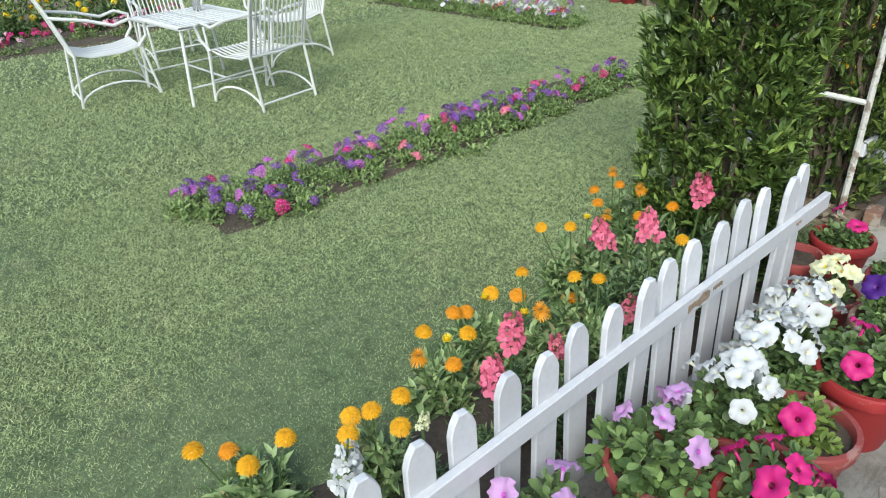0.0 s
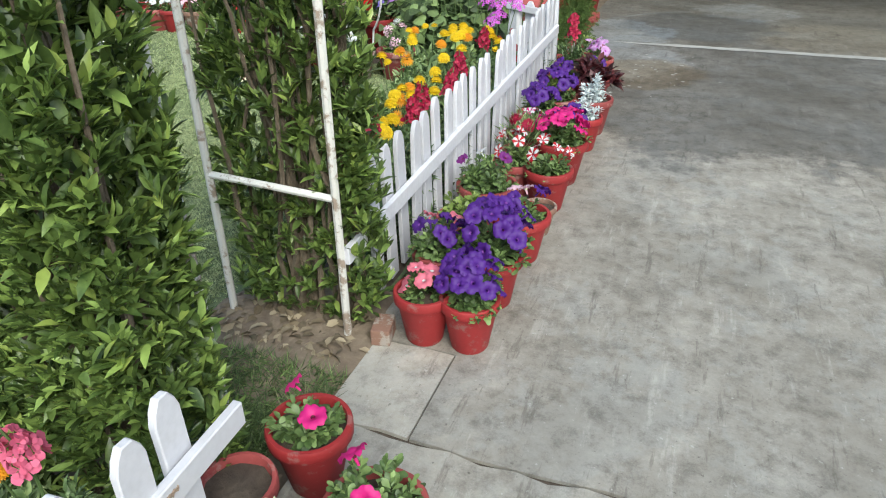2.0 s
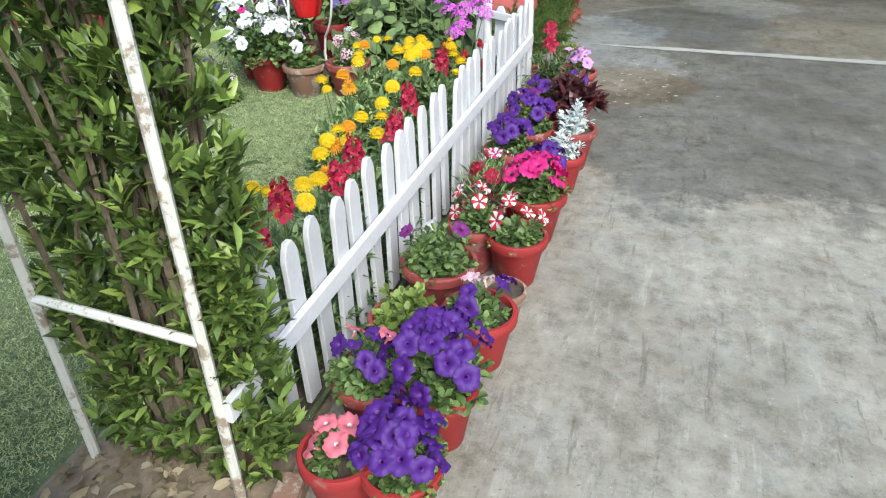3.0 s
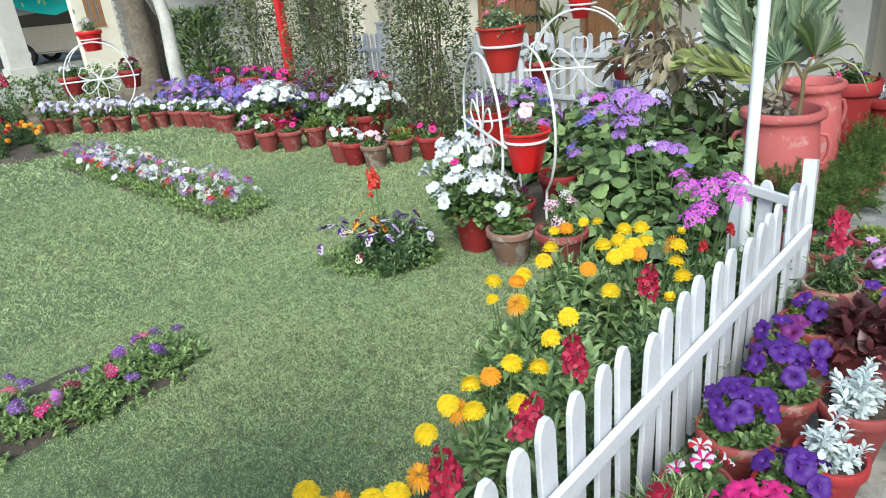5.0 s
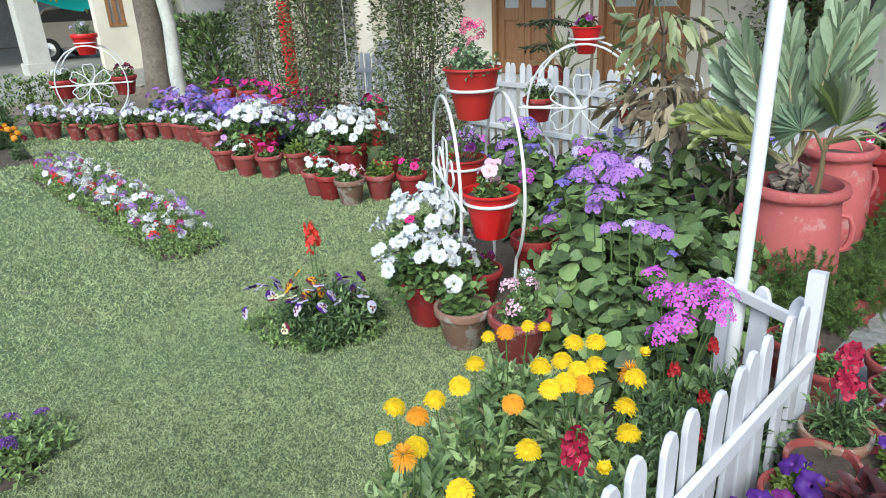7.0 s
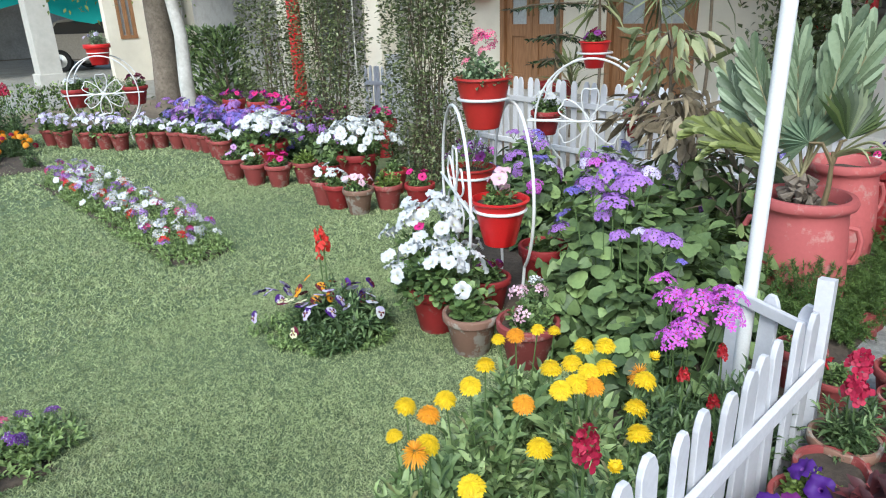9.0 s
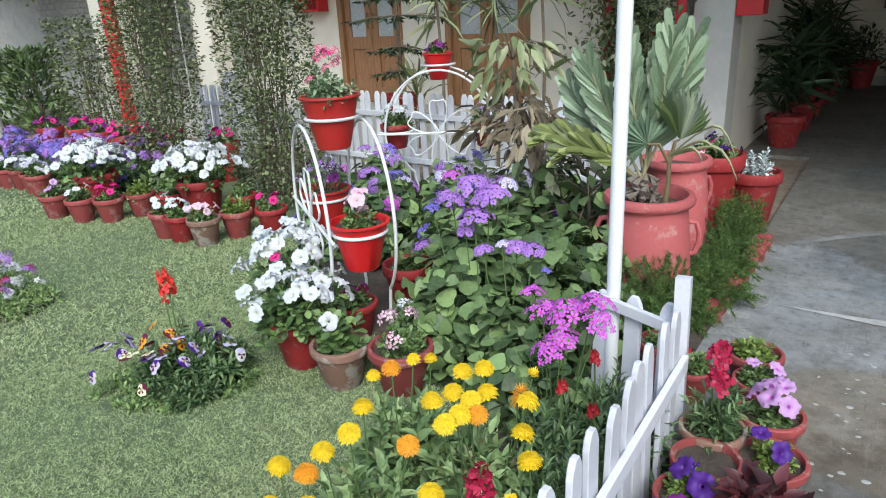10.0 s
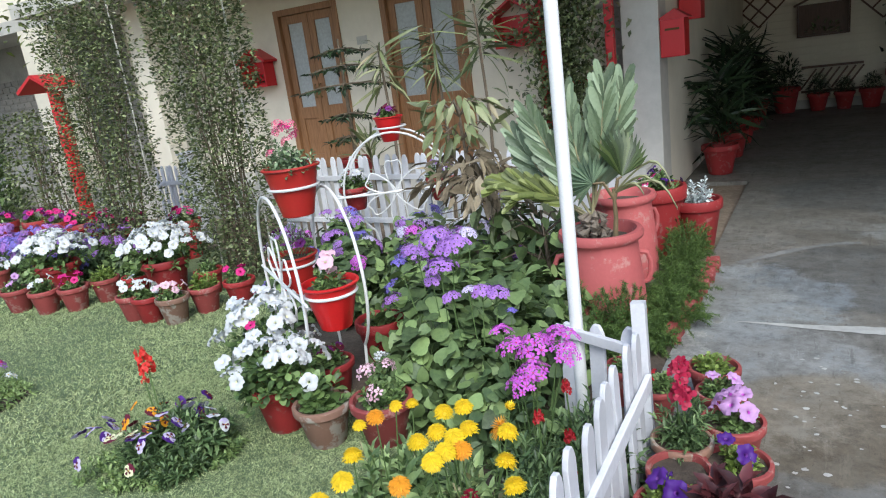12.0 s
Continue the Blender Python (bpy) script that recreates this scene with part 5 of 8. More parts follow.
# ---- row of pots on the drive beside the fences ----
def petpot(x, y, col, n, label, pot=(0.10, 0.19, M_RED), fol="petunia", fscale=0.85, size=1.0, group="pots along the drive", dr=None, dh=None, stripe=None, eye=None):
    cols = col if isinstance(col, (list, tuple)) else [col]
    ms = [petunia(c, eye, stripe, v) for c in cols for v in (0, 1)]
    return plant("potted_petunia", label, x, y, 0.012, pot, fol, [(ms, n, size)] if n else (), group=group, fscale=fscale, dome_r=dr, dome_h=dh)


P1, P2, P3 = (0.097, 0.19, M_RED), (0.115, 0.21, M_REDOLD), (0.085, 0.16, M_CLAY)
# beside the second fence
petpot(0.25, 0.08, "pink", 4, "red painted clay pot with a few pink petunias", P1, "petunia_small", 0.8, 0.9, dr=0.07, dh=0.09)
petpot(0.405, 0.09, "violet", 22, "red clay pot overflowing with deep violet petunias", P1, "petunia", 0.75, 0.88, dr=0.115, dh=0.15)
petpot(0.22, 0.34, ["violet", "violet", "pink"], 9, "brown clay pot of violet and pink petunias", (0.11, 0.20, M_REDOLD), "petunia", 0.85, 0.9, dr=0.13, dh=0.13)
petpot(0.40, 0.36, "violet", 32, "red clay pot overflowing with deep violet petunias", (0.105, 0.2, M_RED), "petunia", 0.95, 0.88, dr=0.15, dh=0.19)
petpot(0.21, 0.60, [], 0, "clay pot of bright lime green leaves beside the fence", (0.11, 0.2, M_REDOLD), "lime", 1.0)
petpot(0.41, 0.70, ["palepink", "violet"], 6, "red clay pot of pale pink and violet petunias", (0.115, 0.2, M_RED), "petunia_small", 1.0, 0.9, dr=0.11, dh=0.12)
petpot(0.20, 0.93, ["purple", "white"], 3, "wide brown clay pot of petunia leaves and few flowers", (0.13, 0.2, M_REDOLD), "petunia", 0.95, 0.8, dr=0.13, dh=0.16)
plant("empty_pot", "small pale clay pot with bare soil", 0.43, 0.93, 0.012, (0.075, 0.13, M_CLAY), group="pots along the drive")
petpot(0.41, 1.18, "red", 6, "red clay pot of red and white striped petunias", (0.11, 0.2, M_RED), "petunia_small", 1.1, 0.82, dr=0.12, dh=0.14, stripe="white")
petpot(0.24, 1.22, "red", 5, "clay pot of red and white striped petunias beside the fence", (0.10, 0.2, M_REDOLD), "petunia_small", 1.0, 0.82, dr=0.1, dh=0.15, stripe="white")
plant("potted_carnation", "clay pot of dark red carnations among the petunias", 0.22, 1.42, 0.012, (0.09, 0.18, M_REDOLD), "fine", [(calendula("crimson"), 2, 1.0)], group="pots along the drive", dome_r=0.07, dome_h=0.16)
petpot(0.385, 1.78, "violet", 6, "small clay pot of violet petunias at the drive edge", P1, "petunia_small", 0.9, 1.0, dr=0.09, dh=0.12)
petpot(0.40, 1.50, "magenta", 14, "wide red clay pot full of magenta petunias", (0.13, 0.22, M_RED), "petunia", 0.95, 1.05, dr=0.14, dh=0.16)
petpot(0.19, 1.64, ["red", "magenta"], 4, "clay pot of red and white petunias beside the fence", (0.10, 0.2, M_REDOLD), "petunia_small", 1.0, 0.9, dr=0.1, dh=0.12, stripe="white")
petpot(0.19, 1.92, "violet", 13, "clay pot of deep violet petunias beside the fence", P2, "petunia", 0.8, 1.0, dr=0.12, dh=0.16)
plant("potted_dusty_miller", "clay pot of silvery white dusty miller leaves", 0.43, 1.98, 0.012, P1, "silver", group="pots along the drive", fscale=1.0)
plant("potted_dusty_miller", "clay pot of silvery white dusty miller leaves", 0.425, 2.26, 0.012, P2, "silver", group="pots along the drive", fscale=1.15)
petpot(0.22, 2.20, "violet", 14, "clay pot of deep violet petunias beside the fence", P2, "petunia", 0.8, 1.0, dr=0.12, dh=0.16)
plant("empty_pot", "plain brown clay pot with bare soil", 0.155, 2.91, 0.012, (0.11, 0.19, M_REDOLD), group="pots along the drive")
plant("potted_coleus", "clay pot of dark burgundy coleus leaves", 0.35, 2.66, 0.012, P2, "burgundy", group="pots along the drive", fscale=1.35)
petpot(0.155, 2.47, ["violet", "purple"], 5, "clay pot of violet and purple petunias beside the fence", P2, "lime", 0.85, 1.1, dr=0.11, dh=0.11)
petpot(0.17, 2.69, "violet", 3, "clay pot of violet petunias with bright leaves", P2, "lime", 0.85, 1.05, dr=0.09, dh=0.11)
petpot(0.325, 3.04, "violet", 2, "terracotta pot with two violet petunias at the drive edge", (0.115, 0.17, M_REDOLD), "lime", 0.7, 0.95, dr=0.07, dh=0.09)
petpot(0.285, 3.28, "lilac", 7, "terracotta pot of pink-lilac petunias at the drive edge", (0.115, 0.19, M_REDOLD), "petunia_small", 0.95, 1.1, dr=0.10, dh=0.13)
petpot(0.215, 3.50, "lilac", 2, "terracotta pot of pale lilac petunias at the drive edge", (0.10, 0.19, M_REDOLD), "petunia_small", 0.8, 0.9, dr=0.07, dh=0.1)
stem_plant("potted_snapdragon", "clay pot of dark red snapdragons by the corner post", 0.13, 3.10, "snap_tall", [(0.126, 3.09, 0.465, snapspike("crimson", 0.05, 11), 1.25), (0.145, 3.05, 0.395, snapspike("crimson", 0.05, 11, 1), 1.25)], "potted plant", "pots along the drive", 0.95, 0.012, pot=(0.11, 0.19, M_CLAY))
petpot(0.16, 3.70, [], 0, "terracotta pot of pale green leaves at the drive edge", (0.11, 0.2, M_REDOLD), "lime", 0.8)
petpot(-0.2, 3.62, "magenta", 2, "clay pot of dark magenta petunias behind the fence corner", (0.10, 0.2, M_REDOLD), "petunia_small", 0.8, 0.8, dr=0.06, dh=0.14)
petpot(-0.05, 3.55, "red", 1, "red clay pot of green leaves behind the fence corner", (0.09, 0.15, M_REDOLD), "petunia_small", 0.8)
# beside the first fence
petpot(0.215, -0.58, "magenta", 2, "red clay pot of petunia leaves and magenta flowers", (0.105, 0.2, M_RED), "petunia_small", 0.95, 0.9, dr=0.10, dh=0.12)
plant("empty_pot", "dark brown clay pot with bare soil", 0.15, -0.79, 0.012, (0.09, 0.19, M_REDOLD), group="pots along the drive")
petpot(0.325, -0.92, "cream", 6, "clay pot of cream white petunias beside the fence", (0.085, 0.17, M_REDOLD), "petunia_small", 0.75, 1.0, dr=0.08, dh=0.11)
petpot(0.48, -0.76, "magenta", 2, "terracotta pot of petunia leaves with a magenta flower", (0.115, 0.21, M_REDOLD), "petunia", 0.8, 1.0, dr=0.10, dh=0.14)
petpot(0.345, -1.22, "white", 14, "clay pot full of white petunias beside the fence", (0.10, 0.19, M_REDOLD), "petunia", 0.8, 0.88, dr=0.12, dh=0.17)
petpot(0.54, -1.03, ["magenta", "violet"], 3, "terracotta pot of petunia leaves with two flowers", (0.115, 0.21, M_CLAY), "petunia", 0.85, 1.0, dr=0.11, dh=0.14)
petpot(0.385, -1.45, "white", 17, "clay pot full of white petunias beside the fence", (0.11, 0.19, M_REDOLD), "petunia", 0.9, 0.88, dr=0.13, dh=0.18)
petpot(0.575, -1.31, "magenta", 2, "red clay pot of petunia leaves with two flowers", (0.125, 0.22, M_RED), "petunia", 0.95, 1.05, dr=0.11, dh=0.14)
petpot(0.395, -1.67, "white", 14, "clay pot full of white petunias beside the fence", (0.11, 0.19, M_REDOLD), "petunia", 0.9, 0.88, dr=0.135, dh=0.17)
petpot(0.36, -1.95, "lilac", 5, "clay pot of pale lilac petunias beside the fence", (0.11, 0.19, M_REDOLD), "petunia", 1.1, 0.9, dr=0.16, dh=0.19)
petpot(0.55, -1.60, "magenta", 1, "red clay pot of petunia leaves with magenta flowers", (0.12, 0.21, M_REDOLD), "lime", 0.8, 1.1, dr=0.11, dh=0.13)
petpot(0.61, -1.89, "magenta", 5, "clay pot full of bright magenta petunias", (0.12, 0.21, M_RED), "petunia", 1.0, 1.0, dr=0.13, dh=0.15)
petpot(0.36, -2.28, "lilac", 5, "clay pot of petunia leaves beside the fence", (0.11, 0.19, M_CLAY), "petunia", 1.0, 1.0)
petpot(0.60, -2.2, "magenta", 3, "clay pot full of bright magenta petunias", (0.12, 0.21, M_RED), "petunia", 0.9, 1.1)
g = G().box((0, 0, 0.03), (0.065, 0.105, 0.06), bev=0.006)
chip = G().prism([(-0.042, 0), (0.04, 0), (0.035, 0.005), (-0.015, 0.007), (-0.038, 0.004)], 0.045, 'y')
tagged(part("stone_chip", chip.mesh("stone_chip", M_MIDCON, False), m=pose(0.75, -1.46, 0.012, 0, 0, 20)), "flat grey chip of concrete lying on the drive", "stone")
tagged(part("loose_brick", g.mesh("loose_brick", M_CLAY, False), m=pose(0.12, 0.03, 0.012, 0, 0, 12)), "half a weathered brick beside the pot", "brick")

# ---- flower borders behind the fences ----
CY = [calendula("yellow", 0), calendula("yellow", 1), calendula("yellow", 0)]
CG = [calendula("gold", 0), calendula("gold", 1), calendula("gold", 0)]
CO = [calendula("orange", 1), calendula("orange", 3), calendula("yellow", 2)]
CAL_LABEL = "calendula plant with yellow and orange flowers behind the fence"
stem_plant("calendula_plant", CAL_LABEL, -0.28, -1.01, "calendula", [(-0.20, -1.04, 0.36, CO[0], 0.72), (-0.37, -0.99, 0.36, CO[1], 0.72)], group="calendulas in the border", fscale=0.78)
stem_plant("calendula_plant", CAL_LABEL, -0.19, -1.60, "calendula_low", [(-0.19, -1.60, 0.24, CO[0], 0.9)], group="calendulas in the border", fscale=0.8)
stem_plant("calendula_plant", CAL_LABEL, -0.18, -2.37, "calendula_low", [(-0.23, -2.40, 0.24, CG[0], 0.9), (-0.21, -2.35, 0.24, CG[1], 0.9), (-0.20, -2.26, 0.24, CG[2], 0.9), (-0.11, -2.33, 0.24, CG[0], 0.9), (-0.18, -2.44, 0.24, CG[1], 0.9), (-0.16, -2.45, 0.22, CO[2], 0.85)], group="calendulas in the border", fscale=0.79)
stem_plant("calendula_plant", CAL_LABEL, -0.26, -1.72, "calendula_low", [(-0.32, -1.70, 0.24, CO[0], 0.9), (-0.21, -1.71, 0.24, CO[1], 0.9), (-0.25, -1.74, 0.22, CO[2], 0.85), (-0.27, -1.73, 0.36, CG[0], 0.72)], group="calendulas in the border", fscale=0.88)
stem_plant("calendula_plant", CAL_LABEL, -0.46, -0.94, "calendula", [(-0.49, -1.11, 0.36, CO[0], 0.72), (-0.55, -0.92, 0.36, CO[1], 0.72), (-0.35, -0.72, 0.36, CO[2], 0.72), (-0.45, -1.01, 0.36, CO[0], 0.72)], group="calendulas in the border", fscale=0.78)
stem_plant("calendula_plant", CAL_LABEL, -0.14, -1.20, "calendula", [(-0.24, -1.18, 0.36, CO[0], 0.72), (-0.04, -1.23, 0.36, CG[1], 0.72)], group="calendulas in the border", fscale=0.78)
stem_plant("calendula_plant", CAL_LABEL, -0.31, -2.03, "calendula_low", [(-0.38, -2.04, 0.24, CG[0], 0.9), (-0.28, -1.95, 0.24, CG[1], 0.9), (-0.32, -2.00, 0.22, CO[2], 0.85), (-0.22, -2.06, 0.22, CO[0], 0.85), (-0.32, -2.11, 0.22, CO[1], 0.85)], group="calendulas in the border", fscale=0.76)
stem_plant("calendula_plant", CAL_LABEL, -0.39, -1.83, "calendula_low", [(-0.39, -1.91, 0.24, CO[0], 0.9), (-0.39, -1.75, 0.24, CG[1], 0.9), (-0.38, -1.79, 0.24, CO[2], 0.9), (-0.39, -1.86, 0.22, CO[0], 0.85)], group="calendulas in the border", fscale=0.78)
stem_plant("calendula_plant", CAL_LABEL, -0.38, -1.32, "calendula", [(-0.43, -1.47, 0.36, CG[0], 0.72), (-0.33, -1.24, 0.36, CO[1], 0.72), (-0.36, -1.31, 0.36, CO[2], 0.72), (-0.41, -1.19, 0.36, CO[0], 0.72), (-0.36, -1.40, 0.36, CG[1], 0.72)], group="calendulas in the border", fscale=0.78)
stem_plant("calendula_plant", CAL_LABEL, -0.11, -1.62, "calendula", [(-0.14, -1.64, 0.36, CG[0], 0.72), (-0.08, -1.60, 0.36, CG[1], 0.72)], group="calendulas in the border", fscale=0.78)
stem_plant("calendula_plant", CAL_LABEL, -0.33, -2.66, "calendula_low", [(-0.40, -2.75, 0.24, CG[0], 0.9), (-0.26, -2.67, 0.24, CG[1], 0.9), (-0.28, -2.56, 0.24, CG[2], 0.9), (-0.36, -2.68, 0.22, CO[0], 0.85)], group="calendulas in the border", fscale=0.78)
stem_plant("calendula_plant", CAL_LABEL, -0.17, 2.25, "calendula", [(-0.22, 2.36, 0.50, CY[0], 1.12), (-0.15, 2.26, 0.50, CY[1], 1.12), (-0.13, 2.12, 0.48, CO[2], 1.1)], group="calendulas in the border", fscale=1.07)
stem_plant("calendula_plant", CAL_LABEL, -0.74, 2.50, "calendula", [(-0.78, 2.40, 0.50, CY[0], 0.8), (-0.68, 2.58, 0.50, CY[1], 0.8), (-0.73, 2.55, 0.50, CY[2], 0.8), (-0.78, 2.49, 0.48, CO[0], 1.1)], group="calendulas in the border", fscale=1.08)
stem_plant("calendula_plant", CAL_LABEL, -0.26, 0.84, "calendula", [(-0.27, 0.90, 0.44, CY[0], 1.1), (-0.24, 0.95, 0.44, CY[1], 1.1), (-0.20, 0.79, 0.44, CY[2], 1.1), (-0.25, 0.72, 0.44, CY[0], 1.1), (-0.34, 0.86, 0.42, CO[1], 1.1)], group="calendulas in the border", fscale=0.95)
stem_plant("calendula_plant", CAL_LABEL, -0.63, 2.16, "calendula", [(-0.69, 2.24, 0.50, CY[0], 1.12), (-0.64, 2.12, 0.50, CY[1], 1.12), (-0.71, 2.08, 0.44, CY[2], 1.12), (-0.48, 2.18, 0.48, CO[0], 1.1)], group="calendulas in the border", fscale=1.04)
stem_plant("calendula_plant", CAL_LABEL, -0.30, 1.09, "calendula", [(-0.34, 1.15, 0.44, CY[0], 1.1), (-0.26, 1.04, 0.42, CO[1], 1.1)], group="calendulas in the border", fscale=0.93)
stem_plant("calendula_plant", CAL_LABEL, -0.64, 1.89, "calendula", [(-0.77, 1.97, 0.44, CY[0], 1.12), (-0.58, 1.89, 0.44, CY[1], 1.12), (-0.68, 1.85, 0.44, CY[2], 0.8), (-0.64, 1.95, 0.48, CO[0], 1.1), (-0.54, 1.81, 0.48, CO[1], 1.1)], group="calendulas in the border", fscale=0.99)
stem_plant("calendula_plant", CAL_LABEL, -0.32, 1.86, "calendula", [(-0.30, 2.03, 0.50, CY[0], 1.12), (-0.32, 1.80, 0.50, CY[1], 1.12), (-0.35, 1.74, 0.44, CY[2], 1.1)], group="calendulas in the border", fscale=1.04)
stem_plant("calendula_plant", CAL_LABEL, -0.33, 1.41, "calendula", [(-0.28, 1.58, 0.44, CY[0], 1.1), (-0.36, 1.55, 0.44, CY[1], 1.1), (-0.39, 1.39, 0.44, CY[2], 1.1), (-0.38, 1.28, 0.44, CY[0], 1.1), (-0.30, 1.30, 0.44, CY[1], 1.1), (-0.22, 1.40, 0.44, CY[2], 1.1), (-0.39, 1.48, 0.42, CO[0], 1.1), (-0.36, 1.30, 0.42, CO[1], 1.1)], group="calendulas in the border", fscale=0.95)
stem_plant("calendula_plant", CAL_LABEL, -0.37, 0.73, "calendula", [(-0.35, 0.81, 0.44, CY[0], 1.1), (-0.42, 0.82, 0.44, CY[1], 1.1), (-0.41, 0.66, 0.42, CO[2], 1.1), (-0.32, 0.64, 0.42, CO[0], 1.1)], group="calendulas in the border", fscale=0.93)
stem_plant("calendula_plant", CAL_LABEL, -0.43, 2.48, "calendula", [(-0.54, 2.56, 0.50, CY[0], 1.12), (-0.49, 2.61, 0.50, CY[1], 1.12), (-0.53, 2.37, 0.50, CY[2], 1.12), (-0.41, 2.49, 0.50, CY[0], 1.12), (-0.43, 2.29, 0.50, CY[1], 1.12), (-0.42, 2.35, 0.50, CY[2], 1.12), (-0.28, 2.51, 0.50, CY[0], 1.12), (-0.50, 2.44, 0.50, CY[1], 1.12), (-0.43, 2.43, 0.50, CY[2], 1.12), (-0.39, 2.40, 0.48, CO[0], 1.1), (-0.33, 2.56, 0.48, CO[1], 1.1), (-0.35, 2.68, 0.48, CO[2], 1.1)], group="calendulas in the border", fscale=1.08)


def snap(x, y, z, col, label, s=1.0, fol="snapdragon", heads=1, h=0.12):
    rnd = random.Random(int(abs(x * 1000 + y * 77)))
    hs = [(x + (rnd.uniform(-0.05, 0.05) if i else 0), y + (rnd.uniform(-0.06, 0.06) if i else 0), z - 0.05 - (0.06 * i), snapspike(col, h, 16, i), s) for i in range(heads)]
    return stem_plant("snapdragon_plant", label, x, y, fol, hs, group="snapdragons in the border", fscale=max(0.5, (z - 0.08) / 0.42), r=0.004)


SN = "snapdragon plant with %s flower spikes behind the fence"
for x, y, z in ((-0.10, -1.95, 0.36), (-0.03, -2.08, 0.31), (-0.10, -1.33, 0.44), (-0.10, -1.03, 0.48), (-0.22, -1.40, 0.40)):
    snap(x, y, z, "coral", SN % "coral pink", 1.15, h=0.085)
for x, y, z in ((0.04, -1.92, 0.36), (0.07, -1.66, 0.38)):
    snap(x, y, z, "pink", SN % "faded pink", 0.75)
snap(0.0, -2.55, 0.36, "white", SN % "white", 1.1)
snap(-0.06, -2.3, 0.30, "cream", SN % "pale green", 0.5)
for x, y, z in ((-0.145, 1.56, 0.55), (-0.09, 1.26, 0.54), (-0.12, 1.0, 0.55), (-0.07, 0.78, 0.55), (-0.18, 0.62, 0.55), (-0.19, 2.07, 0.57), (-0.16, 0.45, 0.53)):
    snap(x, y, z, "crimson", SN % "dark crimson", 1.15, h=0.095)
for x, y, z in ((-0.28, 3.04, 0.42), (-0.18, 2.78, 0.38), (-0.12, 2.6, 0.36), (-0.3, 2.8, 0.42)):
    snap(x, y, z, "red", SN % "small dark red", 0.6, h=0.08)

for x, y, s in ((-0.20, 2.62, 1.15), (-0.13, 2.84, 1.2), (-0.27, 2.92, 1.25), (-0.11, 2.40, 1.05), (-0.14, 1.95, 1.1), (-0.13, 1.70, 1.1), (-0.12, 1.12, 1.1), (-0.10, 0.60, 1.1), (-0.30, 2.70, 1.3), (-0.22, 3.04, 1.35), (-0.38, 2.88, 1.25), (-0.17, 2.52, 1.2), (-0.08, 2.95, 1.3)):
    plant("snapdragon_plant", "bushy narrow-leaved snapdragon foliage along the fence", x, y, 0.01, None, "snap_tall", (), "flowering plant", "snapdragons in the border", fscale=s, stem=stalks("snap", 8, 0.12, 0.28, 0.003, M_STEM, 4))

# ---- verbena strip in the lawn ----
rnd = random.Random(21)
VB = [umbel("verbena", 0.031, 17, 0.0125, 5, MC["palelilac"], v) for v in range(2)] + [umbel("verbena", 0.025, 12, 0.0125, 5, MC["palelilac"], 3), umbel("phlox", 0.030, 15, 0.0125, 5, MC["palelilac"])]
VM = [umbel("magenta", 0.032, 15, 0.014, 5, MC["palepink"]), umbel("coral", 0.031, 15, 0.0135, 5, MC["palepink"])]
for i in range(48):
    y = -2.03 + i * 0.068
    x = -2.14 + rnd.uniform(-0.20, 0.20)
    b = [(VB, rnd.choice((0, 2, 4, 5)), 0.95)]
    if i % 4 == 1:
        b.append((VM, 2, 1.0))
    plant("verbena_plant", "low verbena plant with purple flower heads in the lawn strip", x, y, 0.02, None, "verbena", b, "flowering plant", "verbena strip", fscale=rnd.uniform(0.75, 1.25), dome_r=0.15, dome_h=rnd.uniform(0.10, 0.18))
# ---- mixed bed in the lawn ----
BM = {"white": [umbel("white", 0.04, 8, 0.020, 5, M_YEYE), petunia("white")], "palelilac": [umbel("palelilac", 0.04, 8, 0.02, 5)], "violet": [umbel("cinpurple", 0.04, 9, 0.018, 5)],
      "magenta": [umbel("magenta", 0.035, 7, 0.018, 5)], "red": [umbel("scarlet", 0.035, 7, 0.02, 5)]}
for i in range(44):
    x = -3.75 - (i // 2) * 0.153 + rnd.uniform(-0.04, 0.04)
    y = 2.46 + (i % 2) * 0.24 + rnd.uniform(-0.05, 0.05) + (abs(x) - 3.7) * 0.02
    b = [(BM[rnd.choice(("white", "white", "white", "palelilac", "violet"))], rnd.choice((2, 3, 4)), 1.0)]
    if i % 3 == 0:
        b.append((BM[rnd.choice(("red", "magenta"))], 2, 1.0))
    plant("phlox_plant", "low annual phlox with white and lilac flowers in the lawn bed", x, y, 0.02, None, "verbena", b, "flowering plant", "phlox bed", fscale=rnd.uniform(0.9, 1.15), dome_r=0.14, dome_h=0.17)
# ---- clump of pansies with a red snapdragon ----
for x, y, c, f, n in ((-2.30, 2.36, "palelilac", "violet", 3), (-2.12, 2.40, "cream", "maroon", 2), (-2.02, 2.48, "palelilac", "violet", 4), (-2.2, 2.55, "orange", "maroon", 2), (-1.92, 2.66, "white", "palelilac", 3), (-2.05, 2.7, "violet", "maroon", 2)):
    plant("pansy_plant", "low pansy plant with bicoloured flowers in the lawn patch", x, y, 0.015, None, "verbena", [(pansy(c, f), n + 4, 1.35)], "flowering plant", "pansy clump", fscale=0.95, dome_r=0.13, dome_h=0.235)
stem_plant("snapdragon_plant", "leafy snapdragon with one scarlet spike in the lawn patch", -2.12, 2.58, "snapdragon", [(-2.16, 2.60, 0.44, snapspike("scarlet", 0.11, 16), 1.15), (-2.24, 2.62, 0.36, snapspike("scarlet", 0.05, 5), 0.6)], group="pansy clump", fscale=0.85, r=0.004)
plant("snapdragon_plant", "bushy dark green snapdragon foliage in the lawn patch", -1.98, 2.6, 0.01, None, "snapdragon", (), "flowering plant", "pansy clump", fscale=0.85)
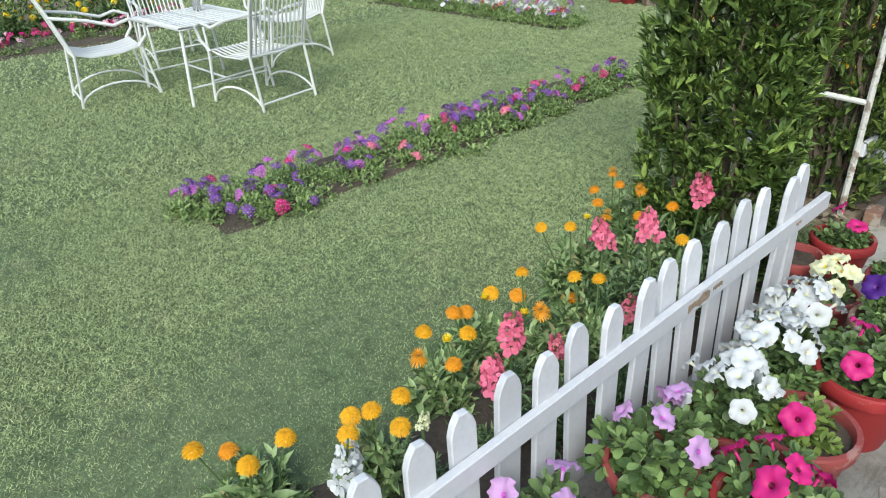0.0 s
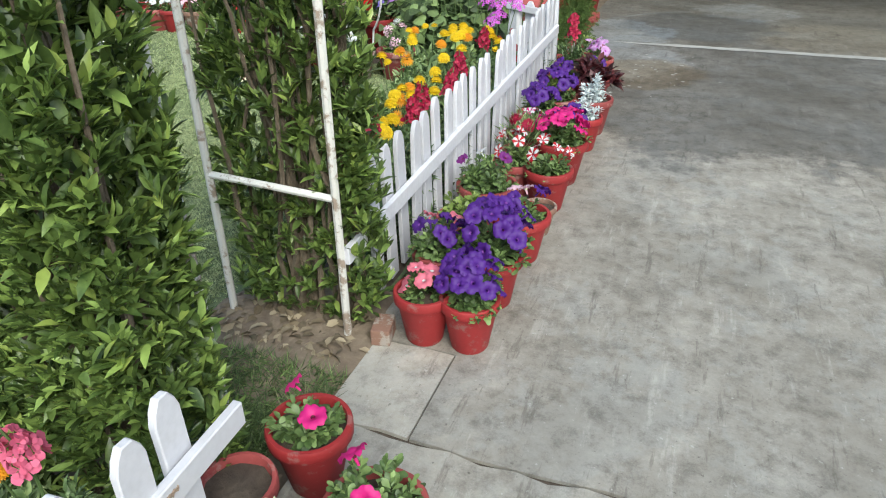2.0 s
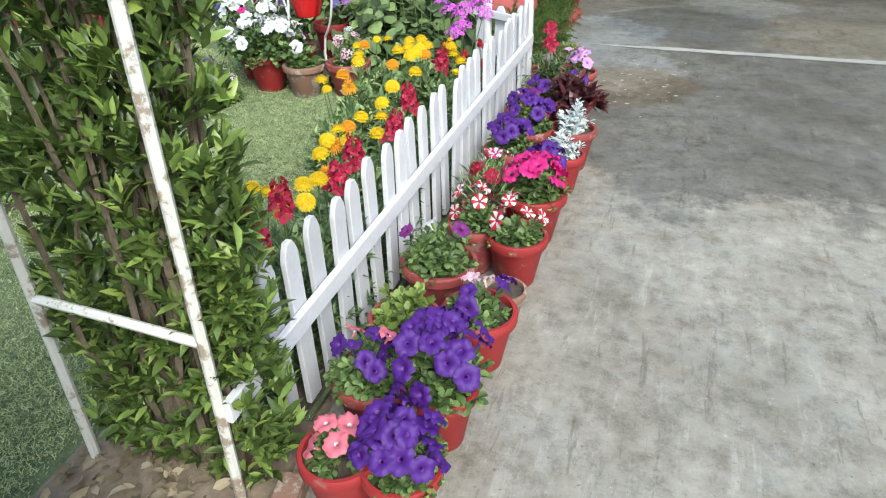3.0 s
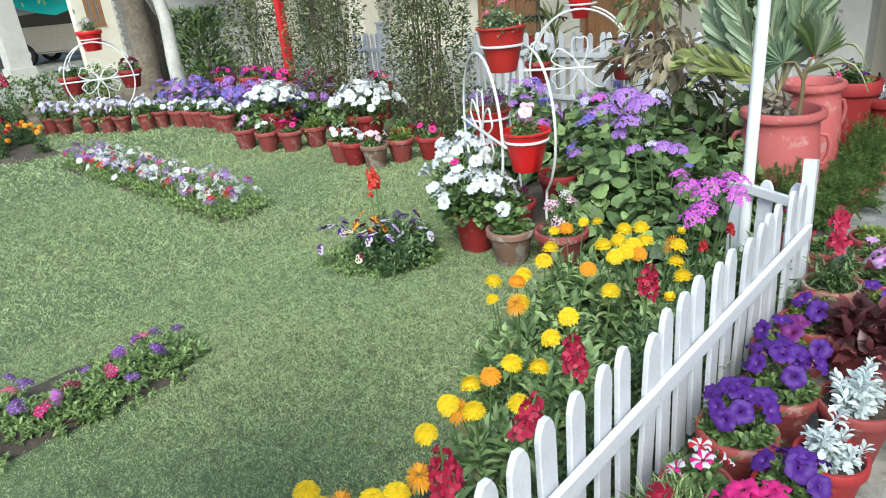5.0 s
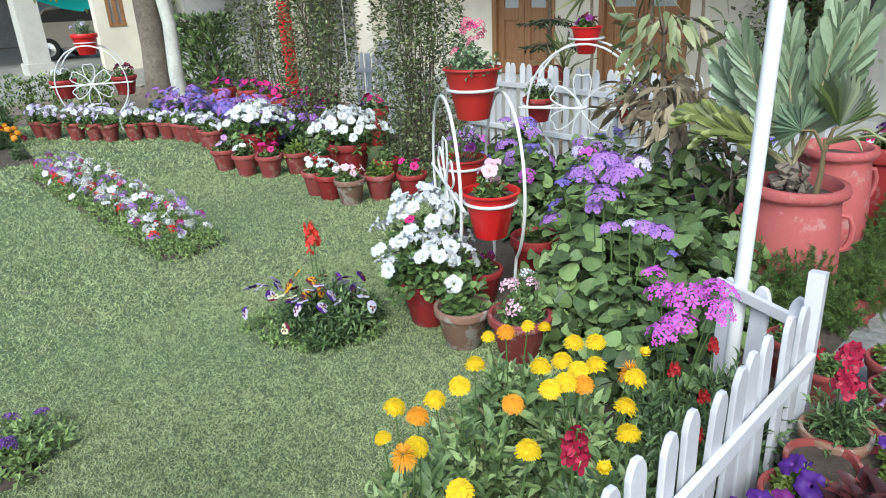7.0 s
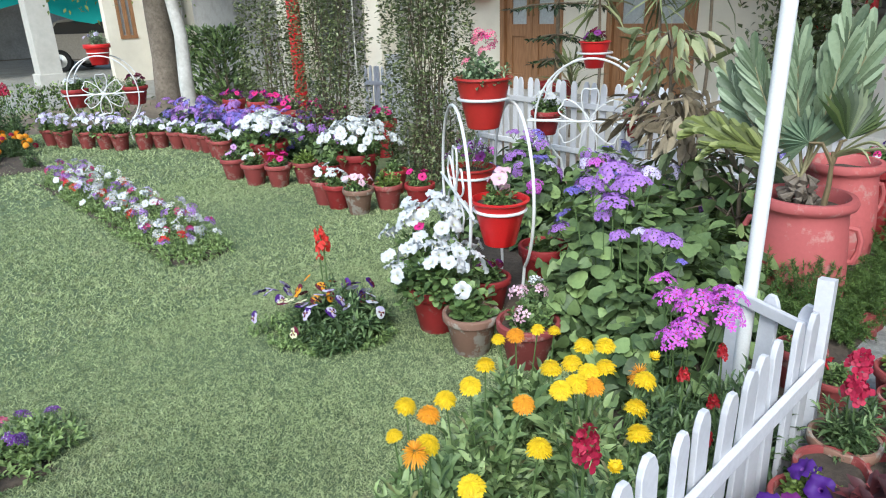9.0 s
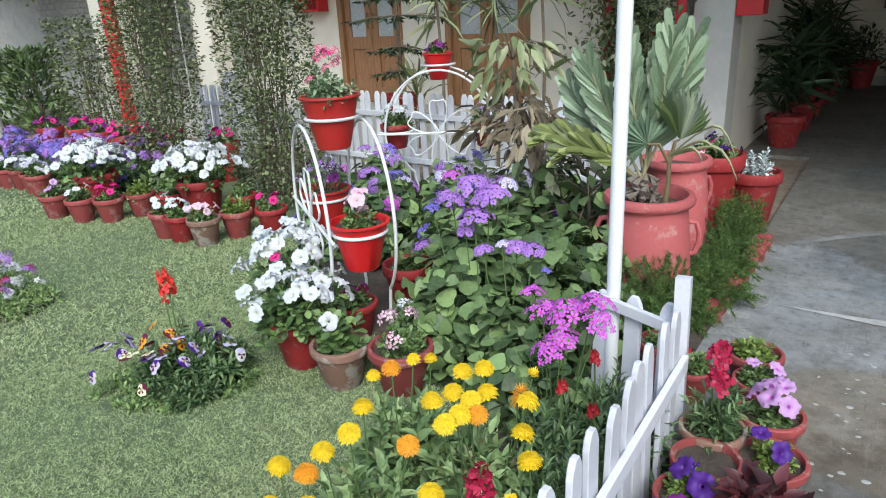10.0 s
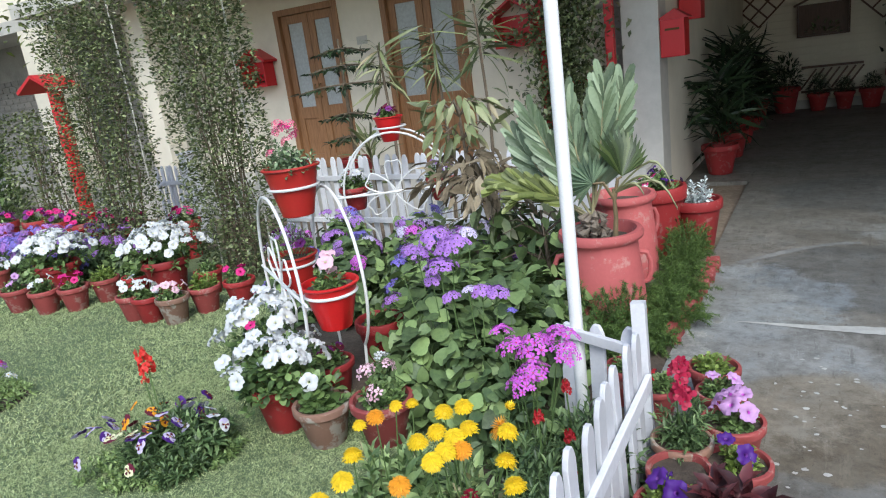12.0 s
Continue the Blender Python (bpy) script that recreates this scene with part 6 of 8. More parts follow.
plant("snapdragon_plant", "bushy dark green snapdragon foliage in the lawn patch", -2.18, 2.46, 0.01, None, "snapdragon", (), "flowering plant", "pansy clump", fscale=0.8)
plant("pansy_plant", "leafy green mound of pansy foliage in the lawn patch", -2.02, 2.62, 0.01, None, "mound", (), "flowering plant", "pansy clump", fscale=1.25)
plant("pansy_plant", "leafy green mound of pansy foliage in the lawn patch", -2.16, 2.5, 0.01, None, "mound", (), "flowering plant", "pansy clump", fscale=0.9)
plant("pansy_plant", "leafy green mound of pansy foliage in the lawn patch", -1.95, 2.5, 0.01, None, "mound", (), "flowering plant", "pansy clump", fscale=0.8)
# ---- beds at the far side of the lawn ----
for i in range(22):
    x, y = -8.25 - rnd.random() * 0.5, -3.9 + i * 0.19
    near = i % 2
    plant("bedding_plant", "bedding plant with %s flowers at the lawn edge" % ("pink" if near else "yellow"), x + (0.35 if near else -0.3), y, 0.01, None, "calendula" if not near else "verbena",
          [([umbel("magenta", 0.04, 8, 0.02, 5), umbel("palepink", 0.04, 8, 0.02, 5)] if near else CY, 6, 1.2)], "flowering plant", "far bed", fscale=1.2, dome_r=0.18, dome_h=0.36 if not near else 0.2)
for i in range(12):
    x, y = -7.95 - rnd.random() * 1.5, 2.0 + rnd.random() * 0.65
    plant("bedding_plant", "bedding plant with orange and dark red flowers", x, y, 0.01, None, "snapdragon", [([calendula("orange"), calendula("crimson")], 4, 1.0)], "flowering plant", "corner bed", fscale=0.8, dome_r=0.12, dome_h=0.3)
for i in range(5):
    snap(-9.0 - rnd.random() * 0.9, 2.2 + rnd.random() * 0.6, 0.75, "crimson", "tall dark red snapdragon at the lawn corner", 1.4)

# ---- pots round the lawn edge ----
FARP = [(-9.38, 3.1), (-9.08, 3.17), (-8.76, 3.36), (-8.5, 3.5), (-8.25, 3.6), (-8.05, 3.82), (-8.28, 3.92), (-7.98, 4.0), (-7.75, 4.12), (-7.55, 4.2), (-7.38, 4.22), (-7.2, 4.27), (-7.02, 4.3), (-6.85, 4.22), (-6.7, 4.2)]
for i, (x, y) in enumerate(FARP):
    plant("potted_petunia", "small faded red clay pot with white flowers at the lawn edge", x, y, 0, (0.12, 0.22, M_REDOLD), "petunia_small", [([petunia("white"), umbel("palelilac", 0.03, 8)], 14 if i < 6 else 6, 1.1)], group="pots round the lawn", fscale=1.5 if i < 6 else 1.25, dome_r=0.17 if i < 6 else 0.14, dome_h=0.22 if i < 6 else 0.15)
for x, y, c, n, mt in ((-5.67, 3.83, "lilac", 3, M_REDOLD), (-5.29, 3.86, "white", 3, M_REDOLD), (-5.05, 3.98, "magenta", 6, M_REDOLD), (-4.96, 4.22, "white", 0, M_REDOLD), (-4.18, 3.93, "white", 5, M_REDOLD), (-3.99, 3.93, "white", 6, M_RED), (-3.73, 3.95, "palepink", 6, M_CLAY), (-3.66, 4.2, "white", 0, M_REDOLD), (-3.46, 4.38, "magenta", 3, M_RED)):
    plant("potted_petunia", "red clay pot with petunias at the lawn edge", x, y, 0, (0.125, 0.215, mt), "lime" if c == "white" and n == 0 else "petunia_small", [(petunia(c), n, 0.95)] if n else (), group="pots round the lawn", fscale=1.1, dome_r=0.115, dome_h=0.13)
for x, y in ((-5.6, 4.2), (-4.4, 4.45)):
    plant("potted_petunia", "large red pot heaped with white petunias", x, y, 0, (0.2, 0.34, M_RED), "petunia_wide", [([petunia("white"), petunia("white", var=1)], 84, 1.15)], group="pots round the lawn", fscale=1.3, dome_r=0.36, dome_h=0.29)
plant("potted_petunia", "small dark red pot of green leaves at the lawn edge", -4.72, 4.36, 0, (0.12, 0.2, M_RED), "petunia_small", (), group="pots round the lawn")
plant("potted_petunia", "small dark red pot beside the creeper arch", -4.0, 4.55, 0, (0.12, 0.22, M_RED), "petunia_small", (), group="pots round the lawn")
# blue and purple cinerarias behind the pots
CB = [umbel("cinblue", 0.075, 24, 0.018, 8), umbel("cinpurple", 0.075, 24, 0.018, 8), umbel("cinpurple", 0.06, 18, 0.018, 8, var=2)]
for i in range(26):
    x = -9.0 + i * 0.135 + rnd.uniform(-0.06, 0.06)
    y = 4.45 + 0.1 * math.sin(i) + (0.45 if i % 2 else 0.1) + max(0, (x + 7.5)) * 0.02
    plant("cineraria_plant", "cineraria with blue and purple flower heads behind the pots", x, y, 0, None, "cineraria_low", [(CB, 6, 0.95)], "flowering plant", "far cinerarias", fscale=1.0, dome_r=0.2, dome_h=0.42)
for i in range(7):
    x, y = -8.6 + i * 0.55, 5.35 + rnd.uniform(-0.1, 0.2)
    plant("potted_petunia", "red pot of purple petunias behind the cinerarias", x, y, 0, (0.16, 0.42, M_RED), "petunia", [([petunia("purple"), petunia("magenta")], 10, 1.1)], group="back row pots", dome_r=0.17, dome_h=0.17)

# ---- pots at the foot of the wire stand ----
plant("potted_petunia", "bright red pot spilling over with white petunias", -1.74, 2.98, 0, (0.14, 0.24, M_RED), "petunia_wide", [([petunia("white"), petunia("white", var=1)], 34, 1.2)], group="pots at the stand", fscale=1.15, dome_r=0.29, dome_h=0.24)
plant("potted_petunia", "white petunias spreading beside the wire stand", -1.98, 3.2, 0, (0.14, 0.24, M_RED), "petunia_wide", [([petunia("white"), petunia("white", var=1)], 30, 1.25), (petunia("magenta"), 2, 0.8)], group="pots at the stand", fscale=1.15, dome_r=0.28, dome_h=0.36)
plant("potted_petunia", "weathered grey clay pot of petunia leaves", -1.44, 2.93, 0, (0.135, 0.21, M_CLAY), "geranium", (), group="pots at the stand", fscale=1.1)
plant("potted_phlox", "faded red pot of pale pink and white flowers", -1.17, 3.03, 0, (0.145, 0.22, M_REDOLD), "petunia_small", [([umbel("palepink", 0.04, 7, 0.025, 5), umbel("white", 0.03, 7, 0.02, 5)], 5, 1.0)], group="pots at the stand", fscale=1.1, dome_r=0.10, dome_h=0.2)

# ---- cinerarias in the corner border ----
HP = [umbel("cinpurple", 0.085, 34, 0.019, 9, var=v) for v in range(3)]
HB = [umbel("cinblue", 0.06, 18, 0.018, 9), umbel("cinpurple", 0.05, 14, 0.018, 9)]
HL = [umbel("palelilac", 0.06, 16, 0.019, 9)]
HPH = [umbel("phlox", 0.082, 19, 0.025, 6, MC["magenta"], v, 0.6) for v in range(3)]
CIN = "broad-leaved cineraria with %s flower heads in the border"
stem_plant("cineraria_plant", CIN % "purple", -0.98, 3.42, "cineraria", [(-1.00, 3.42, 0.86, HP[0], 1.1), (-0.90, 3.38, 0.84, HP[1], 1.0), (-1.08, 3.36, 0.80, HP[2], 0.9), (-0.93, 3.30, 0.76, HP[1], 0.9), (-0.84, 3.45, 0.88, HL[0], 0.7), (-0.98, 3.3, 0.70, HB[1], 0.9), (-1.22, 3.4, 0.74, HB[0], 0.7)], group="border cinerarias", fscale=1.25)
stem_plant("cineraria_plant", CIN % "purple", -0.78, 3.30, "cineraria", [(-0.76, 3.36, 0.63, HB[1], 1.2), (-0.70, 3.38, 0.62, HP[2], 0.75), (-0.88, 3.28, 0.63, HB[1], 0.8), (-0.80, 3.30, 0.66, HL[0], 0.5), (-0.62, 3.35, 0.55, HB[0], 0.5)], group="border cinerarias", fscale=0.95)
stem_plant("cineraria_plant", CIN % "bright pink-violet", -0.42, 3.02, "cineraria_low", [(-0.34, 2.92, 0.60, HPH[0], 0.9), (-0.26, 2.96, 0.63, HPH[1], 0.85), (-0.42, 2.90, 0.60, HPH[2], 0.75), (-0.33, 2.86, 0.53, HPH[0], 0.75), (-0.22, 2.90, 0.60, HPH[1], 0.7), (-0.50, 2.98, 0.62, HPH[2], 0.6), (-0.36, 2.82, 0.50, HPH[1], 0.7)], group="border cinerarias", fscale=0.9)
plant("cineraria_plant", CIN % "no", -1.15, 3.25, 0, None, "cineraria_low", (), "flowering plant", "border cinerarias", fscale=1.1)
plant("cineraria_plant", CIN % "no", -0.62, 3.12, 0, None, "cineraria_low", (), "flowering plant", "border cinerarias", fscale=1.05)
for x, y, s, n in ((-1.35, 3.75, 1.25, 2), (-0.7, 3.65, 1.2, 0), (-1.05, 3.95, 1.25, 0), (-1.6, 4.15, 1.25, 4), (-0.75, 4.15, 1.1, 0), (-2.2, 4.3, 1.05, 5), (-1.9, 4.6, 1.2, 6), (-2.5, 4.65, 1.15, 6), (-2.8, 4.95, 1.2, 6), (-2.1, 5.0, 1.25, 6), (-1.4, 4.5, 1.2, 3), (-1.1, 4.9, 1.0, 2), (-3.1, 4.7, 1.1, 6), (-2.7, 4.2, 0.95, 5), (-1.0, 5.4, 1.1, 3), (-1.6, 5.45, 1.1, 4), (-0.55, 3.85, 0.8, 0)):
    plant("cineraria_plant", CIN % ("purple and blue" if n else "no"), x, y, 0, None, "cineraria", [(CB + HL + [umbel("phlox", 0.06, 18, 0.018, 8)], n, 0.85)] if n else (), "flowering plant", "border cinerarias", fscale=s, dome_r=0.24, dome_h=0.62)


# ---- big urns with palms beside the drive ----
def urn(x, y, r, h, label, handles=True, rz=0):
    u = thing("urn", x, y, 0, label, "urn", "urns beside the drive", rz)
    prof = [(r * 0.98, 0), (r * 1.02, 0.03), (r * 1.05, h * 0.22), (r * 1.03, h * 0.42), (r * 0.99, h * 0.60), (r * 0.93, h * 0.80), (r * 0.91, h * 0.87), (r * 0.93, h * 0.90),
            (r * 1.03, h * 0.925), (r * 1.06, h * 0.96), (r * 1.02, h), (r * 0.90, h), (r * 0.84, h * 0.95), (r * 0.82, h * 0.85)]
    part("urn_body", G().lathe(prof, 36, wob=0.008).mesh("urn_body", M_URN), u)
    part("soil", soil_mesh(round(r * 0.8, 3)), u, m=pose(0, 0, h * 0.9))
    if handles:
        for a in (0, math.pi):
            c, s = math.cos(a), math.sin(a)
            pts = [(c * r * q, s * r * q, h * z) for q, z in ((0.92, 0.77), (1.10, 0.76), (1.19, 0.68), (1.18, 0.58), (1.10, 0.50), (1.0, 0.49))]
            part("handle", G().tube(pts, r * 0.07, 8).mesh("handle", M_URN), u)
    return u


urn(-0.53, 4.42, 0.225, 0.635, "large faded pink-red clay urn with side handles", rz=15)
urn(-0.65, 5.36, 0.215, 0.63, "second large pink-red clay urn behind the first", rz=40)
plant("potted_pansy", "wide red pot of magenta and violet pansies", -0.56, 6.0, 0, (0.22, 0.54, M_RED), "petunia", [([pansy("magenta", "white"), pansy("violet", "maroon"), petunia("violet")], 8, 1.2)], fscale=1.2, dome_r=0.2, dome_h=0.16)
plant("potted_dusty_miller", "red pot of silvery dusty miller at the drive", -0.28, 6.1, 0.012, (0.18, 0.40, M_RED), "silver", fscale=1.35)


def fern_clump(x, y, r, h, seed):
    """Arching plumes set all round with short needles."""
    rng = np.random.default_rng(seed)
    f = thing("asparagus_fern", x, y, 0, "feathery green asparagus fern spilling to the drive", "fern", "ferns round the urns")
    ns, nn = 130, 110
    tips, u = dome(rng, ns, r * 1.15, h * 1.35, 0.02, 2.6, -0.05)
    root = tips * arr((0.25, 0.25, 0.0))[None]
    mid = (root + tips) / 2 + arr((0, 0, h * 0.4))
    t = rng.random((ns, nn, 1)) ** 0.6
    p = (1 - t) ** 2 * root[:, None] + 2 * t * (1 - t) * mid[:, None] + t * t * tips[:, None]
    tan = 2 * (1 - t) * (mid - root)[:, None] + 2 * t * (tips - mid)[:, None]
    tan /= np.maximum(np.linalg.norm(tan, axis=2), 1e-6)[:, :, None]
    d = (rng.normal(0, 0.75, p.shape) + tan * 0.6).reshape(-1, 3)
    p = p.reshape(-1, 3)
    rot = frames(d, rng, rng.uniform(0.7, 1.3, len(p)) * 0.024, twist=0.8) * arr((0.16, 1, 1))[None, None, :]
    part("foliage", scatter("foliage", *BLADE1, rot, p, L_FERN, smooth=False), f)


for i, (x, y, r, h) in enumerate(((-0.16, 4.22, 0.16, 0.24), (-0.10, 4.55, 0.24, 0.30), (-0.14, 4.95, 0.24, 0.32), (-0.2, 5.4, 0.26, 0.36), (-0.22, 5.75, 0.2, 0.36), (-0.78, 4.05, 0.28, 0.34), (-0.45, 3.98, 0.28, 0.36), (-0.3, 4.12, 0.2, 0.36), (-0.95, 4.5, 0.25, 0.3), (-0.62, 4.08, 0.22, 0.26), (-0.28, 4.28, 0.18, 0.28))):
    fern_clump(x - 0.07, y, r * 0.92, h * (0.95 if x < -0.25 else 0.74), 40 + i)


def frond(g, base, tip, bow, face, n, ln, wd):
    """An upright frond: a rib with packed strap leaflets that all face one way."""
    base, tip, face = arr(base), arr(tip), arr(face)
    mid = (base + tip) / 2 + arr(bow)
    at = lambda t: (1 - t) ** 2 * base + 2 * t * (1 - t) * mid + t * t * tip
    g.tube([at(t) for t in np.linspace(0, 1, 9)], np.linspace(0.009, 0.003, 9), 6, 1)
    rnd = random.Random(int(1000 * abs(tip[0]) + 100 * abs(tip[2])))
    for i in range(n):
        t = 0.22 + 0.78 * (i + 0.5) / n
        p = at(t)
        tan = 2 * (1 - t) * (mid - base) + 2 * t * (tip - mid)
        tan /= np.linalg.norm(tan)
        nrm = face - tan * (face @ tan)
        nrm /= np.linalg.norm(nrm)
        side = np.cross(tan, nrm)
        for s in (-1, 1):
            a = rnd.uniform(0.34, 0.54) * (1.15 - 0.55 * t)
            d = tan * math.cos(a) + s * side * math.sin(a) + nrm * rnd.uniform(0.0, 0.22)
            d /= np.linalg.norm(d)
            l = ln * (1.05 - 0.55 * abs(t - 0.55)) * rnd.uniform(0.9, 1.08)
            w = np.cross(d, nrm)
            w = w / np.linalg.norm(w) + nrm * s * rnd.uniform(-0.1, 0.45)
            wq = wd * rnd.uniform(0.85, 1.1)
            q = lambda u, b, c=0.0: p + d * l * u + w * wq * b + nrm * c
            g.add([q(0, 0), q(0.25, -0.36, 0.004), q(0.25, 0, -0.003), q(0.25, 0.36, 0.004), q(0.7, -0.5, 0.005), q(0.7, 0, -0.004), q(0.7, 0.5, 0.005), q(0.93, -0.36), q(1, 0, -0.006), q(0.93, 0.36)],
                  [(0, 2, 1), (0, 3, 2), (1, 2, 5, 4), (2, 3, 6, 5), (4, 5, 8, 7), (5, 6, 9, 8)], 0)


cy = thing("cardboard_palm", -0.57, 4.42, 0.575, "cardboard palm with grey-green upright fronds in the urn", "palm")
rng = np.random.default_rng(5)
g = G()
for i in range(38):
    a, q, zz = rng.uniform(0, 6.28), rng.uniform(0.03, 0.085), rng.uniform(0.0, 0.12)
    c, s_ = math.cos(a), math.sin(a)
    r0 = q * (1.1 - zz * 4)
    g.tube([(r0 * c, r0 * s_, zz), ((r0 + 0.02) * c, (r0 + 0.02) * s_, zz + 0.022), (r0 * 0.7 * math.cos(a + 0.6), r0 * 0.7 * math.sin(a + 0.6), zz + 0.05)], [0.014, 0.020, 0.006], 6)
part("trunk", g.mesh("trunk", M_BARK), cy, "knobbly trunk of old leaf bases")
for i, (dx, dy, dz, bow) in enumerate(((-0.30, -0.02, 0.70, -0.06), (-0.12, 0.06, 0.78, -0.03), (0.10, 0.04, 0.84, 0.03), (0.18, 0.12, 0.80, 0.05), (-0.42, 0.06, 0.56, -0.08), (0.02, 0.18, 0.76, 0.0), (-0.50, -0.1, 0.34, -0.1), (-0.36, -0.16, 0.28, -0.05))):
    g = G()
    frond(g, (0.02 * math.cos(i), 0.02 * math.sin(i), 0.1), (dx, dy, dz), (bow, 0, 0.04 if i < 6 else 0.16), (0.15 + dx * 0.4, -1, 0.25 if i < 6 else 0.9), 13, 0.20 if i < 6 else 0.17, 0.043)
    part("frond", g.mesh("frond", [L_ZAMIA if i < 6 else L_OLIVE, M_STEMDRY]), cy)


def fan_leaf(c, base, aim_to, r, n, mats, span=3.6):
    g = G()
    c, base = arr(c), arr(base)
    g.tube([base, (base + c) / 2 + arr((0, 0, 0.05)), c], [0.012, 0.009, 0.006], 6, 1)
    ax, ay, az = basis(arr(aim_to))
    upv = arr((c - base)) / np.linalg.norm(c - base)
    u = upv - az * (upv @ az)
    u /= np.linalg.norm(u)
    v = np.cross(az, u)
    for i in range(n):
        a = (i / (n - 1) - 0.5) * span
        d = math.cos(a) * u + math.sin(a) * v
        s = np.cross(az, d)
        l = r * (0.8 + 0.2 * math.cos(a))
        q = lambda t, b, h=0.0: c + d * l * t + s * l * b + az * h
        g.add([q(0, 0), q(0.6, -0.07), q(0.6, 0.07), q(0.62, 0, 0.02), q(1.05, 0, -0.03)], [(0, 3, 1), (0, 2, 3), (1, 3, 4), (3, 2, 4)], 0)
    return g.mesh("fan_leaf", mats)


fp = thing("fan_palm", -0.43, 4.36, 0.575, "small fan palm with pleated green leaves in the urn", "palm")
part("trunk", G().tube([(0, 0, 0), (0.012, 0.0, 0.14), (0.006, 0, 0.30)], [0.016, 0.013, 0.009], 8).mesh("trunk", M_OLIVE), fp)
for c, nr, r, m, sp in (((0.05, 0.02, 0.36), (0.85, -0.5, 0.1), 0.27, L_PALM, 1.9), ((-0.09, -0.05, 0.34), (-0.1, -0.9, 0.35), 0.19, L_GREYFAN, 3.2)):
    part("fan_leaf", fan_leaf(c, (0.01, 0, 0.24), nr, r, 15, [m, M_OLIVE], sp), fp)
for k, (ex, ey, ez) in enumerate(((0.30, 0.05, 0.44), (0.33, -0.02, 0.34), (0.22, 0.02, 0.36), (0.17, -0.05, 0.33))):
    g = G()
    w = 0.018
    drop = 0.16 if k < 2 else 0.06
    pts = [arr((0.01 + ex * t, ey * t, 0.27 + (ez - 0.27) * math.sin(t * 1.9) - drop * max(0.0, t - 0.6) ** 2 * 6)) for t in np.linspace(0, 1, 9)]
    vs = []
    for i, q in enumerate(pts):
        ww = w * 1.25 * math.sin(math.pi * min(1.0, (i + 0.6) / 8.8)) ** 0.7
        vs += [q + arr((0, -ww, 0.012)), q, q + arr((0, ww, 0.012))]
    fs = [f for i in range(8) for f in ((3 * i, 3 * i + 1, 3 * i + 4, 3 * i + 3), (3 * i + 1, 3 * i + 2, 3 * i + 5, 3 * i + 4))]
    part("dry_leaf", g.add(vs, fs).mesh("dry_leaf", L_DRYGREEN), fp, "drying bent leaf blade")


# ---- drooping young tree in the border ----
def drooper(name, label, x, y, h, layers, mats, seed, ln=0.2, wd=0.26):
    rng = np.random.default_rng(seed)
    t = thing(name, x, y, 0, label, "small tree")
    part("trunk", G().tube([(0, 0, 0), (0.02, 0.01, h * 0.5), (0.0, 0, h)], [0.018, 0.014, 0.007], 7).mesh("trunk", M_TWIG), t)
    tv, tf = leaf8(wd, 0.05, 0.2)
    for z, r, n, mi in layers:
        a = rng.uniform(0, 6.28, n)
        q = r * np.sqrt(rng.random(n))
        p = np.stack([q * np.cos(a), q * np.sin(a), z + rng.normal(0, 0.05, n)], 1)
        d = np.stack([np.cos(a) * 0.7, np.sin(a) * 0.7, -0.55 + rng.normal(0, 0.5, n)], 1)
        part("foliage", scatter("foliage", tv, tf, frames(d, rng, rng.uniform(0.7, 1.25, n) * ln, twist=0.5), p, mats[mi]), t)
        for k in range(7):
            g = G()
            b = k * 0.9 + z
            g.tube([(0, 0, z - 0.08), (r * 0.5 * math.cos(b), r * 0.5 * math.sin(b), z + 0.03), (r * math.cos(b), r * math.sin(b), z)], [0.006, 0.005, 0.003], 5)
            part("branch", g.mesh("branch", M_TWIG), t)
    return t


drooper("mango_sapling", "young tree with drooping pale and withered leaves", -1.61, 4.93, 1.4, [(1.36, 0.24, 40, 0), (1.2, 0.28, 36, 0), (0.98, 0.26, 60, 1), (0.85, 0.32, 50, 1)], [L_MANGO, L_DRY], 61, 0.165)
drooper("withered_shrub", "shrub with long hanging withered brown leaves", -1.35, 4.75, 0.9, [(0.9, 0.3, 60, 0), (0.78, 0.34, 60, 0), (0.66, 0.36, 60, 1)], [L_DRY, L_CREEPER], 62, 0.13, 0.34)
drooper("dark_shrub", "dark shaded shrub behind the cinerarias", -0.95, 4.6, 0.7, [(0.62, 0.3, 40, 0), (0.45, 0.3, 40, 0)], [L_CIN], 63, 0.12, 0.7)

# ---- araucaria and slim plants before the house ----
ar = thing("araucaria", -4.1, 7.0, 0.45, "dark potted araucaria with flat tiers of branches", "small tree")
part("pot", pot_mesh(0.2, 0.3, M_RED), ar)
part("trunk", G().tube([(0, 0, 0.2), (0, 0, 1.6)], [0.03, 0.012], 8).mesh("trunk", M_TWIG), ar)
rng = np.random.default_rng(71)
for z, r in ((0.55, 0.3), (0.8, 0.3), (1.12, 0.62), (1.32, 0.45), (1.5, 0.28)):
    for k in range(6):
        g = G()
        P, D = [], []
        a = k * 1.047 + z
        e = arr((r * math.cos(a), r * math.sin(a), z - 0.06))
        g.tube([(0, 0, z), e * (0.5, 0.5, 1) + arr((0, 0, 0.05)), e], [0.01, 0.008, 0.004], 5)
        for t in np.linspace(0.15, 1, 26):
            P.append(e * (t, t, 1) + arr((0, 0, 0.05 * (1 - t))))
            D.append((math.cos(a) * 0.6 + rng.normal(0, 0.6), math.sin(a) * 0.6 + rng.normal(0, 0.6), rng.normal(-0.1, 0.25)))
        tier = part("branch", g.mesh("branch", M_TWIG), ar)
        part("foliage", scatter("foliage", *leaf4(0.35), frames(arr(D), rng, np.full(len(P), 0.085)), arr(P), L_DARK), tier)


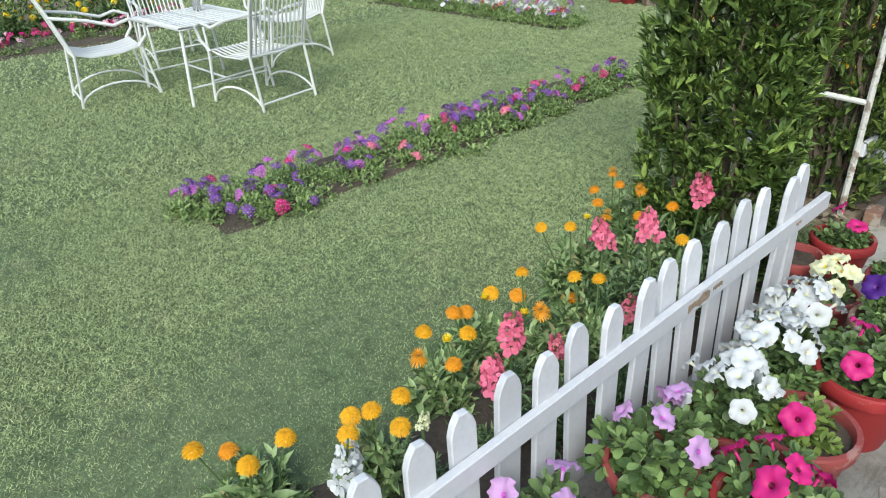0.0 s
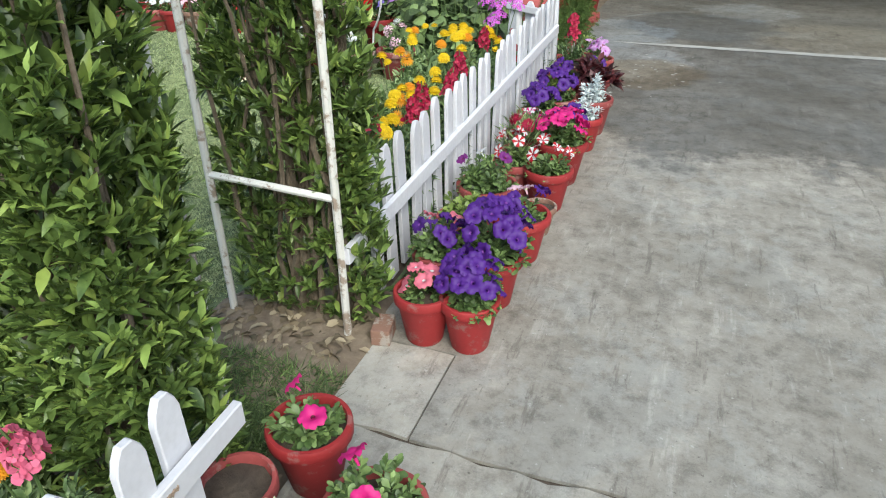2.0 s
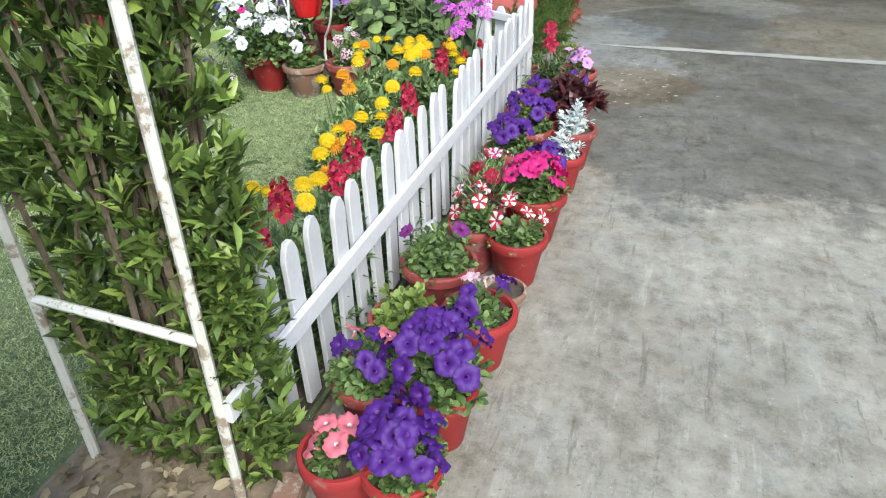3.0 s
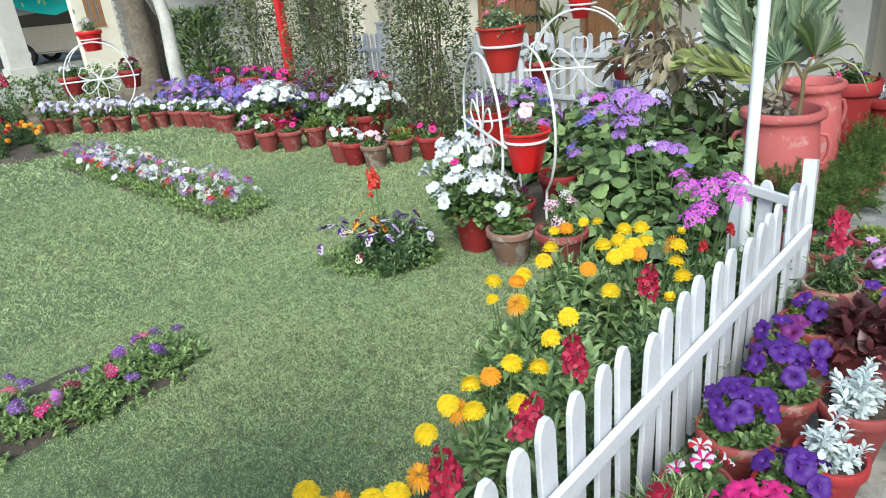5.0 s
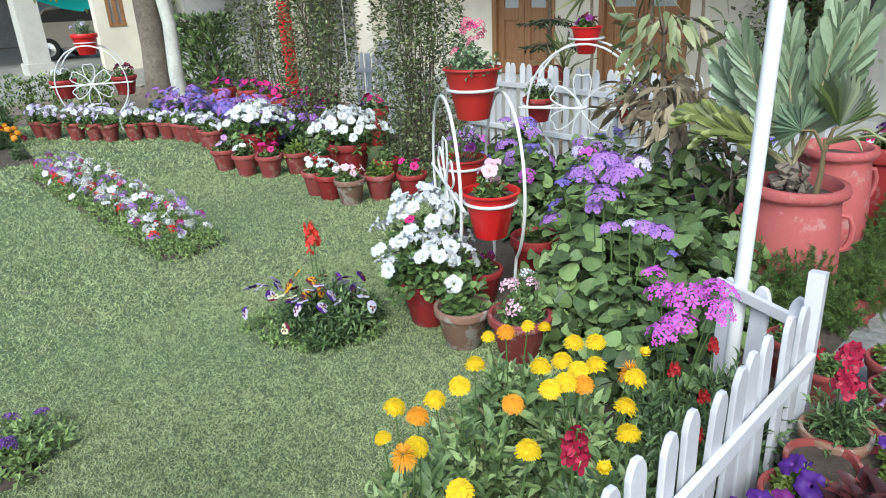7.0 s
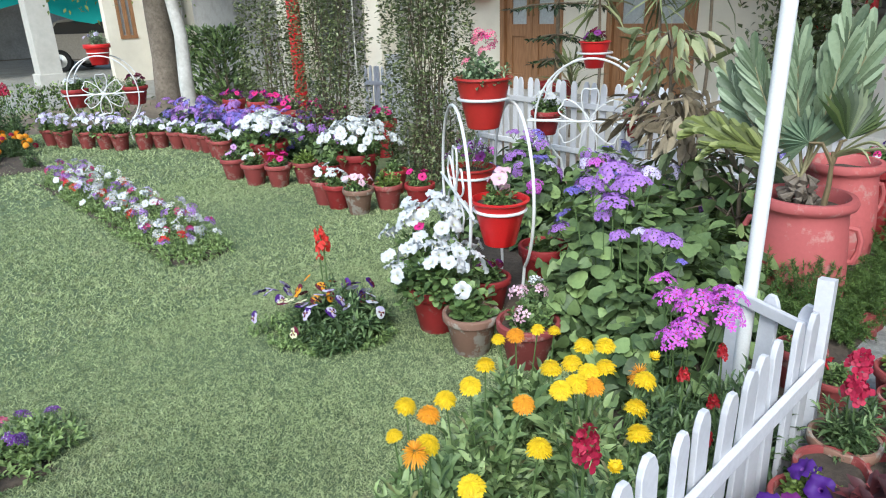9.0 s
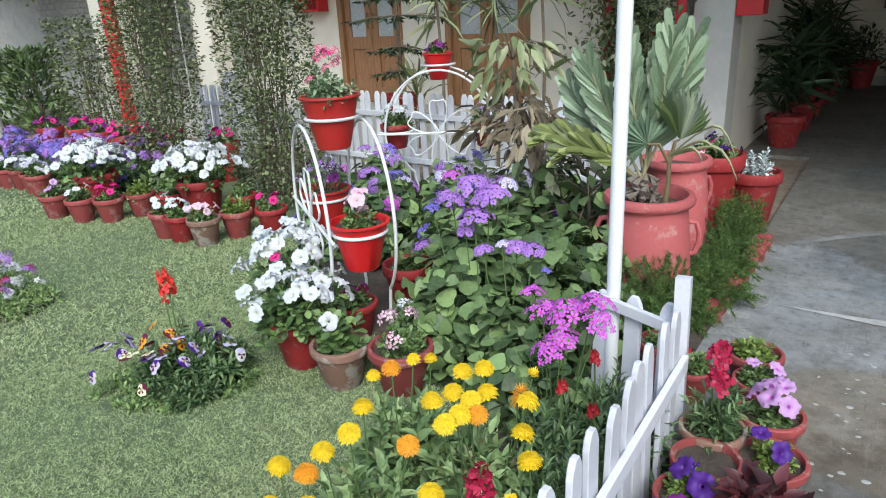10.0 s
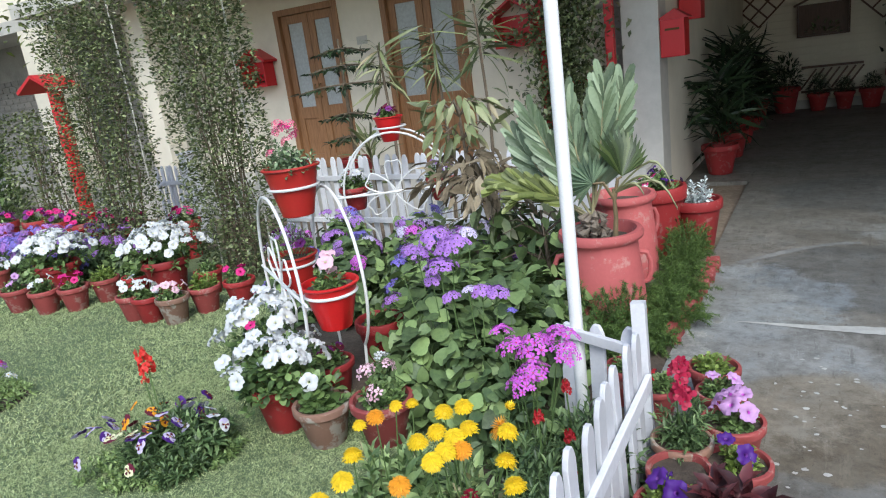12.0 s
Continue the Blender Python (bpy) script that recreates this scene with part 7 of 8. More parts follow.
def spiky(name, label, x, y, z, h, n, ln, mat, seed, bare=0.6, wd=0.07, droop=0.3):
    rng = np.random.default_rng(seed)
    t = thing(name, x, y, z, label, "small tree")
    part("trunk", G().tube([(0, 0, 0), (0.03, 0, h * 0.5), (-0.02, 0, h)], [0.02, 0.016, 0.012], 7).mesh("trunk", M_TWIG), t)
    a = rng.uniform(0, 6.28, n)
    p = np.stack([np.zeros(n), np.zeros(n), h * (bare + (1 - bare) * rng.random(n))], 1)
    d = np.stack([np.cos(a), np.sin(a), rng.normal(0.3 - droop, 0.5, n)], 1)
    part("foliage", scatter("foliage", *leaf8(wd, 0.01, 0.25), frames(d, rng, rng.uniform(0.6, 1.2, n) * ln), p, mat), t)


spiky("dracaena", "slim dracaena with long hanging leaves", -2.35, 6.9, 0.0, 2.15, 60, 0.5, L_CREEPER, 81, 0.78)
spiky("dracaena", "thin yellowish dracaena before the door", -3.3, 6.6, 0.0, 1.9, 46, 0.42, L_MANGO, 82, 0.8)
spiky("areca_palm", "feathery palm between the doors", -2.9, 7.0, 0.0, 2.0, 70, 0.45, L_CREEPER, 83, 0.75, 0.05, 0.45)
spiky("ti_plant", "broad grass-like leaves before the house", -3.75, 6.8, 0.2, 0.75, 34, 0.45, L_MANGO, 84, 0.2, 0.08, -0.3)


# ---- small house-shaped boxes and frames on the walls ----
def nest_box(x, y, z, rz, label, w=0.42, h=0.34, d=0.2, mat=M_REDMETAL, s=1.0):
    b = thing("wall_box", x, y, z, label, "wall box", "red wall boxes", rz)
    w, h, d = w * s, h * s, d * s
    g = G()
    g.box((-w / 2, 0, h / 2), (0.025, d, h)).box((w / 2, 0, h / 2), (0.025, d, h)).box((0, 0, 0.0125), (w - 0.025, d, 0.025)).box((0, d / 2 - 0.008, h / 2 + 0.01), (w - 0.026, 0.016, h - 0.02))
    part("case", g.mesh("case", mat, False), b)
    for sgn in (-1, 1):
        q = G().prism([(sgn * (w / 2 + 0.06), h - 0.02), (0, h + 0.15 * s), (0, h + 0.18 * s), (sgn * (w / 2 + 0.07), h + 0.01)], d + 0.06, 'y')
        part("roof_board", q.mesh("roof_board", mat, False), b)
    rng = np.random.default_rng(int(abs(x * 50)))
    p, u = dome(rng, 40, w * 0.35, h * 0.5, 0.03, 3, 0)
    p[:, 1] = -np.abs(p[:, 1]) * 0.5
    part("foliage", scatter("foliage", *leaf4(0.5), frames(u + arr((0, -0.4, 0.2)), rng, np.full(len(p), 0.07 * s)), p, L_CREEPER), b)
    return b


nest_box(-6.38, 8.07, 1.66, 0, "red house-shaped wooden box on the cream wall")
nest_box(-2.45, 8.07, 1.72, 0, "red house-shaped wooden box between door and pillar")
nest_box(0.47, 14.9, 1.28, 0, "dark brown house-shaped wall niche in the car porch", 0.72, 0.5, 0.16, M_DARKWOOD, 1.1)
nest_box(0.42, 14.9, 2.32, 0, "dark brown house-shaped wall niche high in the car porch", 0.66, 0.42, 0.16, M_DARKWOOD, 1.0)
g = G().box((0.6, 14.985, 0.09), (2.9, 0.03, 0.16), bev=0.005)
tagged(part("baseboard", g.mesh("baseboard", M_GREYWASH, False)), "white painted skirting along the porch wall", "baseboard", kind="structure")
for y, z in ((7.72, 1.44), (8.7, 1.77)):
    g = G().box((0, 0, 0.16), (0.22, 0.26, 0.34), bev=0.008)
    mb = thing("letter_box", -0.70, y, z, "glossy red metal letter box on the porch wall", "letter box", "red wall boxes")
    part("body", g.mesh("body", M_REDMETAL, False), mb)
    part("lid", G().prism([(-0.15, 0.33), (0.15, 0.33), (0.02, 0.42)], 0.25, 'y').mesh("lid", M_REDMETAL, False), mb)
    part("slot", G().box((0, -0.132, 0.24), (0.13, 0.006, 0.02)).mesh("slot", M_EYE, False), mb)
sw = thing("switch_plate", -4.62, 8.195, 2.02, "small cream electric switch plate on the wall", "switch")
part("plate", G().box((0, 0, 0.05), (0.16, 0.012, 0.1), bev=0.003).mesh("plate", M_GREYWASH, False), sw)

# red painted posts carrying a creeper beside the pillar
rf = thing("red_trellis", -1.75, 7.45, 0, "red painted wooden trellis overgrown with a small-leaved creeper", "trellis")
for x in (-0.16, 0.51):
    part("post", G().box((x, 0, 1.16), (0.08, 0.08, 2.32), bev=0.005).mesh("post", M_REDMETAL, False), rf)
for sgn in (-1, 1):
    part("roof_board", G().prism([(0.175 + sgn * 0.47, 2.26), (0.175, 2.56), (0.175, 2.60), (0.175 + sgn * 0.50, 2.29)], 0.42, 'y').mesh("roof_board", M_REDMETAL, False), rf)
for z in (1.3, 2.2):
    part("bar", G().box((0.175, 0.045, z), (0.59, 0.02, 0.04)).mesh("bar", M_REDMETAL, False), rf)
rng = np.random.default_rng(91)
n = 5200
p = np.stack([rng.normal(0.08, 0.2, n), rng.normal(-0.08, 0.07, n), 0.7 + 1.62 * rng.random(n)], 1)
part("foliage", scatter("foliage", *leaf4(0.6), frames(rng.normal(0, 0.6, (n, 3)) + arr((0, -0.5, -0.3)), rng, rng.uniform(0.7, 1.3, n) * 0.06), p, L_CREEPER), rf)
ra = thing("red_arbour", -8.15, 6.0, 0, "red painted arbour post with a little roof", "arbour")
for px, py in ((0.28, 0), (-0.28, 0.4)):
    part("post", G().box((px, py, 0.98), (0.11, 0.09, 1.96), bev=0.006).mesh("post", M_REDMETAL, False), ra)
for sgn in (-1, 1):
    part("roof_board", G().prism([(sgn * 0.36, 1.95), (0, 2.13), (0, 2.17), (sgn * 0.38, 1.99)], 0.4, 'y', off=0.12).mesh("roof_board", M_REDMETAL, False), ra)
hedge("creeper_bush", "tall bushy creeper beside the red arbour", (-9.1, 6.3), (0.5, 0.3), 1.75, 3200, 0.06, L_CREEPER, 16, 15, 0.6, inner=0.7, up=0.2)


# ---- things in the car porch ----
def trellis(x, z, s, label):
    t = thing("wall_trellis", x, 14.96, z, label, "trellis", "porch trellises")
    for k in range(5):
        o = (k / 4 - 0.5) * s
        for sgn in (-1, 1):
            a = math.pi / 4 * sgn
            c = (o * math.cos(a + math.pi / 2), 0.0 if sgn > 0 else -0.014, o * math.sin(a + math.pi / 2))
            bm = G().box((0, 0, 0), (s, 0.014, 0.03))
            part("slat", cached(("trslat", s), lambda: bm.mesh("slat", M_DARKWOOD, False)), t, m=Matrix.Translation(c) @ Matrix.Rotation(-a, 4, 'Y'))


trellis(-0.56, 2.13, 0.82, "dark diamond trellis on the porch wall")
trellis(1.36, 2.13, 0.95, "dark diamond trellis on the porch wall")
for x, r, h, fs in ((-0.1, 0.24, 0.45, 1.0), (0.42, 0.17, 0.3, 0.6), (0.82, 0.16, 0.3, 0.5), (1.22, 0.19, 0.32, 0.5)):
    plant("potted_shrub", "dim red pot of dark leaves against the porch wall", x, 14.6, 0.012, (r, h, M_RED), "darkshrub", (), group="porch pots", fscale=fs)
plant("potted_shrub", "tall red pot with a climbing plant against the porch wall", 1.72, 14.6, 0.012, (0.32, 0.62, M_RED), "darkshrub", (), group="porch pots", fscale=0.9)
rng = np.random.default_rng(95)
cl = thing("climber", 1.72, 14.72, 0.56, "dark climbing plant on a pole in the tall pot", "climbing plant")
part("stem", G().tube([(0, 0, 0), (0.02, 0, 0.8), (0, 0, 1.7)], 0.03, 7).mesh("stem", M_TWIG), cl)
p = np.stack([rng.normal(0, 0.12, 240), rng.normal(-0.05, 0.06, 240), 1.8 * rng.random(240)], 1)
part("foliage", scatter("foliage", *leaf8(0.7), frames(rng.normal(0, 0.5, (240, 3)) + arr((0, -0.4, -0.4)), rng, np.full(240, 0.14)), p, L_DARK), cl)
for k, (y, h) in enumerate(((9.1, 1.15), (10.2, 1.55), (11.3, 1.6), (12.6, 1.45), (13.8, 1.2))):
    t = thing("potted_palm", -0.50, y, 0.012, "dark arching palm in a red pot along the porch wall", "potted plant", "porch pots")
    part("pot", pot_mesh(0.2, 0.34, M_RED), t)
    n = 130
    a = rng.uniform(0, 6.28, n)
    pp = np.stack([rng.normal(0, 0.05, n), rng.normal(0, 0.05, n), 0.3 + h * 0.7 * rng.random(n)], 1)
    dd = np.stack([np.cos(a), np.sin(a), rng.normal(0.5, 0.5, n)], 1)
    part("foliage", scatter("foliage", *leaf8(0.09, 0.02, 0.35), frames(dd, rng, rng.uniform(0.3, 0.62, n)), pp, L_DARK), t)
bn = thing("porch_bench", 0.62, 14.82, 0.3, "dark slatted backrest leaning behind the porch pots", "bench")
for k in range(7):
    part("slat", cached("bench_slat", lambda: G().box((0, 0, 0), (0.03, 0.02, 0.42)).mesh("slat", M_DARKWOOD, False)), bn, m=pose(-0.36 + k * 0.12, 0, 0.25, 0, 35, 0))
for z in (0.03, 0.46):
    part("rail", G().box((0, 0, z), (0.95, 0.03, 0.04)).mesh("rail", M_DARKWOOD, False), bn)

# ---- left side: low hedge, trees, neighbouring wing, parked car ----
hedge("low_hedge", "low clipped green hedge along the far side of the lawn", (-11.2, 1.2), (0.55, 3.6), 0.62, 9000, 0.06, L_HEDGE, 60, 16, 0.5)
hedge("low_hedge", "dark green hedge behind the far flower bed", (-9.7, -2.6), (0.4, 2.6), 0.9, 6000, 0.06, L_HEDGE, 40, 17, 0.5)


def tree(x, y, pts, r0, r1, mat, label, crown=None, seed=1):
    t = thing("tree", x, y, 0, label, "tree", "garden trees")
    part("trunk", G().tube(pts, np.linspace(r0, r1, len(pts)), 12).mesh("trunk", mat), t)
    rng = np.random.default_rng(seed)
    top = arr(pts[-1])
    g = G()
    P, D = [], []
    for k in range(9):
        a = k * 2.4
        e = top + arr((math.cos(a) * rng.uniform(0.8, 1.9), math.sin(a) * rng.uniform(0.8, 1.9), rng.uniform(-0.1, 1.4)))
        g.tube([top - arr((0, 0, 0.15)), (top + e) / 2 + arr((0, 0, 0.2)), e], [r1 * 0.8, r1 * 0.5, 0.01], 6)
        if crown:
            for j in range(130):
                q = (top + e) / 2 + (e - top) * rng.uniform(0, 0.6) + rng.normal(0, 0.28, 3)
                P.append(q)
                D.append(rng.normal(0, 1, 3))
    br = part("branch", g.mesh("branch", mat), t)
    if crown:
        part("foliage", scatter("foliage", *leaf4(0.45), frames(arr(D), rng, rng.uniform(0.08, 0.15, len(P))), arr(P), crown), br)
    return t


tree(-9.75, 5.15, [(0.1, 0, -0.05), (0.05, 0, 0.6), (0.0, 0.05, 1.3), (-0.1, 0.0, 2.0), (-0.35, -0.1, 2.8)], 0.12, 0.07, M_LIMEBARK, "limewashed slim tree trunk beside the flower pots", L_TREE, 3)
tree(-12.8, 6.05, [(0, 0, -0.05), (0.0, 0.05, 0.8), (-0.05, 0.05, 1.6), (-0.15, 0.1, 2.8)], 0.26, 0.2, M_BARK, "grey-brown tree trunk behind the wire stand", L_TREE, 4)
tree(-13.2, 6.6, [(0, 0, -0.05), (0.05, 0, 1.0), (-0.1, -0.3, 1.9), (-0.6, -0.9, 2.4)], 0.16, 0.08, M_BARK, "forked tree with yellow-green leaves", L_TREE, 5)
hedge("garden_shrub", "mixed cactus and palm-like shrubs before the wing", (-11.6, 6.6), (0.6, 0.3), 1.3, 1500, 0.14, L_CIN, 14, 18, 0.4, inner=0.8)

nb = thing("neighbour_wing", -17.5, 10.5, 0, "cream house wing with grey brick piers and wood windows", "building")
g = G()
wins = [(-3.62, -3.2), (-1.2, -0.45)]
yy = [-3.9, wins[0][0], wins[0][1], wins[1][0], wins[1][1], 5.0]
for i in (0, 2, 4):
    g.box((0, (yy[i] + yy[i + 1]) / 2, 1.9), (0.24, yy[i + 1] - yy[i], 3.9))
for a, b in wins:
    g.box((0, (a + b) / 2, 0.5), (0.239, b - a, 1.1)).box((0, (a + b) / 2, 3.2), (0.239, b - a, 1.3))
part("wall", g.mesh("wall", M_CREAM, False), nb)
for a, b in wins:
    w = part("window", G().box((0.04, (a + b) / 2, 1.8), (0.02, b - a, 1.5)).mesh("window", M_FROST, False), nb)
    fr = G()
    for q in (a + 0.04, (a + b) / 2, b - 0.04):
        fr.box((0.08, q, 1.8), (0.08, 0.08, 1.5))
    fr.box((0.08, (a + b) / 2, 1.09), (0.12, b - a, 0.08)).box((0.08, (a + b) / 2, 2.51), (0.08, b - a, 0.08))
    part("window_frame", fr.mesh("window_frame", M_WOOD, False), w)
for py in (-2.5, 0.15, 3.7):
    pier = part("brick_pier", G().box((0.2, py, 1.9), (0.18, 0.9, 3.9)).mesh("brick_pier", M_MORTAR, False), nb)
    for r in range(20):
        for c in range(4):
            off = 0.11 if r % 2 else 0.0
            part("brick", cached("pier_brick", lambda: G().box((0, 0, 0), (0.02, 0.205, 0.085), bev=0.006).mesh("brick", M_GREYBRICK, False)), pier, m=pose(0.297, py - 0.33 + c * 0.22 - off * 0.5, 0.5 + r * 0.105))
part("roof", G().box((0.3, 0.6, 3.95), (1.6, 9.2, 0.16)).mesh("roof", M_GREYWASH, False), nb)
slab("pavement", -32, -13.5, -6, 9, -0.06, 0.02, M_CONCRETE, label="pale concrete yard beside the neighbouring wing", category="pavement")
g = G().box((-18.6, 5.42, 1.6), (0.55, 0.5, 3.2), bev=0.01).box((-18.6, 5.42, 0.15), (0.65, 0.6, 0.3), bev=0.01)
tagged(part("yard_pillar", g.mesh("yard_pillar", M_GREYWASH, False)), "white painted square pillar of the far car shelter", "pillar", kind="structure")
M_NET = leafy("shade_net", (0.02, 0.33, 0.30), (0.04, 0.45, 0.40), 0.7, 0.4)
rng = np.random.default_rng(5)
vs = [(-21.5 - 0.3 * math.sin(j), 3.0 + i * 0.45, 3.1 - j * 0.36 - 0.25 * math.sin(i * 0.8) * (j > 0) + rng.normal(0, 0.03)) for j in range(5) for i in range(13)]
tagged(part("shade_net", G().add(vs, [(j * 13 + i, j * 13 + i + 1, (j + 1) * 13 + i + 1, (j + 1) * 13 + i) for j in range(4) for i in range(12)]).mesh("shade_net", M_NET)), "hanging turquoise shade net over the car", "shade net")
slab("yard_roof", -34, -20.3, 2, 10, 3.1, 3.25, M_GREYWASH, label="flat roof over the parked car", category="roof")
slab("wall_yard_back", -34.2, -34, -6, 12, -0.05, 3.2, M_GREYBRICK, label="dark grey wall behind the parked car", category="wall")


def car(x, y, rz):
    c = thing("parked_car", x, y, 0.02, "silver parked estate car under the shelter", "car", rz=rz)
    paint = plain("silver_car_paint", (0.26, 0.24, 0.22), 0.3, 0.6)
    glass, tyre = plain("dark_car_glass", (0.02, 0.022, 0.025), 0.08), plain("tyre_rubber", (0.02, 0.02, 0.02), 0.8)
    prof = [(-2.15, 0.35), (-2.2, 0.75), (-2.1, 1.0), (-1.75, 1.08), (-1.3, 1.5), (-0.3, 1.58), (0.55, 1.52), (1.15, 1.05), (2.0, 0.92), (2.2, 0.7), (2.2, 0.4), (1.9, 0.3), (-1.9, 0.3)]
    me = G().prism(prof, 1.7, 'y').mesh("body", paint, False)
    bm = bmesh.new()
    bm.from_mesh(me)
    bmesh.ops.bevel(bm, geom=bm.edges[:], offset=0.06, segments=3, affect='EDGES')
    bm.to_mesh(me)
    bm.free()
    body = part("body", me, c)
    for s in (-1, 1):
        part("window", G().prism([(-1.6, 1.1), (-1.25, 1.43), (-0.3, 1.5), (0.45, 1.45), (0.95, 1.1)], 0.02, 'y', off=s * 0.855).mesh("window", glass, False), body, "dark tinted side window")
        part("tail_light", G().box((-2.19, s * 0.66, 0.88), (0.06, 0.3, 0.16), bev=0.02).mesh("tail_light", M_REDMETAL, False), body, "red tail light")
        for wx in (-1.35, 1.4):
            w = part("wheel", None, c, m=pose(wx, s * 0.8, 0.32, 90))
            t = [(0.2, -0.1), (0.31, -0.1), (0.33, -0.06), (0.33, 0.06), (0.31, 0.1), (0.2, 0.1)]
            part("tyre", G().lathe(t, 24).mesh("tyre", tyre), w)
            part("rim", G().lathe([(0.21, -0.09), (0.2, 0.0), (0.06, -0.03), (0.03, -0.08), (0.03, 0.08), (0.06, 0.06), (0.2, 0.05), (0.21, 0.09)], 20).mesh("rim", plain("alloy", (0.6, 0.6, 0.6), 0.3, 0.9)), w, "pale alloy rim")
    part("rear_window", G().box((0, 0, 0), (0.02, 1.2, 0.4)).mesh("rear_window", glass, False), body, m=pose(-1.56, 0, 1.3, 0, 42, 0))
    return c


car(-22.7, 8.45, 47)

# ---- grass blades on the near lawn ----
rng = np.random.default_rng(7)


def turf(x0, x1, y0, y1, density, ln, wd, name_label, z=0.003, mat=M_BLADE):
    n = int((x1 - x0) * (y1 - y0) * density)
    x, y = rng.uniform(x0, x1, n), rng.uniform(y0, y1, n)
    beds = ((-2.40, -1.92, -2.03, 1.2), (-7.1, -3.66, 2.38, 2.85), (-0.58, 0.2, -0.95, -0.58), (-0.58, 0.2, -0.16, 0.3), (-0.28, 0.2, -9, -0.95), (-0.55, 0.2, 0.3, 3.0), (-1.25, 0.2, 3.1, 6), (-2.3, -1.95, 2.4, 2.7))
    keep = np.ones(n, bool)
    for a, b, c, d in beds:
        edge = rng.normal(0, 0.025, n)
        keep &= ~((x > a + edge) & (x < b + edge) & (y > c + edge) & (y < d + edge))
    x, y = x[keep], y[keep]
    m = len(x)
    a = rng.uniform(0, 6.28, m)
    tilt = rng.uniform(0.25, 1.2, m)
    d = np.stack([np.cos(a), np.sin(a), tilt], 1)
    s = rng.uniform(0.6, 1.35, m) * ln
    rot = frames(d, rng, np.ones(m), twist=0.9)
    rot = np.stack([rot[:, :, 0] * wd, rot[:, :, 1] * s[:, None], rot[:, :, 2]], 2)
    p = np.stack([x, y, np.full(m, z)], 1)
    tagged(part("grass", scatter("grass", *BLADE1, rot, p, mat, smooth=False)), name_label, "grass", kind="stuff")


turf(-2.9, 0.05, -3.4, 3.3, 30000, 0.016, 0.0042, "short matted grass blades of the mown lawn")
turf(-6.0, -2.9, -3.4, 4.6, 7500, 0.026, 0.006, "short matted grass blades of the mown lawn")
turf(-2.9, -1.3, 3.3, 3.75, 14000, 0.020, 0.005, "short matted grass blades of the mown lawn")
turf(-10.5, -6.0, -4.0, 4.4, 1500, 0.035, 0.012, "short matted grass blades of the mown lawn")
turf(-0.5, 0.1, -0.56, -0.2, 16000, 0.06, 0.004, "thin grass tufts on the bare earth", 0.012, M_TUFT)


# ---- leaf litter, scuffs and the far end of the verandah ----
rng = np.random.default_rng(17)
n = 150
p = np.stack([rng.uniform(-0.5, 0.08, n), rng.uniform(-0.16, 0.12, n), rng.uniform(0.014, 0.03, n)], 1)
tagged(part("leaf_litter", scatter("leaf_litter", *leaf8(0.5, 0.1, 0.3), frames(rng.normal(0, 1, (n, 3)) * arr((1, 1, 0.2)), rng, rng.uniform(0.03, 0.06, n)), p, L_DRY)), "dry brown leaves fallen under the hedge", "leaf litter", kind="stuff")


def scuff(pts, w, label, mat=M_SMEAR, rag=0.65, name="cement_smear", kind="stain"):
    """A thin pale smear of cement on the drive."""
    pts = arr(pts)
    tan = np.gradient(pts, axis=0)
    nrm = np.stack([-tan[:, 1], tan[:, 0]], 1)
    nrm /= np.linalg.norm(nrm, axis=1)[:, None]
    ww = w * (1 - rag + rag * rng.random(len(pts)))
    v = [(*(q + m * k * s), 0.0165) for q, m, k in zip(pts, nrm, ww) for s in (-1, 1)]
    f = [(2 * i, 2 * i + 2, 2 * i + 3, 2 * i + 1) for i in range(len(pts) - 1)]
    tagged(part(name, G().add(v, f).mesh(name, mat, False)), label, kind, kind="structure")


ts = np.linspace(0, 1, 24)
scuff(np.stack([0.05 + 0.75 * ts, 5.75 + 0.55 * np.sin(ts * 1.5)], 1), 0.045, "pale curved cement smear on the dark drive")
scuff(np.stack([0.55 + 0.6 * ts, 6.62 + 0.02 * np.sin(ts * 9)], 1), 0.012, "thin pale line on the dark drive")
xs = np.concatenate([np.linspace(0.12, 1.2, 40), np.linspace(1.25, 6.4, 60)])
scuff(np.stack([xs, 4.68 + 0.004 * np.sin(xs * 9)], 1), 0.054 * np.clip((xs - 0.1) / 0.7, 0.05, 1), "pale mortar strip across the concrete drive", M_STRIP, 0.22, "drive_joint_strip", "drive joint")
slab("verandah_pillar", -10.25, -9.55, 7.15, 7.5, -0.05, 2.95, M_CREAM, label="broad pale painted verandah pillar", category="pillar")
slab("verandah_pillar", -7.75, -7.4, 7.15, 7.45, -0.05, 2.95, M_CREAM, label="cream verandah pillar behind the creeper arch", category="pillar")
bw = tagged(slab("wall_brick", -16, -9.2, WY, WY + 0.24, -0.05, 2.95, M_MORTAR), "grey brick wall at the end of the verandah", "wall")
for r in range(14):
    for c in range(20):
        part("brick", cached("far_brick", lambda: G().box((0, 0, 0), (0.215, 0.03, 0.085), bev=0.006).mesh("brick", M_GREYBRICK, False)), bw, m=pose(-13.8 + c * 0.23 + (0.115 if r % 2 else 0), WY - 0.008, 0.95 + r * 0.105))

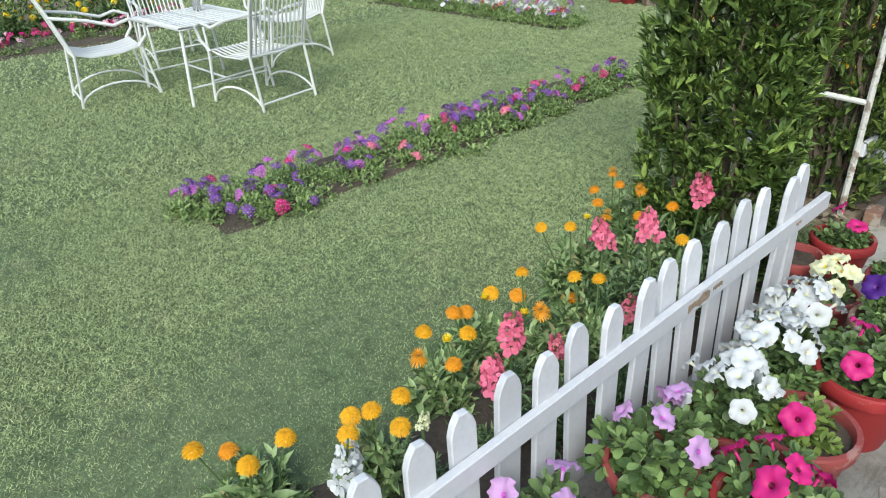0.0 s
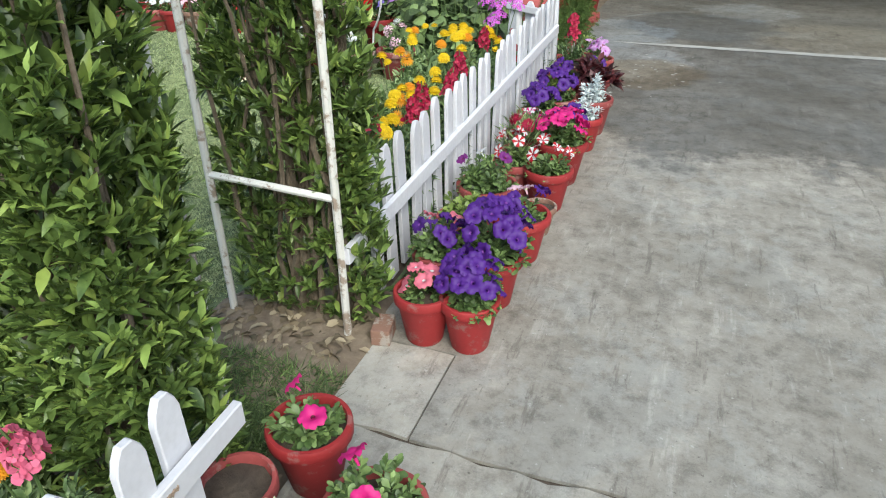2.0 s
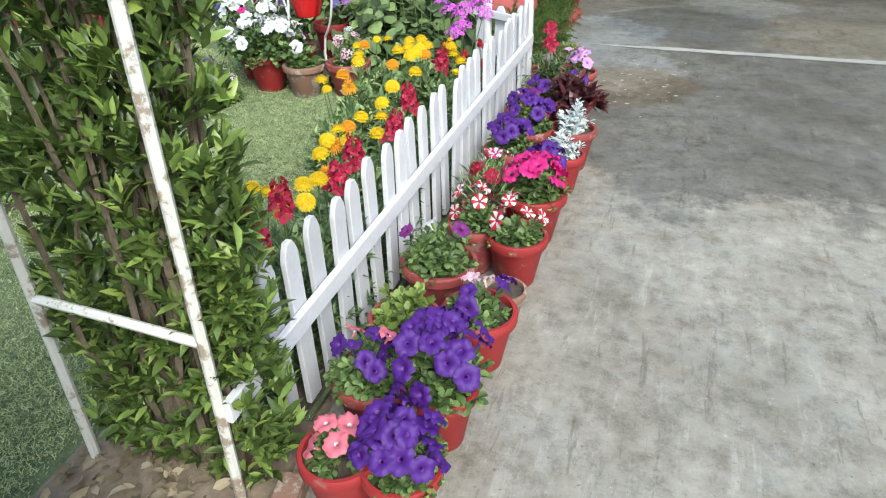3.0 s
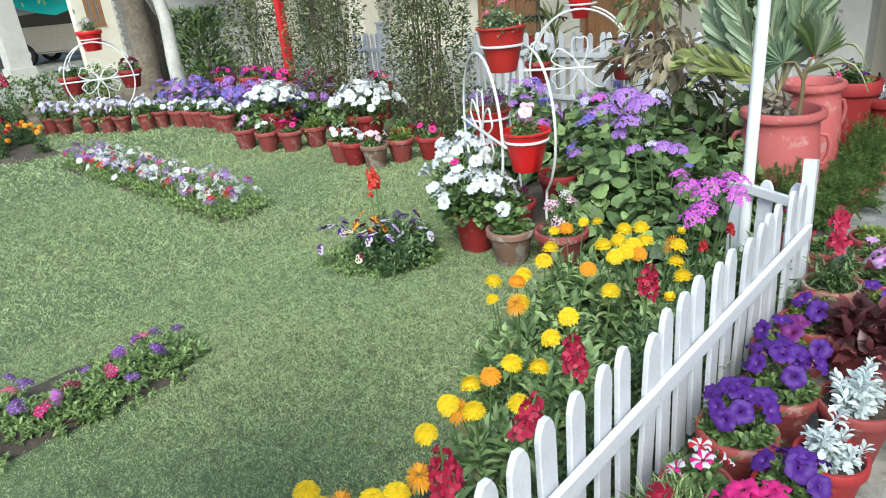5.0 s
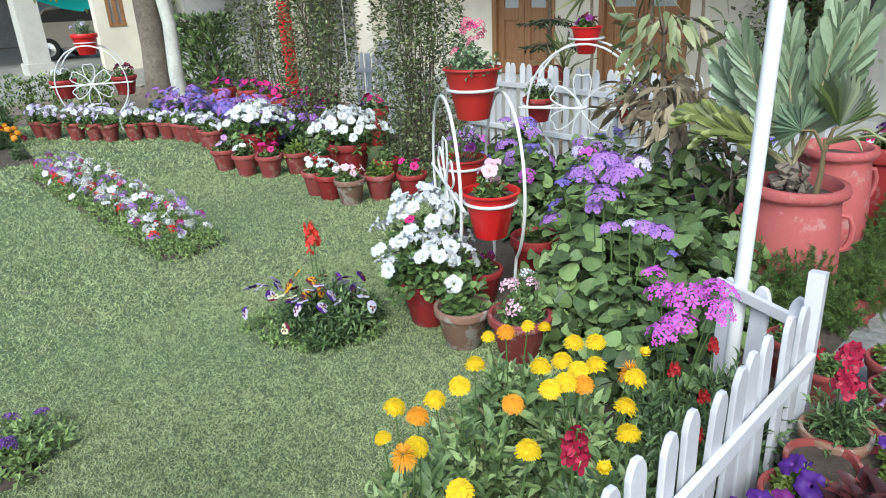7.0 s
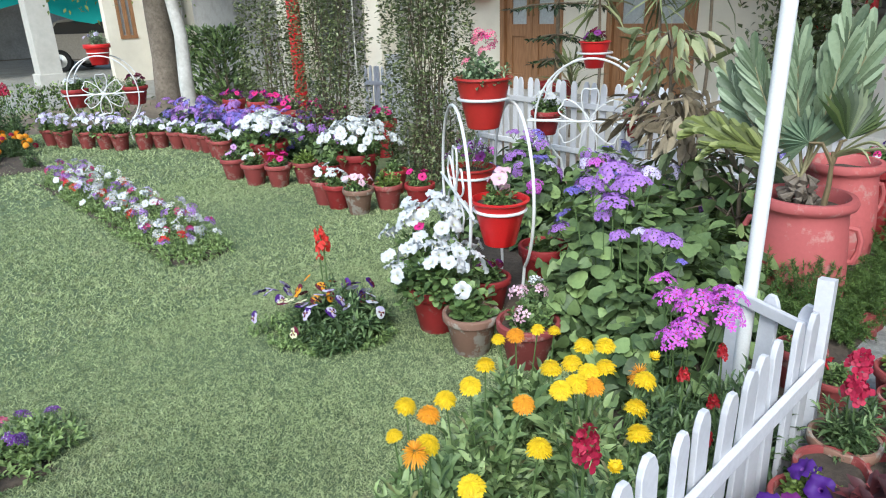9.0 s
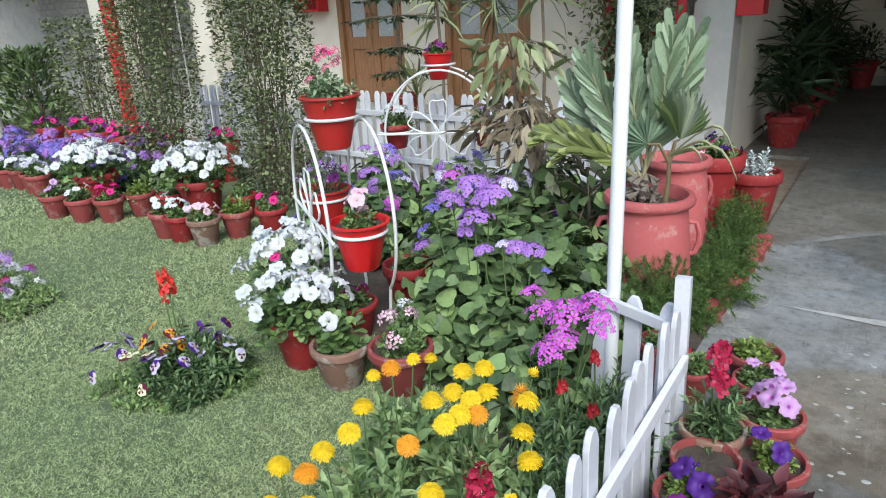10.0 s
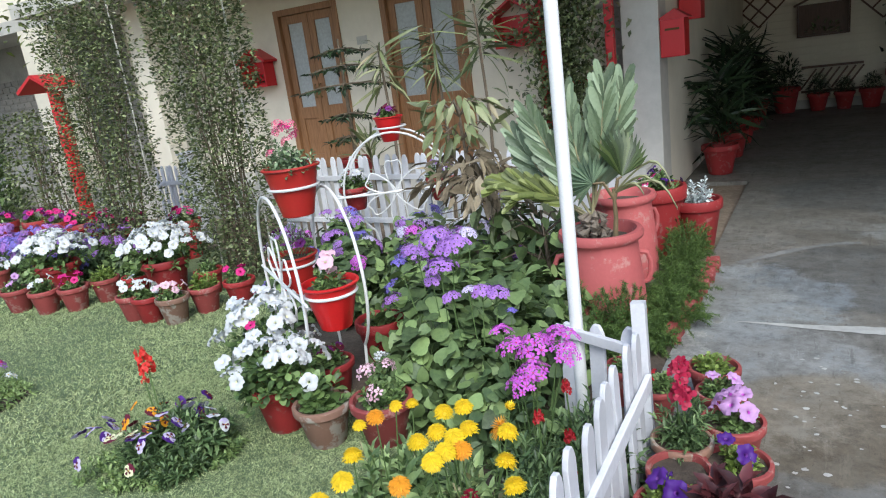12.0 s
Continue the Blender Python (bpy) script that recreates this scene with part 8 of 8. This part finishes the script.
# ---- broken paint on the fence rail ----
rnd = random.Random(4)
M_RAW = grainy("bare_splintered_wood", (0.20, 0.13, 0.085), (0.42, 0.33, 0.25), 60, 0.9, 0.8)
for k, (yy, zz, ln, hh) in enumerate(((-1.55, 0.396, 0.10, 0.034), (-1.46, 0.404, 0.045, 0.014), (-1.0, 0.424, 0.03, 0.012))):
    up = [(yy - ln / 2 + ln * i / 9, zz + 0.0398 * (ln * (i / 9 - 0.5)) + hh * rnd.uniform(0.15, 0.5)) for i in range(10)]
    dn = [(a, b - hh * rnd.uniform(0.45, 1.0)) for a, b in up]
    g = G().prism(up + dn[::-1], 0.004, off=0.2115)
    part("bare_patch", g.mesh("bare_patch", M_RAW, False), FA, "splintered patch of bare wood", m=FA.matrix_basis.inverted())

# ---- red painted bricks edging the fern bed ----
rnd = random.Random(9)
for i in range(13):
    yy = 4.34 + i * 0.112
    g = G().box((0, 0, 0.01), (0.09, 0.066, 0.13), bev=0.006)
    b = part("edging_brick", cached("edging_brick", lambda: g.mesh("edging_brick", M_REDOLD, False)), m=pose(-0.14 + 0.003 * i + rnd.uniform(-0.01, 0.01), yy, 0.0, rnd.uniform(14, 26), rnd.uniform(-5, 5), rnd.uniform(-8, 8)))
    tagged(b, "red painted brick set on edge along the fern bed", "brick", "edging bricks")
# ---- spatters of pale cement on the drive ----
rng = np.random.default_rng(23)
for k in range(46):
    cx, cy, r0 = 0.62 + rng.normal(0, 0.16), 3.75 + rng.normal(0, 0.3), rng.uniform(0.004, 0.018)
    n = 9
    ang = np.linspace(0, 2 * math.pi, n, endpoint=False)
    rr = r0 * rng.uniform(0.55, 1.2, n)
    v = [(cx, cy, 0.0148)] + [(cx + a * math.cos(t), cy + 0.8 * a * math.sin(t), 0.0128) for a, t in zip(rr, ang)]
    f = [(0, 1 + i, 1 + (i + 1) % n) for i in range(n)]
    tagged(part("cement_spatter", G().add(v, f).mesh("cement_spatter", M_STRIP, False)), "small pale spatter of cement on the drive", "stain", kind="structure")
